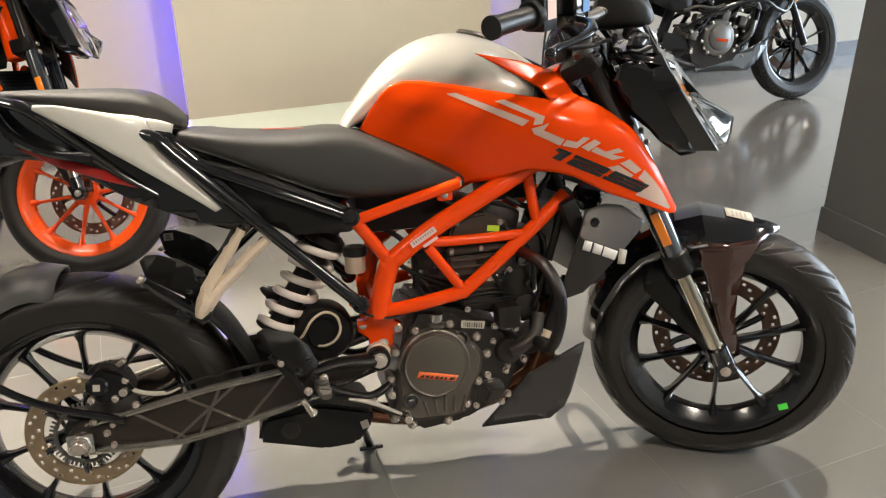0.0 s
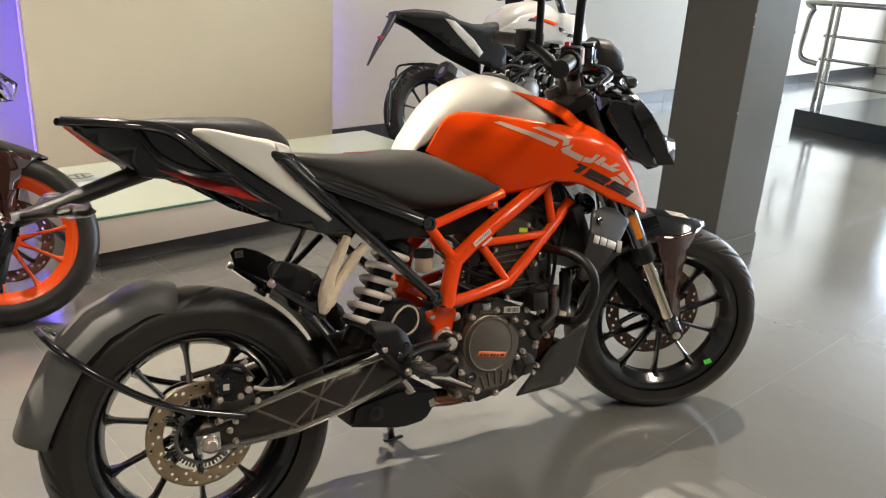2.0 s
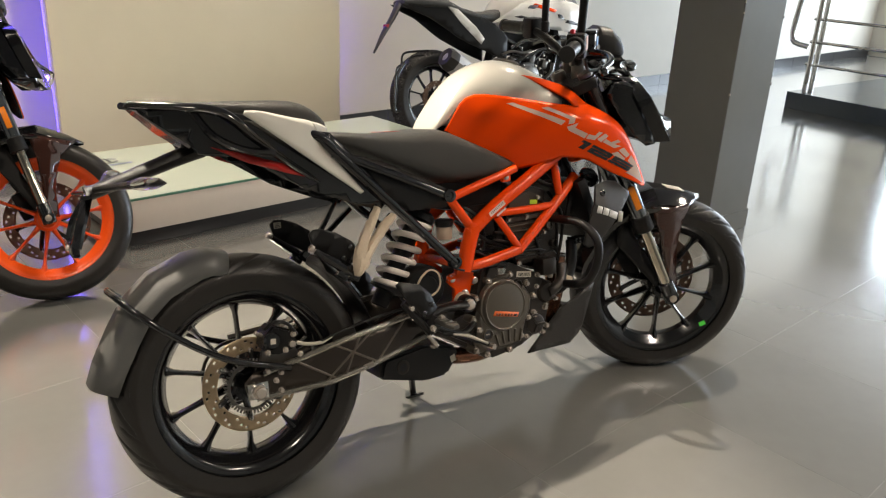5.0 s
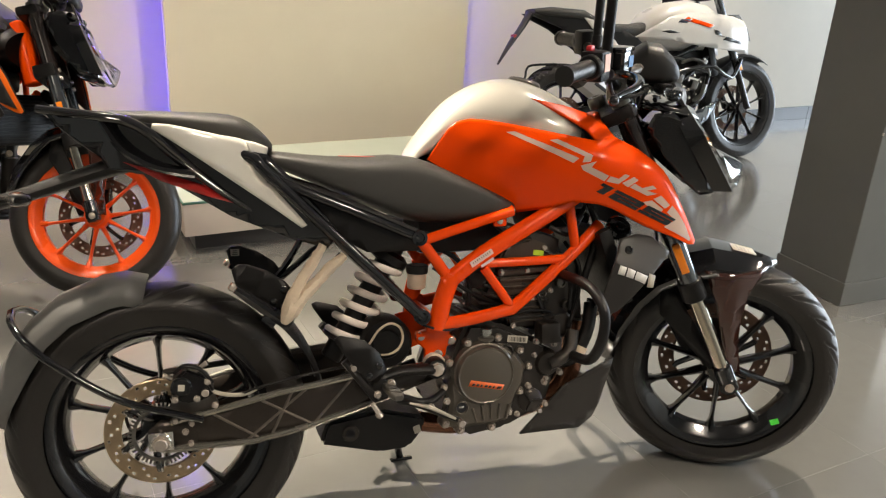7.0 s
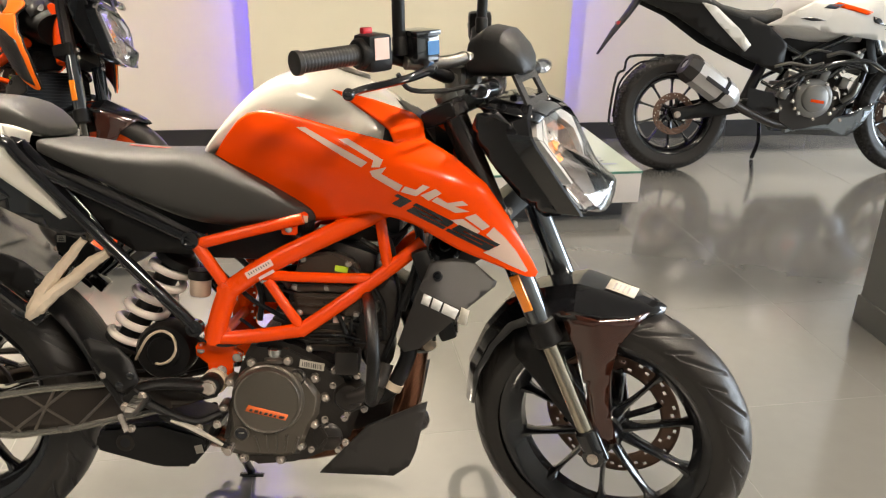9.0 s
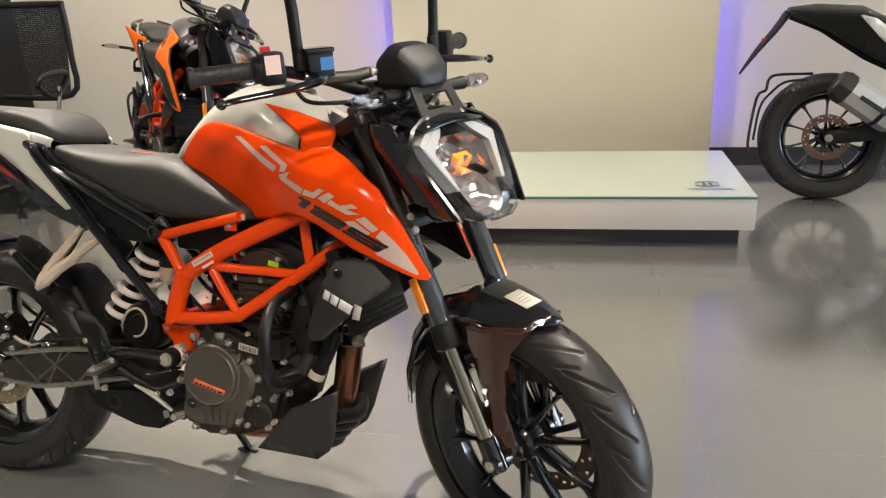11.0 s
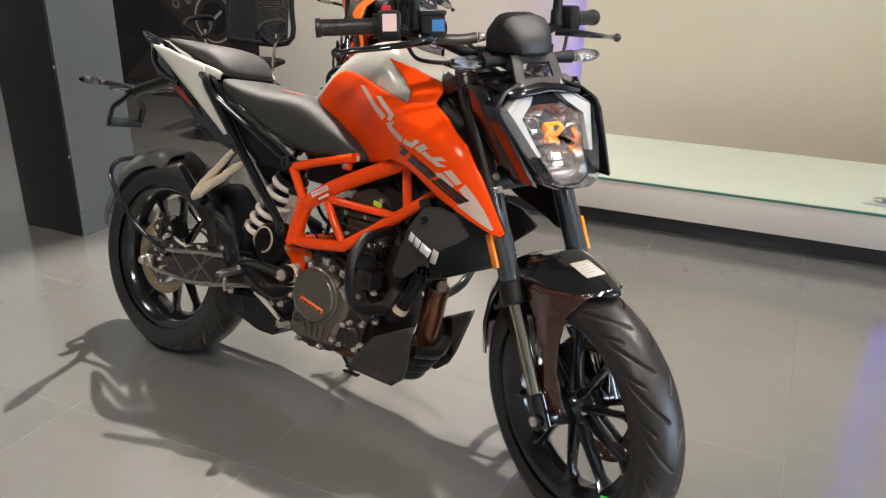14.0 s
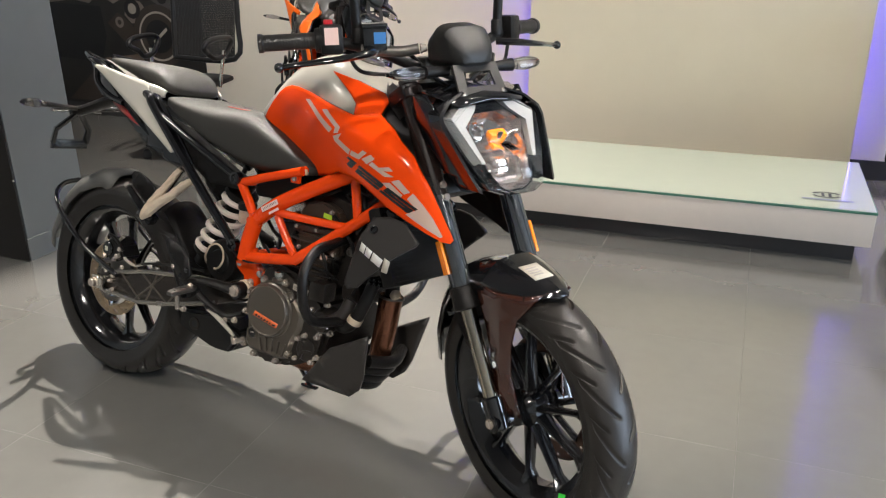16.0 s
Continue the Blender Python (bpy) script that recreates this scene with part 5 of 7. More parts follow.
    if main:
        P("box_sticker", box(bmesh.new(), (0.548, -0.0962, 0.252), (0.016, 0.001, 0.018), 0, Matrix.Rotation(radians(-15), 3, "Y")), M_PAPER, "small white sticker", None, sb)
    # engine guard plates on both sides of the front belly
    for sd in sides:
        def by(x, z):
            return 0.095 + interp(z, (0.2, 0.39), (0.0, 0.045))
        bm = plate(bmesh.new(), [(1.022, 0.386), (1.018, 0.362), (1.000, 0.268), (0.986, 0.232), (0.954, 0.206), (0.800, 0.209), (0.850, 0.267), (0.900, 0.324)], by, sd, 0.03)
        thicken(P("belly_panel", bm, M_GREYPL, "angular dark belly panel"), 0.006)
    bm = bmesh.new()
    for i in range(4):
        P("belly_rib", tube(bmesh.new(), [(0.985 - 0.018 * i, -0.075, 0.30 - 0.022 * i), (1.01 - 0.018 * i, 0.0, 0.29 - 0.024 * i), (0.985 - 0.018 * i, 0.075, 0.30 - 0.022 * i)], 0.016, 10, 5), M_PLASTIC, "rib of the black belly front")

    # swingarm
    for sd in sides:
        bm = bmesh.new()
        yo = 0.098 if sd < 0 else 0.105
        plate(bm, [(0.000, 0.345), (0.048, 0.342), (0.244, 0.386), (0.416, 0.405), (0.590, 0.408), (0.590, 0.370), (0.50, 0.345), (0.40, 0.325), (0.30, 0.300), (0.182, 0.281), (0.07, 0.278), (-0.02, 0.284), (-0.025, 0.325)], lambda x, z: yo + 0.02 * math.sin(math.pi * min(max(x / 0.55, 0), 1)), sd, 0.05)
        sw = P("swingarm", bm, M_SWING, "dark alloy swingarm with ribs")
        thicken(sw, 0.012)
        bm = bmesh.new()

        def Q(x, z):
            return (x, sd * (yo + 0.006 + 0.02 * math.sin(math.pi * min(max(x / 0.55, 0), 1))), z)
        for a, b, r in (((0.02, 0.340), (0.244, 0.385), 0.0075), ((0.244, 0.385), (0.416, 0.404), 0.0075), ((0.416, 0.404), (0.58, 0.405), 0.0075), ((0.0, 0.282), (0.182, 0.284), 0.0075), ((0.182, 0.284), (0.30, 0.303), 0.0075), ((0.30, 0.303), (0.49, 0.346), 0.0075),
                        ((0.10, 0.354), (0.20, 0.287), 0.005), ((0.17, 0.287), (0.30, 0.388), 0.005), ((0.20, 0.374), (0.31, 0.306), 0.005), ((0.31, 0.306), (0.40, 0.398), 0.005), ((0.27, 0.387), (0.22, 0.29), 0.004)):
            P("swingarm_rib", tube(bmesh.new(), [Q(*a), Q((a[0] + b[0]) / 2, (a[1] + b[1]) / 2), Q(*b)], r if r > 0.006 else 0.0030, 8), M_EDGEALLOY if r > 0.006 else M_COVER, "", None, sw)
        bm = bmesh.new()
        rod(bm, (0.0, sd * 0.085, 0.306), (0.0, sd * 0.128, 0.306), 0.020, 16)
        box(bm, (0.0, sd * 0.119, 0.306), (0.05, 0.008, 0.04), 0.004)
        P("axle_block", bm, M_STEEL, "steel axle adjuster block")
        P("axle_nut", hexbolt(bmesh.new(), (0, sd * 0.128, 0.306), (0, sd, 0), 0.014, 0.018), M_BOLT, "zinc axle nut")
        for c in ((0.048, 0.318), (0.058, 0.292), (0.03, 0.345), (0.062, 0.335)):
            P("adjuster_bolt", hexbolt(bmesh.new(), (c[0], sd * 0.108, c[1]), (0, sd, 0), 0.006, 0.012), M_BOLT)
    P("pivot_boss", rod(bmesh.new(), (0.588, -0.095, 0.405), (0.588, -0.116, 0.405), 0.026), M_WRAP, "cream rubber bush")
    P("pivot_sleeve", lathe(bmesh.new(), [(0.0235, 0), (0.0235, 0.024), (0.021, 0.028), (0.0001, 0.028)], (0.585, -0.114, 0.404), (0, -1, 0), 24), M_PLASTIC, "dark pivot sleeve")
    P("pivot_bolt", hexbolt(bmesh.new(), (0.585, -0.141, 0.404), (0, -1, 0), 0.0135, 0.011), M_BOLT, "large zinc pivot bolt")
    # rear caliper, hose and tone ring
    cal = P("rear_caliper", casting([(0.024, 0.398), (0.030, 0.432), (0.056, 0.453), (0.094, 0.434), (0.112, 0.398), (0.090, 0.384), (0.052, 0.380)], -0.120, -0.055, 0.005), M_PLASTIC, "black rear brake caliper", angle=30)
    P("caliper_bracket", casting([(0.018, 0.350), (0.026, 0.392), (0.108, 0.392), (0.118, 0.362), (0.062, 0.345)], -0.094, -0.082, 0.003), M_ALLOY, "grey caliper bracket", None, cal)
    P("piston_cover", lathe(bmesh.new(), [(0.021, 0), (0.021, 0.006), (0.017, 0.010), (0.0001, 0.010)], (0.046, -0.118, 0.418), (0, -1, 0), 24), M_BLACK, "", None, cal)
    for a, b, r in (((0.070, -0.105, 0.440), (0.100, -0.112, 0.462), 0.006), ((0.028, -0.10, 0.430), (0.012, -0.105, 0.442), 0.005), ((0.092, -0.115, 0.402), (0.092, -0.132, 0.402), 0.008)):
        P("caliper_pin", rod(bmesh.new(), a, b, r, 12), M_BOLT, "", None, cal)
    for c in ((0.032, 0.392), (0.098, 0.424), (0.075, 0.390), (0.110, 0.372)):
        P("caliper_bolt", hexbolt(bmesh.new(), (c[0], -0.121, c[1]), (0, -1, 0), 0.006, 0.008), M_BOLT, "", None, cal)
    P("caliper_pipe", tube(bmesh.new(), [(0.034, -0.112, 0.446), (0.055, -0.125, 0.462), (0.085, -0.125, 0.452), (0.108, -0.118, 0.420)], 0.0045, 8, 5), M_PLASTIC, "", None, cal)
    P("caliper_mark", box(bmesh.new(), (0.046, -0.1288, 0.418), (0.013, 0.0008, 0.013), 0, Matrix.Rotation(radians(6), 3, "Y")), M_PAPER)
    P("brake_line", tube(bmesh.new(), [(0.16, -0.118, 0.386), (0.22, -0.122, 0.404), (0.34, -0.122, 0.422), (0.45, -0.12, 0.428)], 0.0036, 8, 6), M_PLASTIC, "black brake line")
    P("line_sleeve", tube(bmesh.new(), [(0.09, -0.108, 0.408), (0.125, -0.114, 0.392), (0.165, -0.118, 0.387), (0.195, -0.120, 0.397)], 0.0045, 8, 6), M_PAPER if main else M_PLASTIC, "pale sleeve on the brake line")
    bm = bmesh.new()
    grid_disc(bm, 0.052, 0.068, 2, 96, -0.075, lambda i, j: i == 1 and j % 2 == 0)
    thicken(P("tone_ring", bm, M_ALLOY, "slotted steel tone ring", Matrix.Translation((0, 0, 0.306))), 0.002)
    # chain run on the left
    bm = bmesh.new()
    lathe(bm, [(0.078, 0.06), (0.085, 0.06), (0.085, 0.066), (0.078, 0.066)], (0, 0, 0.306), (0, 1, 0), 40, close=True)
    for a, b in (((0.0, 0.088, 0.391), (0.58, 0.088, 0.43)), ((0.0, 0.088, 0.221), (0.58, 0.088, 0.38))):
        tube(bm, [a, b], 0.008, 6)
    P("chain", bm, M_ENGINE, "dark drive chain and sprocket")
    # hugger behind the rear wheel
    bm = bmesh.new()
    pts = [(-0.010, 0.629, 0.068), (-0.055, 0.640, 0.074), (-0.10, 0.634, 0.076), (-0.185, 0.600, 0.080), (-0.245, 0.550, 0.082), (-0.285, 0.490, 0.082), (-0.325, 0.42, 0.078), (-0.345, 0.373, 0.066)]
    rings = []
    for i, (x, z, w) in enumerate(pts):
        a, b = Vector(pts[max(i - 1, 0)][:2]), Vector(pts[min(i + 1, len(pts) - 1)][:2])
        t = (b - a).normalized()
        nrm = Vector((-t.y, t.x)) * -1
        if nrm.dot(Vector((x, z - 0.306))) < 0:
            nrm = -nrm
        ring = []
        for k in range(13):
            v = -1 + 2 * k / 12
            drop = 0.055 * abs(v) ** 3.2
            ring.append((x - nrm.x * drop, w * math.sin(v * 1.35) / math.sin(1.35), z - nrm.y * drop))
        rings.append(ring)
    loft(bm, rings, cap=False, closed=False)
    thicken(P("rear_hugger", bm, M_HUGGER if main else M_PLASTIC, "grey-black plastic rear mudguard", angle=70), 0.004)
    for sd in sides:
        bm = tube(bmesh.new(), [(-0.275, 0.0, 0.575), (-0.265, sd * 0.06, 0.566), (-0.235, sd * 0.105, 0.535), (-0.177, sd * 0.118, 0.480), (-0.063, sd * 0.118, 0.398), (0.085, sd * 0.118, 0.342)], 0.008, 10, 5)
        P("hugger_stay", bm, M_BLACK, "gloss black mudguard stay tube")
    # inner mudguard between wheel and shock
    bm = bmesh.new()
    rings = []
    for i in range(8):
        a = radians(12 + i * 5.6)
        rings.append([(0.350 * math.cos(a), v * 0.070, 0.306 + 0.350 * math.sin(a) - 0.03 * abs(v) ** 3) for v in (-1, -0.8, -0.4, 0, 0.4, 0.8, 1)])
    loft(bm, rings, cap=False, closed=False)
    thicken(P("inner_mudguard", bm, M_PLASTIC, "black inner mudguard"), 0.004)

    # shock absorber with a white spring
    a, b = Vector((0.378, -0.05, 0.452)), Vector((0.497, -0.05, 0.640))
    ax = (b - a).normalized()
    bm = bmesh.new()
    rod(bm, a - ax * 0.03, b + ax * 0.05, 0.024, 18)
    lathe(bm, [(0.030, 0), (0.045, 0.004), (0.045, 0.012), (0.030, 0.016)], a + ax * 0.012, ax, 24)
    lathe(bm, [(0.030, 0), (0.046, 0.004), (0.046, 0.020), (0.032, 0.030)], b - ax * 0.005, ax, 24)
    P("shock_body", bm, M_PLASTIC, "black shock absorber body")
    u = ax.cross(Vector((0, 1, 0))).normalized()
    w = ax.cross(u)
    coil = []
    turns = 5.6
    for i in range(150):
        t = i / 149
        q = 2 * math.pi * turns * t
        coil.append(a + ax * (0.028 + 0.190 * t) + (u * math.cos(q) + w * math.sin(q)) * 0.039)
    P("shock_spring", tube(bmesh.new(), coil, 0.0082, 10), M_SPRING, "white painted coil spring")
    bm = bmesh.new()
    lathe(bm, [(0.050, 0), (0.060, 0.006), (0.060, 0.050), (0.053, 0.060), (0.034, 0.060), (0.031, 0.065), (0.0001, 0.065)], (0.482, -0.038, 0.460), (0, -1, 0), 36)
    P("evap_canister", bm, M_PLASTIC, "round black canister")
    P("canister_hose", tube(bmesh.new(), [(0.420, -0.085, 0.440), (0.440, -0.112, 0.468), (0.460, -0.118, 0.498), (0.486, -0.118, 0.511), (0.508, -0.118, 0.500), (0.514, -0.118, 0.474), (0.503, -0.118, 0.452), (0.484, -0.114, 0.441), (0.468, -0.104, 0.438)], 0.0028, 8, 6), M_WRAP, "cream rubber hose")
    # rear brake reservoir
    bm = bmesh.new()
    lathe(bm, [(0.018, 0), (0.021, 0.004), (0.021, 0.034), (0.018, 0.036)], (0.556, -0.085, 0.578), (0.05, 0, 1), 20)
    P("brake_reservoir", bm, mat("translucent_reservoir", (0.55, 0.42, 0.32), 0.35, vary=0.08) if main else M_PLASTIC, "translucent brake fluid reservoir")
    P("reservoir_cap", lathe(bmesh.new(), [(0.024, 0), (0.025, 0.004), (0.025, 0.016), (0.022, 0.019)], (0.558, -0.085, 0.613), (0.05, 0, 1), 20), M_PLASTIC)
    # footpeg plates, pegs, brake pedal
    for sd in sides:
        bm = plate(bmesh.new(), [(0.354, 0.503), (0.366, 0.509), (0.418, 0.494), (0.447, 0.466), (0.462, 0.426), (0.441, 0.402), (0.421, 0.405), (0.377, 0.462), (0.357, 0.494)], lambda x, z: 0.180 - 0.06 * (z - 0.40), sd, 0.04)
        hp = P("heel_plate", bm, M_PLASTIC, "black heel plate", angle=15)
        thicken(hp, 0.006)
        for c in ((0.446, 0.438), (0.424, 0.418)):
            P("plate_screw", lathe(bmesh.new(), [(0.0075, 0), (0.0075, 0.004), (0.005, 0.006), (0.0001, 0.006)], (c[0], sd * 0.179, c[1]), (0, sd, 0), 14), M_BLACK, "", None, hp)
        bm = tube(bmesh.new(), [(0.376, sd * 0.163, 0.452), (0.410, sd * 0.172, 0.405), (0.440, sd * 0.178, 0.362)], 0.010, 8, 3)
        box(bm, (0.452, sd * 0.168, 0.388), (0.045, 0.03, 0.034), 0.008, Matrix.Rotation(radians(40), 3, "Y"))
        tube(bm, [(0.445, sd * 0.165, 0.405), (0.50, sd * 0.150, 0.412), (0.575, sd * 0.135, 0.404)], [0.013, 0.015, 0.019], 10, 4, 0.7)
        tube(bm, [(0.452, sd * 0.160, 0.385), (0.50, sd * 0.146, 0.352), (0.56, sd * 0.138, 0.330), (0.605, sd * 0.125, 0.345)], [0.013, 0.011, 0.011, 0.010], 10, 4, 0.8)
        P("peg_bracket", bm, M_PLASTIC, "black cast footpeg bracket")
        rings = []
        for y, w, h in ((0.168, 0.011, 0.007), (0.174, 0.014, 0.008), (0.210, 0.0135, 0.0075), (0.246, 0.012, 0.007), (0.257, 0.008, 0.005)):
            x, z = 0.463 + 0.08 * (y - 0.172), 0.392 - 0.04 * (y - 0.172)
            rings.append([(x + w * ca, sd * y, z + h * sa) for ca, sa in ((1, 0.5), (0.8, 1), (-0.8, 1), (-1, 0.5), (-1, -0.6), (-0.7, -1), (0.7, -1), (1, -0.6))])
        fp = P("footpeg", loft(bmesh.new(), rings), M_ALLOY, "flat ribbed grey metal footpeg", angle=25)
        for i in range(7):
            y = 0.180 + 0.0098 * i
            turn = Matrix.Rotation(radians(28 if i % 2 else -28), 3, "Z")
            P("tooth", box(bmesh.new(), (0.463 + 0.08 * (y - 0.172), sd * y, 0.3995 - 0.04 * (y - 0.172)), (0.022, 0.003, 0.004), 0.0006, turn), M_ALLOY, "", None, fp)
        P("peg_feeler", rod(bmesh.new(), (0.426, sd * 0.19, 0.362), (0.443, sd * 0.202, 0.332), 0.006), M_BOLT)
        for c in ((0.392, 0.172, 0.437), (0.438, 0.192, 0.380), (0.470, 0.186, 0.400), (0.567, 0.150, 0.322), (0.603, 0.150, 0.331), (0.443, 0.178, 0.330)):
            P("peg_bolt", hexbolt(bmesh.new(), (c[0], sd * c[1], c[2]), (0, sd, 0), 0.007, 0.010), M_BOLT)
        # pillion peg bracket
        bm = plate(bmesh.new(), [(0.157, 0.655), (0.169, 0.665), (0.190, 0.664), (0.226, 0.650), (0.264, 0.624), (0.280, 0.600), (0.263, 0.571), (0.248, 0.567), (0.205, 0.594), (0.164, 0.623)], lambda x, z: 0.135, sd, 0.04)
        pp = P("pillion_heel_plate", bm, M_PLASTIC, "black pillion heel plate", angle=15)
        thicken(pp, 0.006)
        for c in ((0.259, 0.609), (0.238, 0.585)):
            P("plate_screw", lathe(bmesh.new(), [(0.008, 0), (0.008, 0.004), (0.005, 0.006), (0.0001, 0.006)], (c[0], sd * 0.138, c[1]), (0, sd, 0), 14), M_BLACK, "", None, pp)
        bm = tube(bmesh.new(), [(0.163, sd * 0.150, 0.618), (0.20, sd * 0.152, 0.588), (0.248, sd * 0.152, 0.550)], [0.008, 0.011, 0.012], 8, 3)
        box(bm, (0.252, sd * 0.148, 0.550), (0.045, 0.028, 0.030), 0.006, Matrix.Rotation(radians(40), 3, "Y"))
        box(bm, (0.225, sd * 0.150, 0.548), (0.030, 0.020, 0.016), 0.004, Matrix.Rotation(radians(40), 3, "Y"))
        P("pillion_peg", bm, M_BLACK, "folded pillion peg")
        P("peg_end", rod(bmesh.new(), (0.160, sd * 0.150, 0.621), (0.152, sd * 0.150, 0.627), 0.009), M_BOLT)
        bm = tube(bmesh.new(), [(0.258, sd * 0.137, 0.575), (0.30, sd * 0.130, 0.625), (0.345, sd * 0.12, 0.70)], 0.008, 8, 3)
        tube(bm, [(0.266, sd * 0.137, 0.570), (0.33, sd * 0.130, 0.622), (0.385, sd * 0.12, 0.67)], 0.008, 8, 3)
        P("pillion_hanger", bm, M_BLACK)
    if main:
        bm = bmesh.new()
        tube(bm, [(0.345, -0.128, 0.695), (0.326, -0.136, 0.668), (0.298, -0.145, 0.630), (0.275, -0.158, 0.592), (0.262, -0.172, 0.562), (0.252, -0.176, 0.545)], [0.010, 0.013, 0.014, 0.019, 0.017, 0.007], 8, 4, 0.8)
        tube(bm, [(0.388, -0.124, 0.668), (0.362, -0.132, 0.650), (0.330, -0.142, 0.622), (0.295, -0.155, 0.594), (0.268, -0.170, 0.565), (0.256, -0.174, 0.548)], [0.012, 0.015, 0.014, 0.017, 0.018, 0.008], 8, 4, 0.8)
        rng = random.Random(8)
        for v in bm.verts:
            v.co += Vector((rng.uniform(-1, 1), rng.uniform(-1, 1), rng.uniform(-1, 1))) * 0.0016
        P("foam_wrap", bm, M_WRAP, "cream packing foam wrapped round the pillion peg hanger")
        P("peg_sticker", box(bmesh.new(), (0.176, 0.1305, 0.650), (0.020, 0.001, 0.016)), M_PAPER, "small printed paper sticker")
        for i in range(3):
            P("sticker_print", box(bmesh.new(), (0.176, 0.1297, 0.646 + i * 0.004), (0.013 - 0.002 * i, 0.0006, 0.0018)), M_INK)
    bm = tube(bmesh.new(), [(0.49, -0.148, 0.345), (0.53, -0.158, 0.335), (0.59, -0.160, 0.305), (0.632, -0.160, 0.286)], [0.006, 0.007, 0.006, 0.006], 10, 4)
    P("brake_pedal", bm, M_PLASTIC, "black rear brake pedal")
    if main:
        P("pedal_wrap", tube(bmesh.new(), [(0.515, -0.164, 0.341), (0.56, -0.166, 0.327), (0.618, -0.166, 0.294)], [0.004, 0.008, 0.005], 8, 4, 0.6), M_PAPER, "white protective strip on the pedal")
    P("pedal_tip", rod(bmesh.new(), (0.630, -0.145, 0.284), (0.630, -0.180, 0.284), 0.008), M_BOLT, "steel pedal tip")
    # side stand
    bm = tube(bmesh.new(), [(0.52, 0.10, 0.27), (0.55, 0.16, 0.16), (0.58, 0.215, 0.055)], [0.013, 0.011, 0.010], 10, 3)
    box(bm, (0.582, 0.222, 0.046), (0.06, 0.04, 0.008), 0.003, Matrix.Rotation(radians(-13), 3, "X"))
    P("side_stand", bm, M_BLACK, "black side stand")

    # ---- steered parts ----
    rk = radians(24.5)

    def F(z, y=0.0, d=0.0):
        """A point on the fork's line at height z, d further forward."""
        return (1.415 - (z - 0.293) * math.tan(rk) + d, y, z)
    for sd in sides:
        y = sd * 0.098
        bm = bmesh.new()
        rod(bm, F(0.760, y), F(1.000, y), 0.0258, 24)
        P("fork_tube", bm, M_FORKTOP, "brown-black upper fork tube", ST)
        P("fork_tube", rod(bmesh.new(), F(0.560, y), F(0.775, y), 0.0250, 24), M_FORK, "polished dark fork tube", ST)
        P("fork_collar", rod(bmesh.new(), F(0.968, y), F(0.992, y), 0.031, 24), M_FORKTOP, "", ST)
        bm = bmesh.new()
        rod(bm, F(0.525, y), F(0.575, y), 0.031, 24, 0.029)
        P("dust_seal", bm, M_PLASTIC, "black fork seal collar", ST)
        P("fork_slider", rod(bmesh.new(), F(0.335, y), F(0.53, y), 0.0175, 20), M_SLIDER, "chromed fork slider", ST)
        bm = bmesh.new()
        rod(bm, F(0.275, y), F(0.345, y), 0.024, 18)
        rod(bm, (1.415, sd * 0.068, 0.293), (1.415, sd * 0.120, 0.293), 0.023, 18)
        P("fork_foot", bm, M_BLACK, "black fork foot", ST)
        P("axle_bolt", hexbolt(bmesh.new(), (1.415, sd * 0.120, 0.293), (0, sd, 0), 0.010, 0.008), M_BOLT, "", ST)
        bm = bmesh.new()
        rod(bm, F(0.995, y), F(1.012, y), 0.021, 18)
        P("fork_cap", bm, M_ALLOY, "", ST)
        q = F(0.638, sd * 0.128, 0.0)
        bm = box(bmesh.new(), q, (0.020, 0.008, 0.078), 0.003, Matrix.Rotation(-rk, 3, "Y"))
        P("fork_reflector", bm, M_AMBER, "amber side reflector", ST)
        # fender stays
        bm = plate(bmesh.new(), [(1.325, 0.598), (1.400, 0.590), (1.462, 0.592), (1.490, 0.600), (1.442, 0.535), (1.430, 0.470), (1.430, 0.400), (1.450, 0.305), (1.405, 0.300), (1.385, 0.420), (1.362, 0.510)], lambda x, z: min(interp(z, (0.3, 0.5, 0.6), (0.086, 0.088, 0.091)), interp(x, (1.40, 1.45, 1.49), (0.09, 0.062, 0.036))), sd, 0.03)
        thicken(P("mudguard_stay", bm, M_STAY, "gloss black mudguard stay with a brown reflection in its colour", ST, angle=20), 0.006)
        bm = plate(bmesh.new(), [(1.225, 0.55), (1.26, 0.54), (1.395, 0.33), (1.37, 0.32), (1.23, 0.47)], lambda x, z: 0.075, sd, 0.05)
        thicken(P("mudguard_strut", bm, M_PLASTIC, "", ST), 0.006)
    bm = bmesh.new()
    for z, th in ((0.775, 0.05), (0.975, 0.035)):
        c = F(z, 0, -0.02)
        box(bm, c, (0.075, 0.26, th), 0.012, Matrix.Rotation(-rk, 3, "Y"))
    P("fork_clamp", bm, M_PLASTIC, "black fork clamps", ST)
    for sd in sides:
        for dz in (-0.012, 0.014):
            q = F(0.775 + dz, sd * 0.094, 0.022)
            P("clamp_bolt", hexbolt(bmesh.new(), q, (math.cos(rk), 0, math.sin(rk)), 0.0085, 0.012), M_BOLT, "", ST)
    # front mudguard: faceted, with a flat ridge and a pointed nose
    bm = bmesh.new()
    rings = []
    prof = [(1.092, 0.318, 0.052, 0.45), (1.106, 0.420, 0.066, 0.5), (1.147, 0.512, 0.076, 0.5), (1.195, 0.577, 0.084, 0.45), (1.245, 0.608, 0.088, 0.42), (1.295, 0.626, 0.092, 0.42), (1.347, 0.641, 0.092, 0.45), (1.410, 0.630, 0.082, 0.45), (1.460, 0.619, 0.060, 0.45), (1.495, 0.608, 0.032, 0.45), (1.516, 0.599, 0.010, 0.45)]
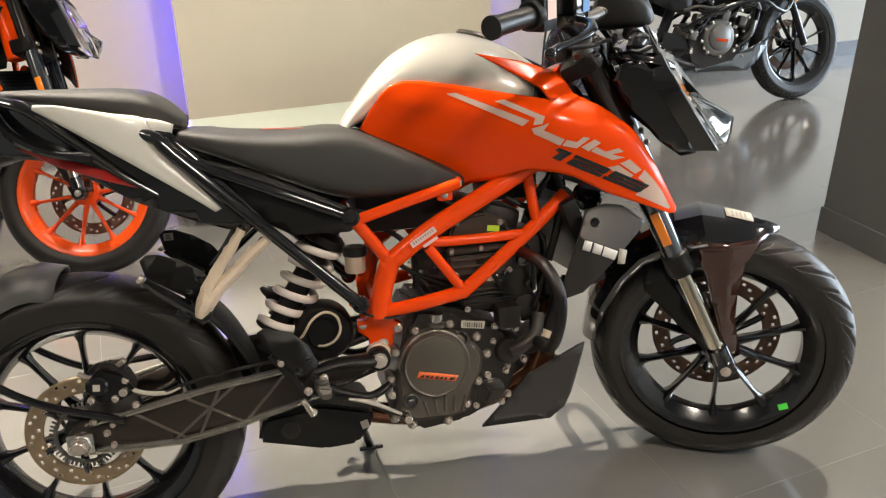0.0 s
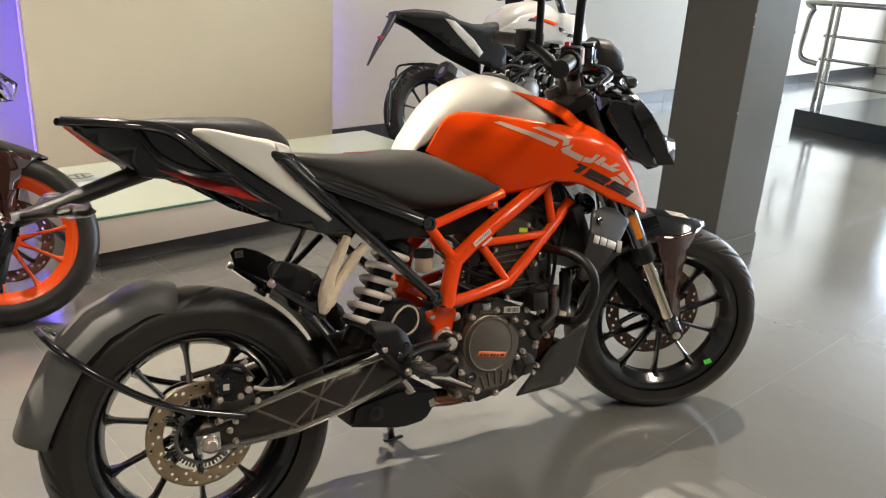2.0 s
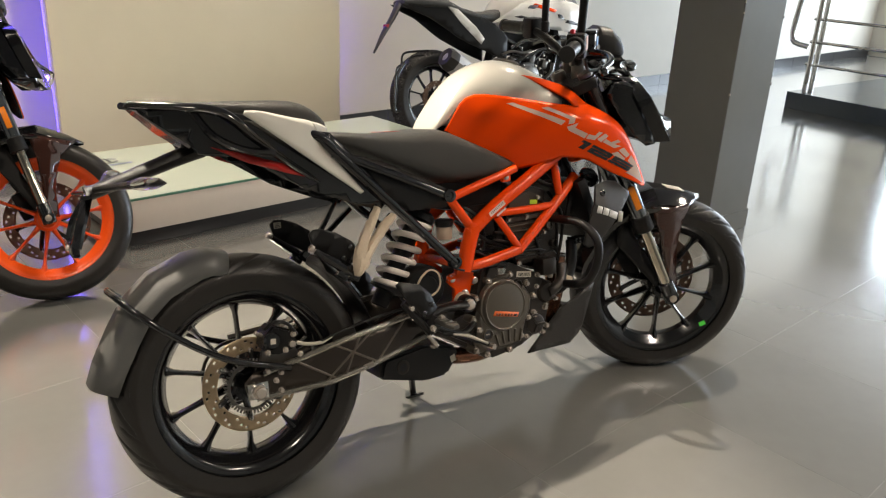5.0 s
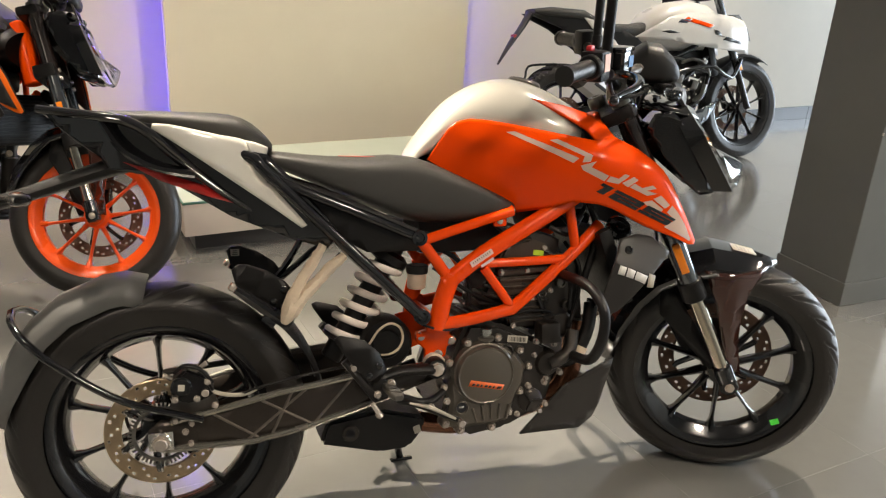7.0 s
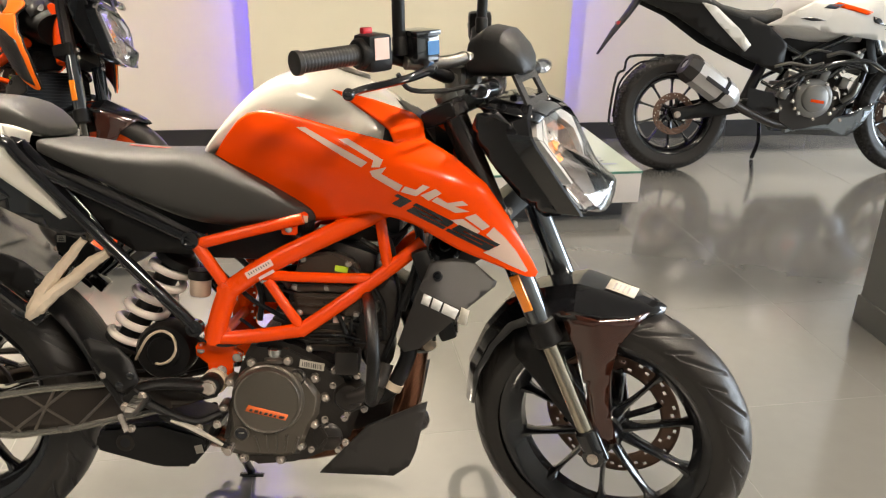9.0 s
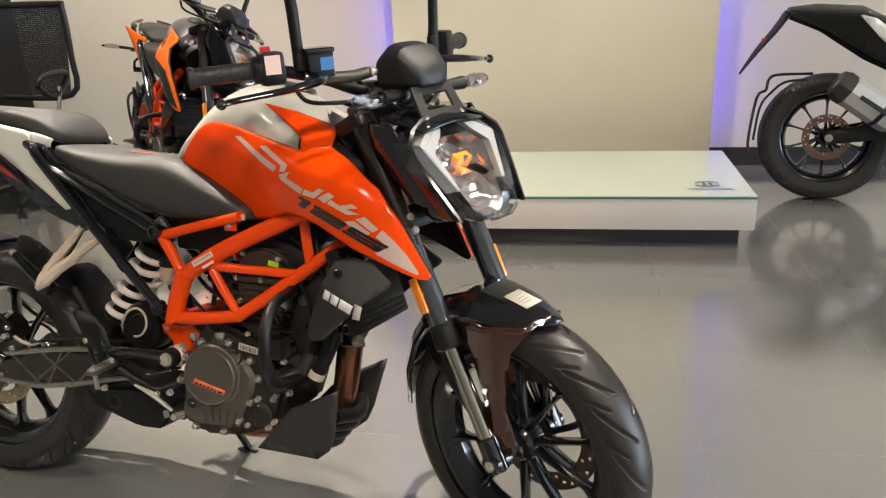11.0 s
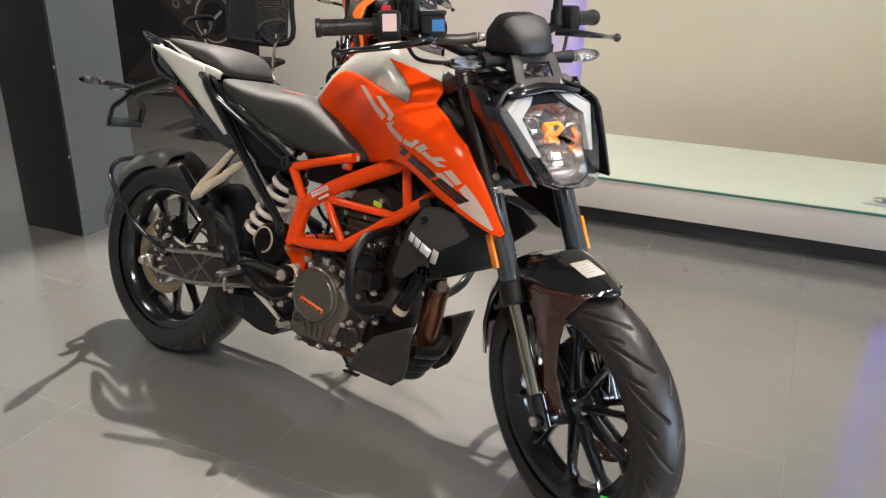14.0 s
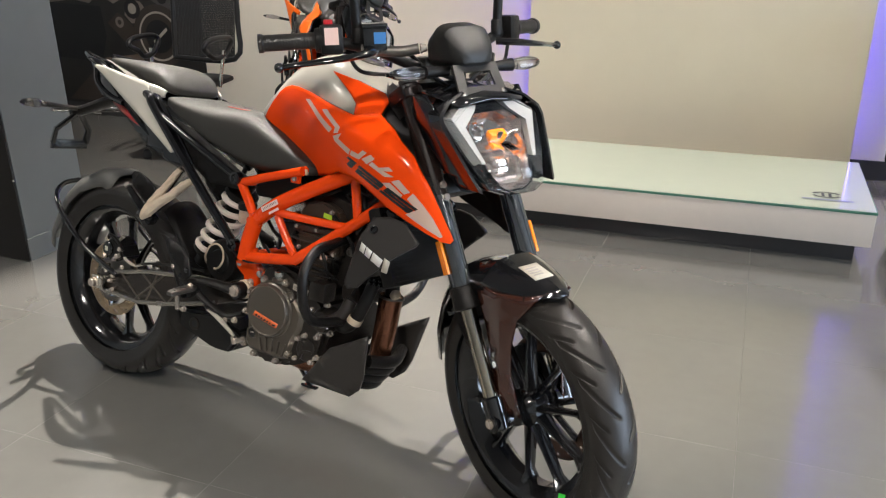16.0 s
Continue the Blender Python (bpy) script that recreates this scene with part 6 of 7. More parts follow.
    for x, z, w, k in prof:
        c = Vector((x - 1.415, z - 0.293)).normalized()
        f = min(1.0, w / 0.09)
        ring = []
        for y, drop in ((-1.0, 0.058 * f), (-0.985, 0.040 * f), (-k - 0.25, 0.016 * f), (-k, 0.003), (0.0, 0.0), (k, 0.003), (k + 0.25, 0.016 * f), (0.985, 0.040 * f), (1.0, 0.058 * f)):
            ring.append((x - c.x * drop, w * y, z - c.y * drop))
        rings.append(ring)
    loft(bm, rings, cap=False, closed=False)
    fe = P("front_mudguard", bm, M_BLACK, "gloss black front mudguard", ST, angle=16)
    thicken(fe, 0.004)
    if main:
        bm = bmesh.new()
        loft(bm, [[(1.400 + 0.058 * a, -0.030 + 0.05 * b, 0.6345 - 0.013 * a) for b in (0, 0.5, 1)] for a in (0, 0.33, 0.66, 1)], cap=False, closed=False)
        thicken(P("mudguard_label", bm, M_PAPER, "white paper label on the mudguard", ST), 0.0008)
        bm = bmesh.new()
        for i in range(4):
            box(bm, (1.415 + 0.009 * i, -0.008, 0.6322 - 0.002 * i), (0.004, 0.03 - 0.004 * (i % 2), 0.0008))
        P("label_text", bm, mat("grey_print", (0.35, 0.33, 0.32), 0.6), "grey print bars", ST)
    # front caliper on the left and brake hose
    bm = bmesh.new()
    box(bm, (1.325, 0.075, 0.345), (0.05, 0.05, 0.11), 0.014, Matrix.Rotation(radians(-30), 3, "Y"))
    rod(bm, (1.318, 0.09, 0.37), (1.318, 0.112, 0.37), 0.018)
    rod(bm, (1.335, 0.09, 0.325), (1.335, 0.112, 0.325), 0.018)
    P("front_caliper", bm, M_PLASTIC, "black front brake caliper", ST)
    P("brake_hose", tube(bmesh.new(), [(1.32, 0.10, 0.40), (1.25, 0.13, 0.50), (1.235, 0.12, 0.60), (1.21, 0.10, 0.70), (1.17, 0.08, 0.85), (1.12, 0.02, 0.99)], 0.005, 8, 6), M_PLASTIC, "", ST)

    # headlight
    fo = [(-0.042, 0.950), (0.042, 0.950), (0.078, 0.925), (0.067, 0.870), (0.044, 0.803), (0.020, 0.793), (-0.020, 0.793), (-0.044, 0.803), (-0.067, 0.870), (-0.078, 0.925)]
    out = [(-0.066, 0.978), (0.066, 0.978), (0.122, 0.946), (0.097, 0.870), (0.060, 0.797), (0.026, 0.784), (-0.026, 0.784), (-0.060, 0.797), (-0.097, 0.870), (-0.122, 0.946)]

    def fx(z):
        return 1.252 + (0.972 - z) * 0.62

    def scaled(ol, k, d):
        return [(fx(z) + d, y * k, 0.875 + (z - 0.875) * k) for y, z in ol]
    bm = bmesh.new()
    bk = [scaled(fo, 0.99, -0.012), scaled(fo, 1.03, -0.014), scaled(out, 0.96, -0.020), scaled(out, 1.0, -0.016), scaled(out, 1.03, -0.028), scaled(out, 0.99, -0.06), scaled(fo, 0.95, -0.10), scaled(fo, 0.55, -0.14)]
    loft(bm, bk, cap=False)
    bm.faces.new([bm.verts.new(p) for p in bk[-1]])
    hl = P("headlight", bm, M_BLACK, "angular headlight with black shell", ST, angle=20)
    bm = bmesh.new()
    rings = [scaled(fo, 0.97, -0.004), scaled(fo, 0.88, -0.030), scaled(fo, 0.66, -0.050), scaled(fo, 0.30, -0.056)]
    loft(bm, rings, cap=False)
    bm.faces.new([bm.verts.new(p) for p in rings[-1]])
    P("headlight_reflector", bm, M_REFLECT, "bright faceted reflector", ST, hl, angle=12)
    for k in range(5):
        z0 = 0.815 + 0.017 * k
        P("reflector_step", loft(bmesh.new(), [[(fx(z0) - 0.040, y, z0), (fx(z0) - 0.020 - 0.002 * k, y * 0.96, z0 + 0.002), (fx(z0) - 0.042, y, z0 + 0.012)] for y in (-0.030 - 0.005 * k, 0.0, 0.030 + 0.005 * k)]), M_REFLECT, "", ST, hl, angle=12)
    P("bulb_shield", box(bmesh.new(), (fx(0.895) - 0.032, 0.016, 0.897), (0.022, 0.044, 0.014), 0.003, Matrix.Rotation(radians(32), 3, "Y")), M_AMBER, "orange bulb shield", ST, hl)
    P("bulb_shield", box(bmesh.new(), (fx(0.874) - 0.034, 0.010, 0.876), (0.020, 0.036, 0.012), 0.003, Matrix.Rotation(radians(32), 3, "Y")), M_AMBER, "", ST, hl)
    P("bulb_mount", box(bmesh.new(), (fx(0.895) - 0.020, 0.016, 0.899), (0.006, 0.012, 0.014), 0.002, Matrix.Rotation(radians(32), 3, "Y")), M_ALLOY, "", ST, hl)
    bm = lathe(bmesh.new(), [(0.012, 0), (0.020, 0.0), (0.020, 0.012), (0.016, 0.014), (0.012, 0.010)], (fx(0.905) - 0.032, -0.040, 0.905), (1, 0, 0.6), 24, close=True)
    P("bulb_ring", bm, M_CHROME, "", ST, hl)
    rings = [scaled(out, 0.95, -0.022), scaled(out, 0.94, 0.010), scaled(out, 0.90, 0.020), scaled(out, 0.62, 0.028), scaled(out, 0.30, 0.031)]
    bm = loft(bmesh.new(), rings, cap=False)
    bm.faces.new([bm.verts.new(p) for p in rings[-1]])
    le = P("headlight_lens", bm, M_LENS, "clear headlight lens", ST, hl)
    le.visible_shadow = False
    thicken(le, 0.002)
    for sd in sides:
        bl = [(0.034, 0.970), (0.066, 0.973), (0.110, 0.946), (0.072, 0.852), (0.064, 0.853), (0.082, 0.926), (0.046, 0.954)]
        bm = bmesh.new()
        lo = [bm.verts.new((fx(z) - 0.022, sd * y, z)) for y, z in bl]
        hi = [bm.verts.new((fx(z) + 0.008, sd * (y * 0.985 + 0.001), 0.91 + (z - 0.91) * 0.985)) for y, z in bl]
        for j in range(7):
            bm.faces.new((lo[j], lo[(j + 1) % 7], hi[(j + 1) % 7], hi[j]))
        bm.faces.new(hi)
        P("light_guide", bm, M_DRL, "white light guide beside the lens", ST, hl, angle=25)
    for sd in sides:
        # side cowl
        bm = bmesh.new()
        co = [(1.150, 0.950), (1.165, 0.985), (1.205, 0.992), (1.228, 0.970), (1.290, 0.865), (1.322, 0.795), (1.29, 0.790), (1.245, 0.826), (1.200, 0.880)]
        plate(bm, co, lambda x, z: eased(x, (1.04, 1.2, 1.35), (0.112, 0.126, 0.092), 0.06) - 0.10 * (0.92 - z), sd, 0.02)
        cw = P("headlight_cowl", bm, M_BLACK, "gloss black headlight cowl", ST)
        thicken(cw, 0.006)
        bm = bmesh.new()
        edge = [(0.052, 0.992), (0.100, 0.974), (0.128, 0.950), (0.131, 0.930), (0.116, 0.870), (0.096, 0.800)]
        loft(bm, [[(fx(z) + d, sd * (y + w), z + 0.4 * w) for d, w in ((0.008, 0.0), (0.004, 0.007), (-0.040, 0.006), (-0.040, 0.0))] for y, z in edge])
        P("cowl_edge", bm, M_BLACK, "", ST, cw, angle=25)
    bm = bmesh.new()
    loft(bm, [[(1.145, y, 0.990) for y in (-0.085, -0.05, 0, 0.05, 0.085)], [(1.18, y, 1.005 - abs(y) * 0.1) for y in (-0.118, -0.06, 0, 0.06, 0.118)], [(1.240, y, 0.990 - abs(y) * 0.1) for y in (-0.105, -0.05, 0, 0.05, 0.105)], [(1.27, y, 0.975 - abs(y) * 0.1) for y in (-0.085, -0.04, 0, 0.04, 0.085)]], cap=False, closed=False)
    thicken(P("headlight_visor", bm, M_BLACK, "gloss black visor", ST), 0.006)
    SB = ST @ Matrix.Translation((0.012, 0.0, -0.010))
    # instrument pod
    bm = bmesh.new()
    loft(bm, [superring(x, w, zt, zb, 3.4, 32) for x, w, zt, zb in ((1.094, 0.046, 1.094, 1.050), (1.104, 0.058, 1.120, 1.046), (1.135, 0.064, 1.142, 1.046), (1.170, 0.062, 1.136, 1.048), (1.198, 0.050, 1.110, 1.050), (1.210, 0.038, 1.090, 1.054), (1.216, 0.018, 1.074, 1.060))])
    mod = P("instrument_pod", bm, M_PODBLACK, "black rounded instrument pod", SB, angle=32).modifiers.new("edge", "BEVEL")
    mod.width, mod.segments, mod.limit_method = 0.003, 2, "ANGLE"
    P("pod_plug", lathe(bmesh.new(), [(0.007, 0), (0.007, 0.004), (0.0001, 0.005)], (1.200, -0.004, 1.094), (1, 0, 0.5), 14), M_INK, "", SB)
    # bracket plate with a window
    bm = bmesh.new()
    fr = [(-0.072, 0.070), (0.072, 0.070), (0.080, -0.012), (-0.080, -0.012)]
    inn = [(-0.045, 0.050), (0.045, 0.050), (0.048, 0.012), (-0.048, 0.012)]
    vo = [[bm.verts.new((1.228 - v * 0.45, u * 0.80, 1.0 + v * 0.80)) for u, v in q] for q in (fr, inn)]
    for j in range(4):
        bm.faces.new((vo[0][j], vo[0][(j + 1) % 4], vo[1][(j + 1) % 4], vo[1][j]))
    thicken(P("plate_holder", bm, M_GREYPL, "dark bracket plate with a slot", SB, smooth=False), 0.006)
    for u in (-0.066, 0.066):
        P("holder_bolt", hexbolt(bmesh.new(), (1.231, u * 0.8, 0.998), (1, 0, 0.5), 0.005, 0.004), M_BOLT, "", SB)
    for sd in sides:
        bm = tube(bmesh.new(), [(1.165, sd * 0.05, 1.042), (1.175, sd * 0.085, 1.044), (1.18, sd * 0.120, 1.045)], [0.012, 0.012, 0.015], 10, 3)
        P("front_indicator", bm, M_PLASTIC, "", SB)
        P("indicator_lens", tube(bmesh.new(), [(1.18, sd * 0.118, 1.045), (1.186, sd * 0.15, 1.046), (1.18, sd * 0.185, 1.046), (1.172, sd * 0.208, 1.046)], [0.014, 0.021, 0.016, 0.003], 12, 4, 0.75), M_SMOKE, "clear indicator lens", SB)
    # handlebar
    bars = [(0.943, -0.380, 1.111), (0.995, -0.255, 1.112), (1.035, -0.150, 1.085), (1.065, -0.070, 1.050), (1.072, 0.0, 1.045)]
    bars += [(x, -y, z) for x, y, z in bars[-2::-1]]
    P("handlebar", tube(bmesh.new(), bars, 0.0125, 14, 6), M_PLASTIC, "black tubular handlebar", SB)
    for sd in sides:
        bm = rod(bmesh.new(), (1.075, sd * 0.045, 0.985), (1.070, sd * 0.045, 1.055), 0.019)
        box(bm, (1.070, sd * 0.045, 1.050), (0.045, 0.026, 0.036), 0.008)
        P("bar_clamp", bm, M_ALLOY, "alloy bar clamp", SB)
    for sd in sides:
        d = Vector((0.060, sd * -0.130, 0.003)).normalized()
        e = Vector((0.940, sd * 0.388, 1.111))
        bm = bmesh.new()
        prof = [(0.014, 0.0), (0.0205, 0.001), (0.0205, 0.010), (0.0176, 0.013)]
        for i in range(16):
            prof += [(0.0176, 0.0155 + i * 0.0064), (0.0179, 0.0165 + i * 0.0064), (0.0179, 0.0195 + i * 0.0064), (0.0176, 0.0205 + i * 0.0064)]
        lathe(bm, prof + [(0.0176, 0.125), (0.014, 0.126)], e, d, 20)
        P("grip", bm, M_RUBBER, "ribbed black rubber grip", SB)
        c = e + d * 0.158
        rz = Matrix.Rotation(math.atan2(d.y, d.x), 3, "Z")
        bm = box(bmesh.new(), c, (0.050, 0.052, 0.064), 0.010, rz)
        lathe(bm, [(0.024, 0), (0.027, 0.004), (0.027, 0.018), (0.022, 0.020)], e + d * 0.122, d, 20)
        P("switch_box", bm, M_PLASTIC, "black switch housing", SB)
        if sd < 0:
            P("stop_button", box(bmesh.new(), c + Vector((-0.012, 0.0, 0.036)), (0.020, 0.012, 0.012), 0.003, rz), M_REDBTN, "red stop switch", SB)
            if main:
                nrm = Vector((d.y, -d.x, 0)).normalized()
                if nrm.x < 0:
                    nrm = -nrm
                bm = box(bmesh.new(), (0, 0, 0), (0.030, 0.0012, 0.036))
                P("switch_label", bm, M_PINKP, "pale paper label", SB @ Matrix.Translation(c + nrm * 0.027 + Vector((0, 0, 0.008))) @ rz.to_4x4())
            # brake master cylinder with reservoir
            bm = box(bmesh.new(), (1.055, -0.165, 1.114), (0.052, 0.058, 0.050), 0.006, rz)
            box(bm, (1.055, -0.165, 1.142), (0.056, 0.062, 0.010), 0.003, rz)
            P("fluid_reservoir", bm, M_BLACK, "black square brake fluid reservoir", SB)
            if main:
                bm = box(bmesh.new(), (0, 0, 0), (0.026, 0.0012, 0.024))
                q = Vector((d.y, -d.x, 0)).normalized()
                q = q if q.x > 0 else -q
                P("reservoir_label", bm, M_BLUEP, "blue sticker", SB @ Matrix.Translation(Vector((1.055, -0.165, 1.116)) + q * 0.0305 + d * 0.010) @ rz.to_4x4())
            bm = tube(bmesh.new(), [(1.04, -0.19, 1.090), (1.09, -0.12, 1.085), (1.11, -0.085, 1.09)], 0.012, 10, 3)
            P("master_cylinder", bm, M_ALLOY, "", SB)
            P("banjo_bolt", hexbolt(bmesh.new(), (1.112, -0.082, 1.09), (0.4, 0.9, 0.1), 0.009, 0.014), M_BOLT, "", SB)
        # lever
        pts = [(1.065, sd * 0.165, 1.090), (1.100, sd * 0.210, 1.086), (1.090, sd * 0.280, 1.078), (1.048, sd * 0.350, 1.070), (1.038, sd * 0.385, 1.066)]
        bm = tube(bmesh.new(), pts, [0.012, 0.0115, 0.009, 0.008, 0.008], 10, 5, 0.75)
        bmesh.ops.create_uvsphere(bm, u_segments=12, v_segments=8, radius=0.0105, matrix=Matrix.Translation(pts[-1]))
        P("lever", bm, M_BLACK, "black hand lever with a ball end", SB)
        P("lever_cable", tube(bmesh.new(), [(1.04, sd * 0.22, 1.075), (1.055, sd * 0.20, 1.045), (1.10, sd * 0.15, 1.038), (1.13, sd * 0.08, 1.035), (1.13, 0.0, 0.99)], 0.0045, 8, 6), M_PLASTIC, "", SB)
        # mirror stalk
        pts = [(1.032, sd * 0.192, 1.110), (1.032, sd * 0.195, 1.150), (1.035, sd * 0.200, 1.235), (1.034, sd * 0.212, 1.262), (1.026, sd * 0.235, 1.290), (1.005, sd * 0.30, 1.318)]
        bm = tube(bmesh.new(), pts, [0.0115, 0.0115, 0.0115, 0.0115, 0.0105, 0.0095], 12, 5)
        lathe(bm, [(0.014, 0), (0.014, 0.03), (0.011, 0.034)], (1.032, sd * 0.192, 1.105), (0, 0, 1), 12)
        P("mirror_stalk", bm, M_PLASTIC, "black mirror stalk", SB)
    for pts, r in (([(1.07, 0.15, 1.06), (1.12, 0.10, 1.02), (1.13, 0.03, 0.98)], 0.006), ([(1.05, -0.09, 1.09), (1.09, -0.03, 1.02), (1.12, 0.02, 0.96)], 0.005), ([(1.10, 0.06, 1.05), (1.135, 0.0, 1.02), (1.14, -0.06, 1.04)], 0.006)):
        P("wiring", tube(bmesh.new(), pts, r, 8, 5), M_PLASTIC, "", SB)
    P("ignition_lock", lathe(bmesh.new(), [(0.02, 0), (0.022, 0.02), (0.018, 0.028), (0.008, 0.028), (0.007, 0.024)], (1.035, 0, 0.985), (-0.4, 0, 1), 20), M_ALLOY, "", SB)
    return root


LEAN_M = Matrix.Translation((0.008, -0.005, 0)) @ Matrix.Rotation(radians(1.2), 4, "Z") @ Matrix.Rotation(radians(-13), 4, "X")
hero = naked_bike(LEAN_M, "orange and white naked motorcycle on its side stand", -27)


def adventure_bike(place):
    """A tall white and black travel motorcycle with a side silencer."""
    root = empty("motorcycle", place, "white and black adventure motorcycle on its side stand", "motorcycle")

    def P(name, bm, material, lab="", m=None, parent=None, smooth=True, angle=40):
        return part(name, bm, material, parent or root, lab, m, smooth, angle)

    I4 = Matrix.Identity(4)
    ST = steering(6, 1.47)
    sides = (-1, 1)
    wheel("rear_wheel", root, 0.0, 0.318, 0.318, 0.140, 0.216, M_RIM, I4, -1, 0.115, 0.078, 0, True, M_DARKDISC)
    wheel("front_wheel", root, 1.375, 0.335, 0.335, 0.105, 0.242, M_RIM, ST, 1, 0.155, 0.11, 0, True, M_DARKDISC)
    # white side panels and tank
    def wy(x, z):
        return interp(x, (0.42, 0.6, 0.9, 1.1, 1.3), (0.12, 0.165, 0.19, 0.19, 0.15)) - 0.9 * max(0, z - 0.86) ** 1.3
    for sd in sides:
        pan = [(0.435, 0.793), (0.56, 0.86), (0.668, 0.915), (0.80, 0.945), (0.98, 0.945), (1.157, 0.925), (1.24, 0.898), (1.28, 0.80), (1.295, 0.69), (1.20, 0.705), (1.00, 0.728), (0.86, 0.745), (0.716, 0.768), (0.56, 0.785)]
        thicken(P("side_panel", plate(bmesh.new(), pan, wy, sd, 0.04), M_WHITEB, "glossy white tank side panel"), 0.006)
        for sh, mt, lb in (([(0.76, 0.90), (0.80, 0.918), (0.98, 0.868), (0.95, 0.852)], M_ORANGE, "orange stripe"), ([(0.98, 0.845), (1.02, 0.835), (1.05, 0.80), (1.10, 0.795), (0.99, 0.815)], M_DECALK, "black slash"), ([(0.60, 0.83), (0.66, 0.838), (0.74, 0.82), (0.66, 0.818)], M_DECALK, "black slash"), ([(0.72, 0.885), (0.75, 0.905), (0.83, 0.905), (0.78, 0.88)], M_LETTER, "dark blue stripe"), ([(1.05, 0.78), (1.22, 0.755), (1.20, 0.775), (1.08, 0.80)], M_DECALK, "black slash")):
            thicken(P("panel_stripe", plate(bmesh.new(), sh, lambda x, z: wy(x, z) + 0.0045, sd, 0.04), mt, lb), 0.001)
        # black tail side and rear cover
        thicken(P("tail_panel", plate(bmesh.new(), [(-0.25, 0.93), (-0.10, 0.93), (0.12, 0.905), (0.30, 0.86), (0.45, 0.79), (0.56, 0.70), (0.545, 0.54), (0.45, 0.575), (0.30, 0.64), (0.17, 0.70), (-0.05, 0.84), (-0.20, 0.90)], lambda x, z: interp(x, (-0.25, 0.1, 0.5), (0.06, 0.11, 0.14)), sd, 0.05), M_PLASTIC, "matt black side cover"), 0.006)
        thicken(P("tail_blade", plate(bmesh.new(), [(0.065, 0.928), (0.125, 0.918), (0.30, 0.77), (0.365, 0.69), (0.335, 0.655), (0.18, 0.80)], lambda x, z: interp(x, (-0.25, 0.1, 0.5), (0.06, 0.11, 0.14)) + 0.006, sd, 0.04), M_WHITEB, "white blade on the side cover"), 0.004)
        # frame and crash bars
        for pts, r in (([(0.55, 0.69), (0.70, 0.60), (0.62, 0.45)], 0.016), ([(0.60, 0.62), (0.85, 0.72), (1.02, 0.82)], 0.018), ([(0.62, 0.48), (0.80, 0.52), (1.03, 0.70)], 0.014)):
            P("frame_tube", tube(bmesh.new(), [(x, sd * 0.12, z) for x, z in pts], r, 10, 3), M_BLACK)
        P("crash_bar", tube(bmesh.new(), [(0.50, sd * 0.13, 0.47), (0.63, sd * 0.18, 0.54), (0.80, sd * 0.20, 0.60), (0.98, sd * 0.20, 0.615), (1.10, sd * 0.18, 0.56), (1.19, sd * 0.15, 0.55), (1.27, sd * 0.12, 0.66)], 0.013, 10, 5), M_BLACK, "black tubular crash bar")
        thicken(P("belly_plate", plate(bmesh.new(), [(0.58, 0.262), (0.62, 0.220), (0.98, 0.208), (1.05, 0.27), (1.14, 0.405), (0.98, 0.335), (0.80, 0.285)], lambda x, z: 0.09, sd, 0.05), M_FORK, "dark blue-black bash plate"), 0.008)
        thicken(P("swingarm", plate(bmesh.new(), [(-0.03, 0.345), (0.25, 0.40), (0.56, 0.42), (0.56, 0.37), (0.30, 0.32), (0.0, 0.285)], lambda x, z: 0.10, sd, 0.06), M_PLASTIC, "dark swingarm"), 0.014)
        P("footpeg", rod(bmesh.new(), (0.50, sd * 0.13, 0.36), (0.51, sd * 0.22, 0.35), 0.012), M_STEEL)
    # tank core, seat
    bm = bmesh.new()
    loft(bm, [superring(*q, 2.6, 28) for q in ((0.50, 0.09, 0.86, 0.74), (0.58, 0.13, 0.955, 0.72), (0.70, 0.15, 1.01, 0.70), (0.85, 0.155, 1.03, 0.70), (1.0, 0.14, 1.01, 0.70), (1.08, 0.11, 0.97, 0.72))])
    P("fuel_tank", bm, M_WHITEB, "white fuel tank")
    bm = bmesh.new()
    loft(bm, [superring(*q, 3.0, 28) for q in ((-0.22, 0.07, 0.955, 0.92), (-0.10, 0.10, 0.968, 0.90), (0.10, 0.12, 0.955, 0.88), (0.20, 0.125, 0.905, 0.84), (0.32, 0.135, 0.875, 0.80), (0.48, 0.12, 0.875, 0.78), (0.60, 0.08, 0.91, 0.80))])
    P("seat", bm, M_SEAT, "black two-level seat")
    # engine
    bm = bmesh.new()
    loft(bm, [[(0.56, y, 0.40), (0.60, y, 0.50), (0.76, y, 0.51), (0.89, y, 0.45), (0.92, y, 0.36), (0.86, y, 0.28), (0.66, y, 0.24), (0.58, y, 0.29)] for y in (-0.11, 0.11)])
    P("crankcase", bm, M_ENGINE, "dark cast crankcase")
    P("clutch_cover", lathe(bmesh.new(), [(0.105, 0), (0.105, 0.028), (0.095, 0.036), (0.075, 0.036), (0.072, 0.048), (0.066, 0.052), (0.0001, 0.050)], (0.745, -0.105, 0.415), (0, -1, 0), 48), mat("silver_engine_cover", (0.26, 0.25, 0.235), 0.38, metal=0.7, vary=0.08), "silver-grey clutch cover")
    P("cover_badge", box(bmesh.new(), (0.755, -0.158, 0.40), (0.075, 0.003, 0.016), 0.001, Matrix.Rotation(radians(8), 3, "Y")), M_ORANGE, "orange badge bar")
    bm = bmesh.new()
    box(bm, (0.83, 0, 0.56), (0.15, 0.17, 0.20), 0.02, Matrix.Rotation(radians(15), 3, "Y"))
    P("cylinder", bm, M_ENGINE, "dark cylinder and head")
    bm = bmesh.new()
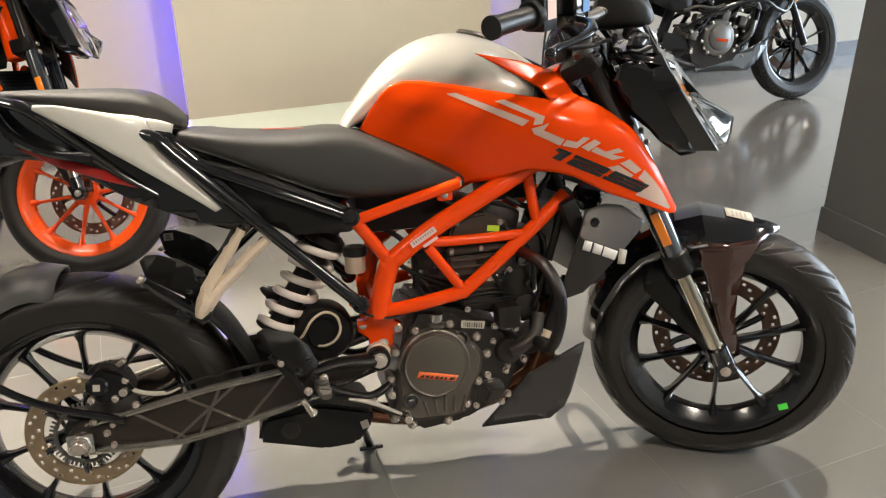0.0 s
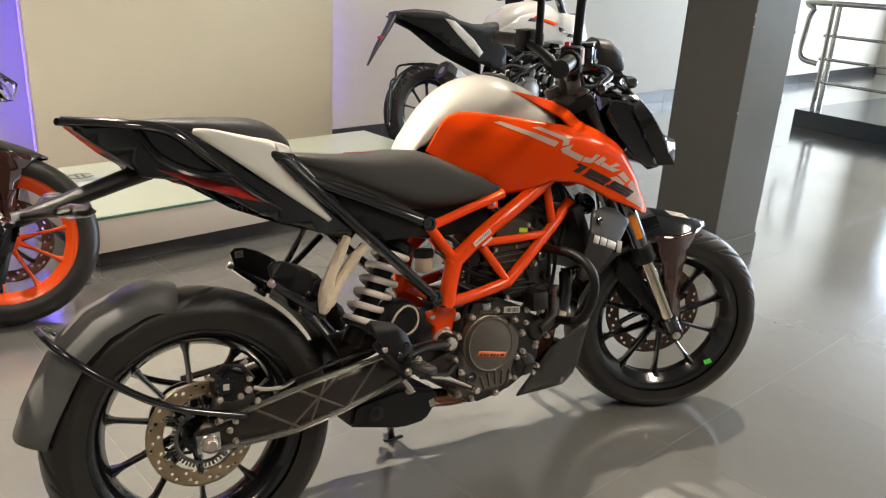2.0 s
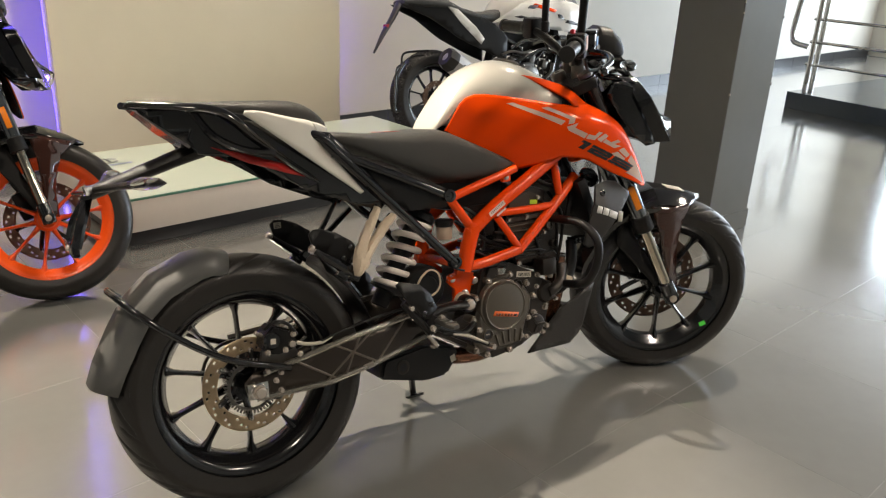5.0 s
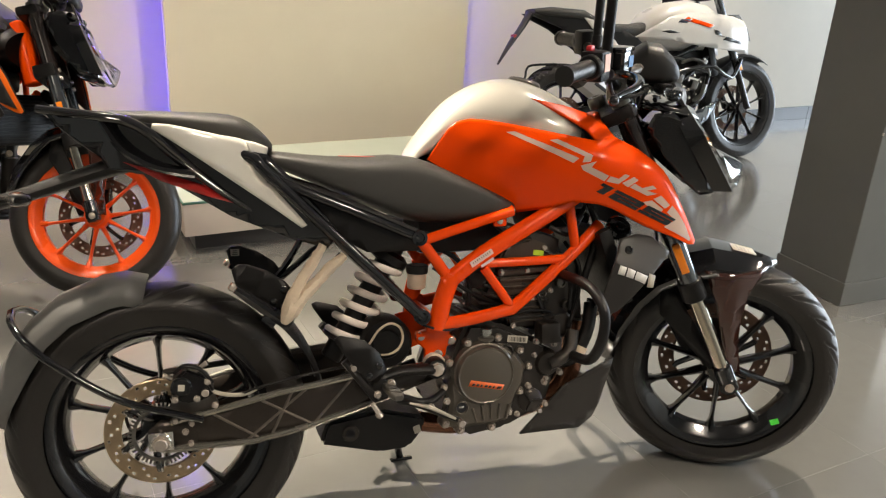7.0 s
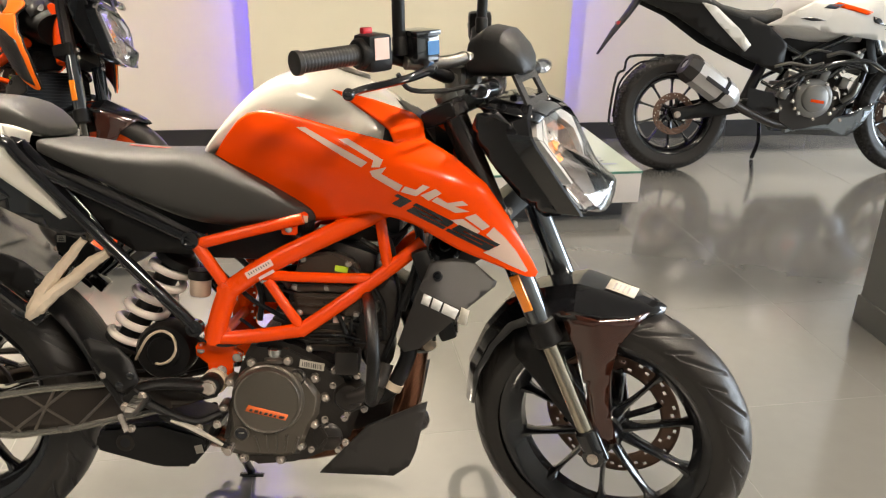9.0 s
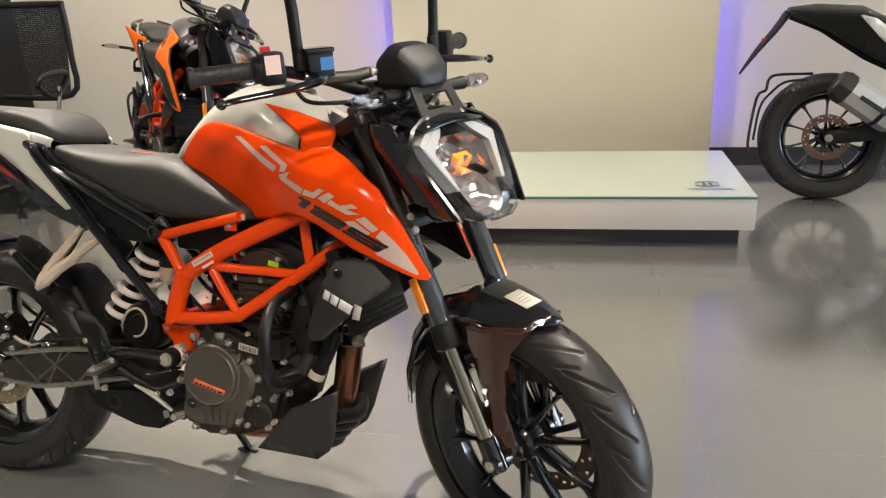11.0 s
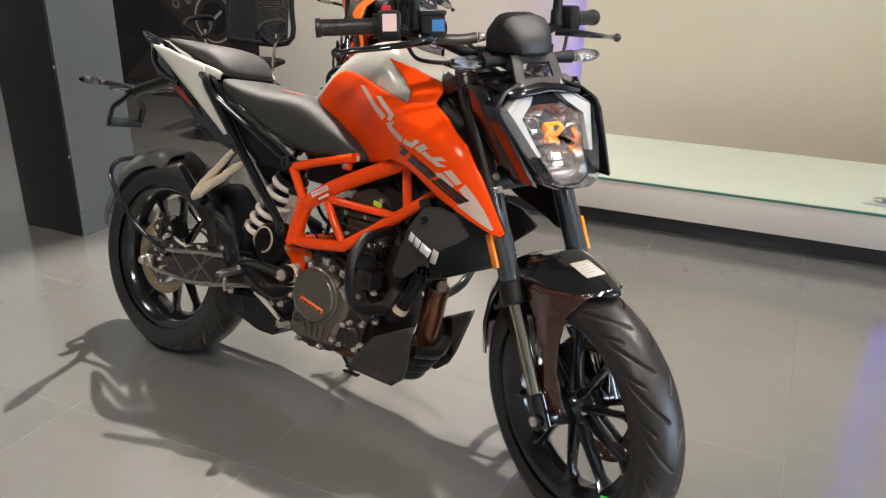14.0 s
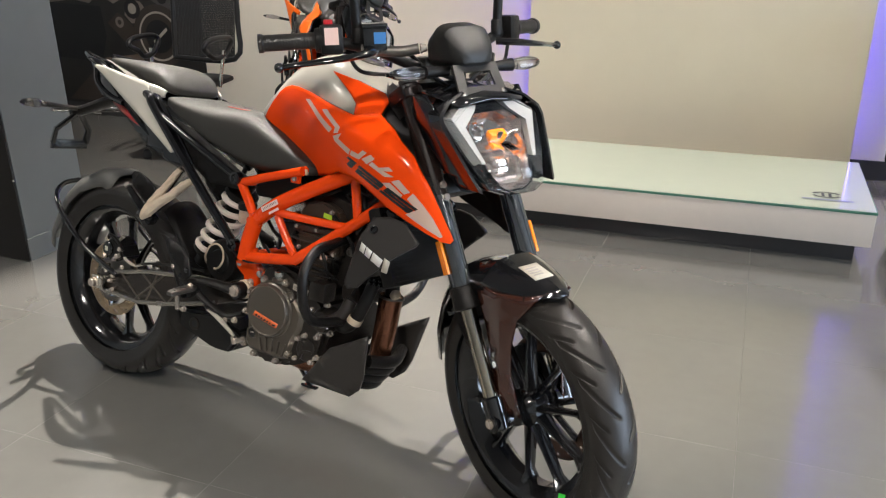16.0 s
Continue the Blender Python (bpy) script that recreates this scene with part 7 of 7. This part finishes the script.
    box(bm, (1.03, 0, 0.66), (0.05, 0.28, 0.22), 0.01, Matrix.Rotation(radians(-15), 3, "Y"))
    P("radiator", bm, M_PLASTIC, "black radiator")
    P("airbox", box(bmesh.new(), (0.79, 0, 0.655), (0.44, 0.17, 0.17), 0.03), M_PLASTIC, "black airbox")
    for c in ((0.64, 0.36), (0.65, 0.47), (0.85, 0.47), (0.86, 0.36), (0.75, 0.305), (0.56, 0.36), (0.90, 0.30)):
        P("cover_bolt", hexbolt(bmesh.new(), (c[0], -0.14, c[1]), (0, -1, 0), 0.008, 0.012), M_BOLT)
    P("link_pipe", tube(bmesh.new(), [(0.92, 0.02, 0.56), (0.99, 0.0, 0.42), (0.90, -0.02, 0.27), (0.62, -0.08, 0.26), (0.40, -0.13, 0.33), (0.27, -0.155, 0.40)], 0.022, 12, 5), M_ENGINE, "dark exhaust pipe")
    a, b = Vector((0.275, -0.165, 0.405)), Vector((0.0, -0.185, 0.585))
    bm = bmesh.new()
    ax = (b - a)
    L = ax.length
    lathe(bm, [(0.03, -0.03), (0.060, 0.0), (0.076, 0.03), (0.076, L - 0.05), (0.068, L - 0.01), (0.03, L)], a, ax, 8)
    si = P("silencer", bm, mat("brushed_silencer", (0.50, 0.49, 0.48), 0.42, metal=0.4, vary=0.1, stain=0.1), "brushed silver silencer")
    P("end_cap", lathe(bmesh.new(), [(0.077, L - 0.065), (0.078, L - 0.03), (0.064, L + 0.004), (0.030, L + 0.006), (0.028, L - 0.02)], a, ax, 8), M_GREYPL, "black silencer end cap", None, si)
    P("silencer_strap", lathe(bmesh.new(), [(0.0765, 0.075), (0.080, 0.077), (0.080, 0.095), (0.0765, 0.097)], a, ax, 8), M_PLASTIC, "black strap", None, si)
    for pts, r in (([(0.60, -0.13, 0.58), (0.72, -0.15, 0.55), (0.86, -0.15, 0.60), (0.98, -0.15, 0.58)], 0.012), ([(0.88, -0.12, 0.36), (0.96, -0.13, 0.42), (1.0, -0.13, 0.52), (1.02, -0.12, 0.60)], 0.016), ([(0.45, -0.12, 0.50), (0.55, -0.14, 0.46), (0.64, -0.14, 0.50)], 0.010)):
        P("hose", tube(bmesh.new(), pts, r, 10, 5), M_BLACK)
    P("heat_shield", box(bmesh.new(), a.lerp(b, 0.42) + Vector((0, -0.079, 0.0)), (0.15, 0.004, 0.022), 0.002, Matrix.Rotation(radians(33), 3, "Y")), M_INK, "black slotted strip", None, si)
    # small castings, hoses and bolts round the engine
    for c, size in (((0.61, -0.12, 0.53), (0.06, 0.05, 0.05)), ((0.69, -0.13, 0.56), (0.07, 0.04, 0.04)), ((0.79, -0.115, 0.53), (0.05, 0.04, 0.08)), ((0.90, -0.12, 0.50), (0.05, 0.05, 0.06)), ((0.95, -0.13, 0.62), (0.05, 0.04, 0.09)), ((0.57, -0.13, 0.44), (0.05, 0.04, 0.06))):
        P("engine_lug", box(bmesh.new(), c, size, 0.010, Matrix.Rotation(radians(20), 3, "Y")), M_ALLOY)
    for pts, r in (([(0.50, -0.15, 0.58), (0.58, -0.16, 0.60), (0.68, -0.16, 0.585), (0.76, -0.15, 0.60)], 0.009), ([(0.78, -0.15, 0.64), (0.86, -0.16, 0.66), (0.96, -0.15, 0.63), (1.02, -0.13, 0.56)], 0.011), ([(0.64, -0.14, 0.63), (0.70, -0.15, 0.67), (0.80, -0.15, 0.66)], 0.007), ([(0.90, -0.14, 0.40), (0.95, -0.15, 0.44), (0.98, -0.14, 0.50)], 0.014)):
        P("hose", tube(bmesh.new(), pts, r, 8, 5), M_ALLOY)
    for c in ((0.66, 0.335), (0.835, 0.335), (0.85, 0.42), (0.80, 0.49), (0.69, 0.50), (0.62, 0.40), (0.59, 0.53), (0.70, 0.57), (0.78, 0.57), (0.88, 0.56), (0.93, 0.52), (0.95, 0.66), (0.55, 0.46)):
        P("engine_bolt", hexbolt(bmesh.new(), (c[0], -0.150, c[1]), (0, -1, 0), 0.009, 0.012), M_STEEL)
    P("rear_shock", rod(bmesh.new(), (0.40, -0.04, 0.40), (0.50, -0.04, 0.64), 0.03), M_PLASTIC, "black rear shock")
    P("rear_guard_plate", plate(bmesh.new(), [(0.38, 0.47), (0.52, 0.44), (0.56, 0.35), (0.47, 0.31), (0.38, 0.36)], lambda x, z: 0.125, -1, 0.05), M_PLASTIC, "black heel guard")
    for c in ((0.70, 0.62), (0.78, 0.60), (0.86, 0.53), (0.80, 0.50), (0.92, 0.44), (0.60, 0.44)):
        P("case_bolt", hexbolt(bmesh.new(), (c[0], -0.118, c[1]), (0, -1, 0), 0.008, 0.016), M_STEEL)
    # tail bracket with lamp, guard hoop at the rear wheel
    P("plate_bracket", tube(bmesh.new(), [(-0.22, 0, 0.93), (-0.28, 0, 0.84), (-0.35, 0, 0.75), (-0.43, 0, 0.63)], [0.035, 0.03, 0.025, 0.010], 10, 3, 0.6), M_GREYPL, "long grey-black number plate bracket")
    P("tail_lamp", box(bmesh.new(), (-0.325, -0.0, 0.795), (0.022, 0.05, 0.022), 0.006), M_RED, "red tail reflector")
    P("guard_hoop", tube(bmesh.new(), [(-0.10, -0.13, 0.63), (-0.26, -0.13, 0.625), (-0.30, -0.13, 0.60), (-0.31, -0.13, 0.55), (-0.35, -0.13, 0.51), (-0.375, -0.13, 0.28), (-0.34, -0.13, 0.26)], 0.007, 8, 4), M_BLACK, "black wire guard hoop")
    P("guard_hoop", tube(bmesh.new(), [(-0.12, -0.11, 0.60), (-0.22, -0.11, 0.59), (-0.29, -0.11, 0.53), (-0.33, -0.11, 0.46), (-0.35, -0.11, 0.30)], 0.006, 8, 4), M_BLACK)
    P("axle_nut", hexbolt(bmesh.new(), (0, -0.125, 0.318), (0, -1, 0), 0.016, 0.02), M_BOLT)
    P("side_stand", tube(bmesh.new(), [(0.56, 0.10, 0.27), (0.60, 0.17, 0.15), (0.60, 0.235, 0.045)], 0.012, 10, 3), M_BLACK, "black side stand")
    # fork, mudguard, screen
    for sd in sides:
        P("fork_tube", rod(bmesh.new(), (1.225, sd * 0.10, 0.66), (1.06, sd * 0.10, 1.04), 0.026, 18), M_FORK, "dark fork tube", ST)
        P("fork_slider", rod(bmesh.new(), (1.365, sd * 0.10, 0.335), (1.22, sd * 0.10, 0.67), 0.021, 18), M_BLACK, "", ST)
        P("fork_reflector", box(bmesh.new(), (1.255, sd * 0.128, 0.615), (0.02, 0.006, 0.06), 0.002, Matrix.Rotation(radians(-24), 3, "Y")), M_AMBER, "amber reflector", ST)
        P("handguard", box(bmesh.new(), (1.10, sd * 0.37, 1.09), (0.03, 0.15, 0.07), 0.012, Matrix.Rotation(radians(sd * 20), 3, "Z")), M_PLASTIC, "black hand guard", ST)
        P("grip", rod(bmesh.new(), (0.97, sd * 0.42, 1.10), (1.02, sd * 0.29, 1.10), 0.017), M_RUBBER, "", ST)
        P("mirror_stalk", tube(bmesh.new(), [(1.05, sd * 0.23, 1.10), (1.06, sd * 0.25, 1.22), (1.05, sd * 0.32, 1.28)], 0.008, 8, 4), M_PLASTIC, "", ST)
        thicken(P("beak_panel", plate(bmesh.new(), [(1.10, 0.93), (1.24, 0.94), (1.36, 0.85), (1.40, 0.78), (1.28, 0.76), (1.14, 0.82)], lambda x, z: interp(x, (1.1, 1.4), (0.15, 0.06)), sd, 0.05), M_BLACK, "black headlight cowl", ST), 0.006)
    P("handlebar", tube(bmesh.new(), [(0.97, -0.42, 1.10), (1.03, -0.25, 1.10), (1.06, -0.08, 1.05), (1.06, 0.08, 1.05), (1.03, 0.25, 1.10), (0.97, 0.42, 1.10)], 0.012, 10, 5), M_PLASTIC, "", ST)
    rings = []
    for i in range(11):
        q = radians(58 + i * 11)
        rings.append([(1.375 + 0.365 * math.cos(q), v * 0.066, 0.335 + 0.365 * math.sin(q) - 0.025 * abs(v) ** 3) for v in (-1, -0.6, 0, 0.6, 1)])
    thicken(P("front_mudguard", loft(bmesh.new(), rings, cap=False, closed=False), M_PLASTIC, "black front mudguard", ST), 0.004)
    P("fork_clamp", box(bmesh.new(), (1.16, 0, 0.80), (0.07, 0.25, 0.05), 0.01, Matrix.Rotation(radians(-24), 3, "Y")), M_PLASTIC, "", ST)
    return root


adventure_bike(Matrix.Translation((2.245, 2.995, 0)) @ Matrix.Rotation(radians(4.3), 4, "Z") @ Matrix.Rotation(radians(-9), 4, "X"))

M_ORANGE_LIGHT = mat("light_orange_paint", (0.93, 0.16, 0.006), 0.34, coat=0.3, spec=0.2, vary=0.04)
M_SILVER = mat("dark_silver_paint", (0.13, 0.13, 0.135), 0.28, metal=0.5, coat=0.5, vary=0.05)
naked_bike(Matrix.Translation((-1.41, 2.35, 0)) @ Matrix.Rotation(radians(-40), 4, "Z") @ Matrix.Rotation(radians(-10), 4, "X"),
           "dark silver and orange naked motorcycle with orange wheels", 37, False, M_ORANGE_LIGHT, M_SILVER, M_ORIM, M_ORANGE_LIGHT)

# ---- the corner with the photo mural and the office chairs ----


def mural():
    """A large dark photo print on the back wall, drawn as plain machine shapes."""
    ob = empty("wall_mural", ROOM @ pose(-5.4, BACK - 0.012, 0), "large dark photo mural of a motorcycle cockpit", "mural")
    W, H0, H1 = 2.2, 0.10, 2.3
    part("print", box(bmesh.new(), (0, 0, (H0 + H1) / 2), (W, 0.012, H1 - H0), 0.001), mat("dark_print_base", (0.020, 0.018, 0.017), 0.35, noise_scale=3, vary=0.5, stain=0.4, stain_scale=1.5), ob, "dark printed sheet")
    g1 = mat("print_warm_grey", (0.20, 0.17, 0.14), 0.4, noise_scale=6, vary=0.3)
    g2 = mat("print_brown", (0.040, 0.029, 0.023), 0.4, noise_scale=6, vary=0.3)
    g3 = mat("print_black", (0.006, 0.006, 0.007), 0.35, vary=0.3)
    g4 = mat("print_pale", (0.42, 0.38, 0.32), 0.4, noise_scale=8, vary=0.2)

    def ring(x, z, r0, r1, m, y):
        bm = bmesh.new()
        n = 36
        a = [[bm.verts.new((x + r * math.cos(2 * math.pi * i / n), y, z + r * math.sin(2 * math.pi * i / n))) for i in range(n)] for r in (r0, r1)]
        for i in range(n):
            bm.faces.new((a[0][i], a[0][(i + 1) % n], a[1][(i + 1) % n], a[1][i]))
        part("printed_shape", bm, m, ob)

    def poly(pts, m, y):
        bm = bmesh.new()
        bm.faces.new([bm.verts.new((x, y, z)) for x, z in pts])
        part("printed_shape", bm, m, ob)

    y = -0.0075
    poly([(-0.30, 0.86), (-0.05, 0.885), (0.10, 0.86), (0.20, 0.93), (0.33, 0.86), (0.42, 0.90), (0.50, 1.02), (0.45, 1.25), (-0.30, 1.25)], g1, y)
    ring(-0.02, 0.98, 0.0, 0.075, g4, y - 0.001)
    ring(-0.02, 0.98, 0.0, 0.035, g2, y - 0.002)
    ring(0.33, 0.97, 0.0, 0.08, g4, y - 0.001)
    ring(0.33, 0.97, 0.0, 0.03, g2, y - 0.002)
    poly([(-0.30, 0.45), (0.14, 0.42), (0.22, 0.62), (0.20, 0.84), (-0.30, 0.86)], g3, y)
    poly([(0.42, 0.78), (0.47, 0.90), (0.58, 0.88), (0.64, 0.80), (0.58, 0.74), (0.48, 0.72)], g1, y)
    ring(0.50, 0.827, 0.040, 0.072, g3, y - 0.001)
    ring(0.50, 0.827, 0.0, 0.036, g4, y - 0.002)
    poly([(0.25, 0.72), (0.36, 0.80), (0.47, 0.72), (0.60, 0.56), (0.50, 0.48)], g2, y)
    ring(0.365, 0.727, 0.018, 0.040, g1, y - 0.001)
    ring(0.715, 0.633, 0.0, 0.23, g2, y - 0.0005)
    ring(0.715, 0.633, 0.165, 0.180, g4, y - 0.001)
    ring(0.715, 0.633, 0.0, 0.12, g3, y - 0.001)
    poly([(0.66, 0.60), (0.79, 0.70), (0.80, 0.68), (0.67, 0.58)], g4, y - 0.002)
    poly([(0.62, 0.92), (0.86, 0.80), (1.05, 0.90), (1.08, 1.25), (0.62, 1.25)], mat("print_grey", (0.07, 0.066, 0.062), 0.4, noise_scale=4, vary=0.4), y)
    ring(0.78, 0.91, 0.0, 0.045, g3, y - 0.001)
    poly([(-0.25, 0.12), (0.35, 0.12), (0.55, 0.42), (0.10, 0.40)], g2, y)
    poly([(0.10, 0.40), (0.18, 0.46), (0.52, 0.50), (0.56, 0.44)], mat("print_tan", (0.13, 0.09, 0.065), 0.4, vary=0.3), y - 0.001)
    return ob


mural()


def office_chair(m, group):
    ch = empty("office_chair", m, "black mesh office chair with loop armrests on casters", "office chair", group)
    bm = bmesh.new()
    loft(bm, [superring(x, w, zt, zb, 3.5, 24) for x, w, zt, zb in ((-0.23, 0.16, 0.475, 0.455), (-0.20, 0.22, 0.49, 0.44), (0.0, 0.245, 0.495, 0.435), (0.20, 0.22, 0.485, 0.43), (0.25, 0.15, 0.465, 0.44))])
    part("seat", bm, M_MESH, ch)
    # back frame and woven mesh
    bm = bmesh.new()
    tube(bm, [(-0.24, -0.22, 0.58), (-0.29, -0.235, 0.80), (-0.31, -0.225, 1.06), (-0.31, -0.19, 1.085), (-0.31, 0.19, 1.085), (-0.31, 0.225, 1.06), (-0.29, 0.235, 0.80), (-0.24, 0.22, 0.58), (-0.24, -0.22, 0.58)], 0.017, 10, 4)
    part("back_frame", bm, M_CHAIR, ch)
    bm = bmesh.new()
    for i in range(46):
        z = 0.59 + i * 0.0106
        xx = -0.245 - 0.07 * math.sin(min((z - 0.58) / 0.45, 1) * 1.4)
        box(bm, (xx, 0, z), (0.003, 0.43, 0.0086))
    for i in range(40):
        yy = -0.21 + i * 0.0108
        tube(bm, [(-0.243, yy, 0.59), (-0.285, yy, 0.80), (-0.308, yy, 1.07)], 0.0041, 4, 2)
    mesh = part("back_mesh", bm, M_MESH, ch, "woven black mesh", None, False)
    mesh["kind"] = "stuff"
    for sd in (-1, 1):
        bm = tube(bmesh.new(), [(0.10, sd * 0.24, 0.66), (0.16, sd * 0.26, 0.70), (0.10, sd * 0.27, 0.735), (-0.08, sd * 0.27, 0.735), (-0.14, sd * 0.265, 0.70), (-0.06, sd * 0.255, 0.63), (0.04, sd * 0.25, 0.62), (0.10, sd * 0.24, 0.66)], 0.016, 10, 4)
        part("armrest", bm, M_CHAIR, ch, "black loop armrest")
        part("arm_post", rod(bmesh.new(), (0.0, sd * 0.24, 0.44), (-0.05, sd * 0.262, 0.66), 0.011), M_CHROME, ch, "chrome arm post")
    part("gas_post", rod(bmesh.new(), (0, 0, 0.10), (0, 0, 0.44), 0.024), M_CHROME, ch)
    for i in range(5):
        a = 2 * math.pi * i / 5 + 0.3
        c, s = math.cos(a), math.sin(a)
        leg = part("base_leg", tube(bmesh.new(), [(0, 0, 0.115), (0.15 * c, 0.15 * s, 0.10), (0.29 * c, 0.29 * s, 0.075)], [0.024, 0.018, 0.013], 8, 3, 0.7), M_CHAIR, ch)
        bm = bmesh.new()
        for k in (-0.014, 0.014):
            rod(bm, (0.29 * c - s * (k - 0.008), 0.29 * s + c * (k - 0.008), 0.027), (0.29 * c - s * (k + 0.008), 0.29 * s + c * (k + 0.008), 0.027), 0.027, 14)
        part("caster", bm, M_CHAIR, leg)
    return ch


office_chair(Matrix.Translation((-1.99, 2.02, 0)) @ Matrix.Rotation(radians(-74), 4, "Z"), "")


# ---- floor tiles, one by one near the walk ----
TILE_S, TILE_O = 0.62, 0.615
proto = bmesh.new()
box(proto, (0, 0, -0.006), (TILE_S - 0.0011, TILE_O - 0.0011, 0.012))
top_edges = [e for e in proto.edges if all(v.co.z > -0.001 for v in e.verts)]
bmesh.ops.bevel(proto, geom=top_edges, offset=0.0006, segments=1, affect="EDGES")
tile_mesh = bpy.data.meshes.new("floor_tile")
proto.to_mesh(tile_mesh)
proto.free()
tile_mesh.materials.append(M_FLOOR)
rest = bmesh.new()
for i in range(-9, 20):
    for j in range(-13, 3):
        s, o = 0.16 + TILE_S * (i + 0.5) - 0.62 * 4, -1.13 + TILE_O * (j + 0.5)
        if s > S1 - 0.3 or o > BACK + 0.2 or o < O0 - 0.1:
            continue
        if -5.0 < s < 5.6:
            ob = new("floor_tile", tile_mesh)
            ob.parent = floor
            ob.matrix_parent_inverse = Matrix.Identity(4)
            ob.matrix_basis = Matrix.Translation((s, o, 0))
        else:
            box(rest, (s, o, -0.006), (TILE_S - 0.0011, TILE_O - 0.0011, 0.012))
far = finish("far_tiles", rest, M_FLOOR, floor, "polished grey tiles far from the walk", False)
far.matrix_parent_inverse = Matrix.Identity(4)
tagged(far, "polished grey tiles far from the walk", "", "", "stuff")
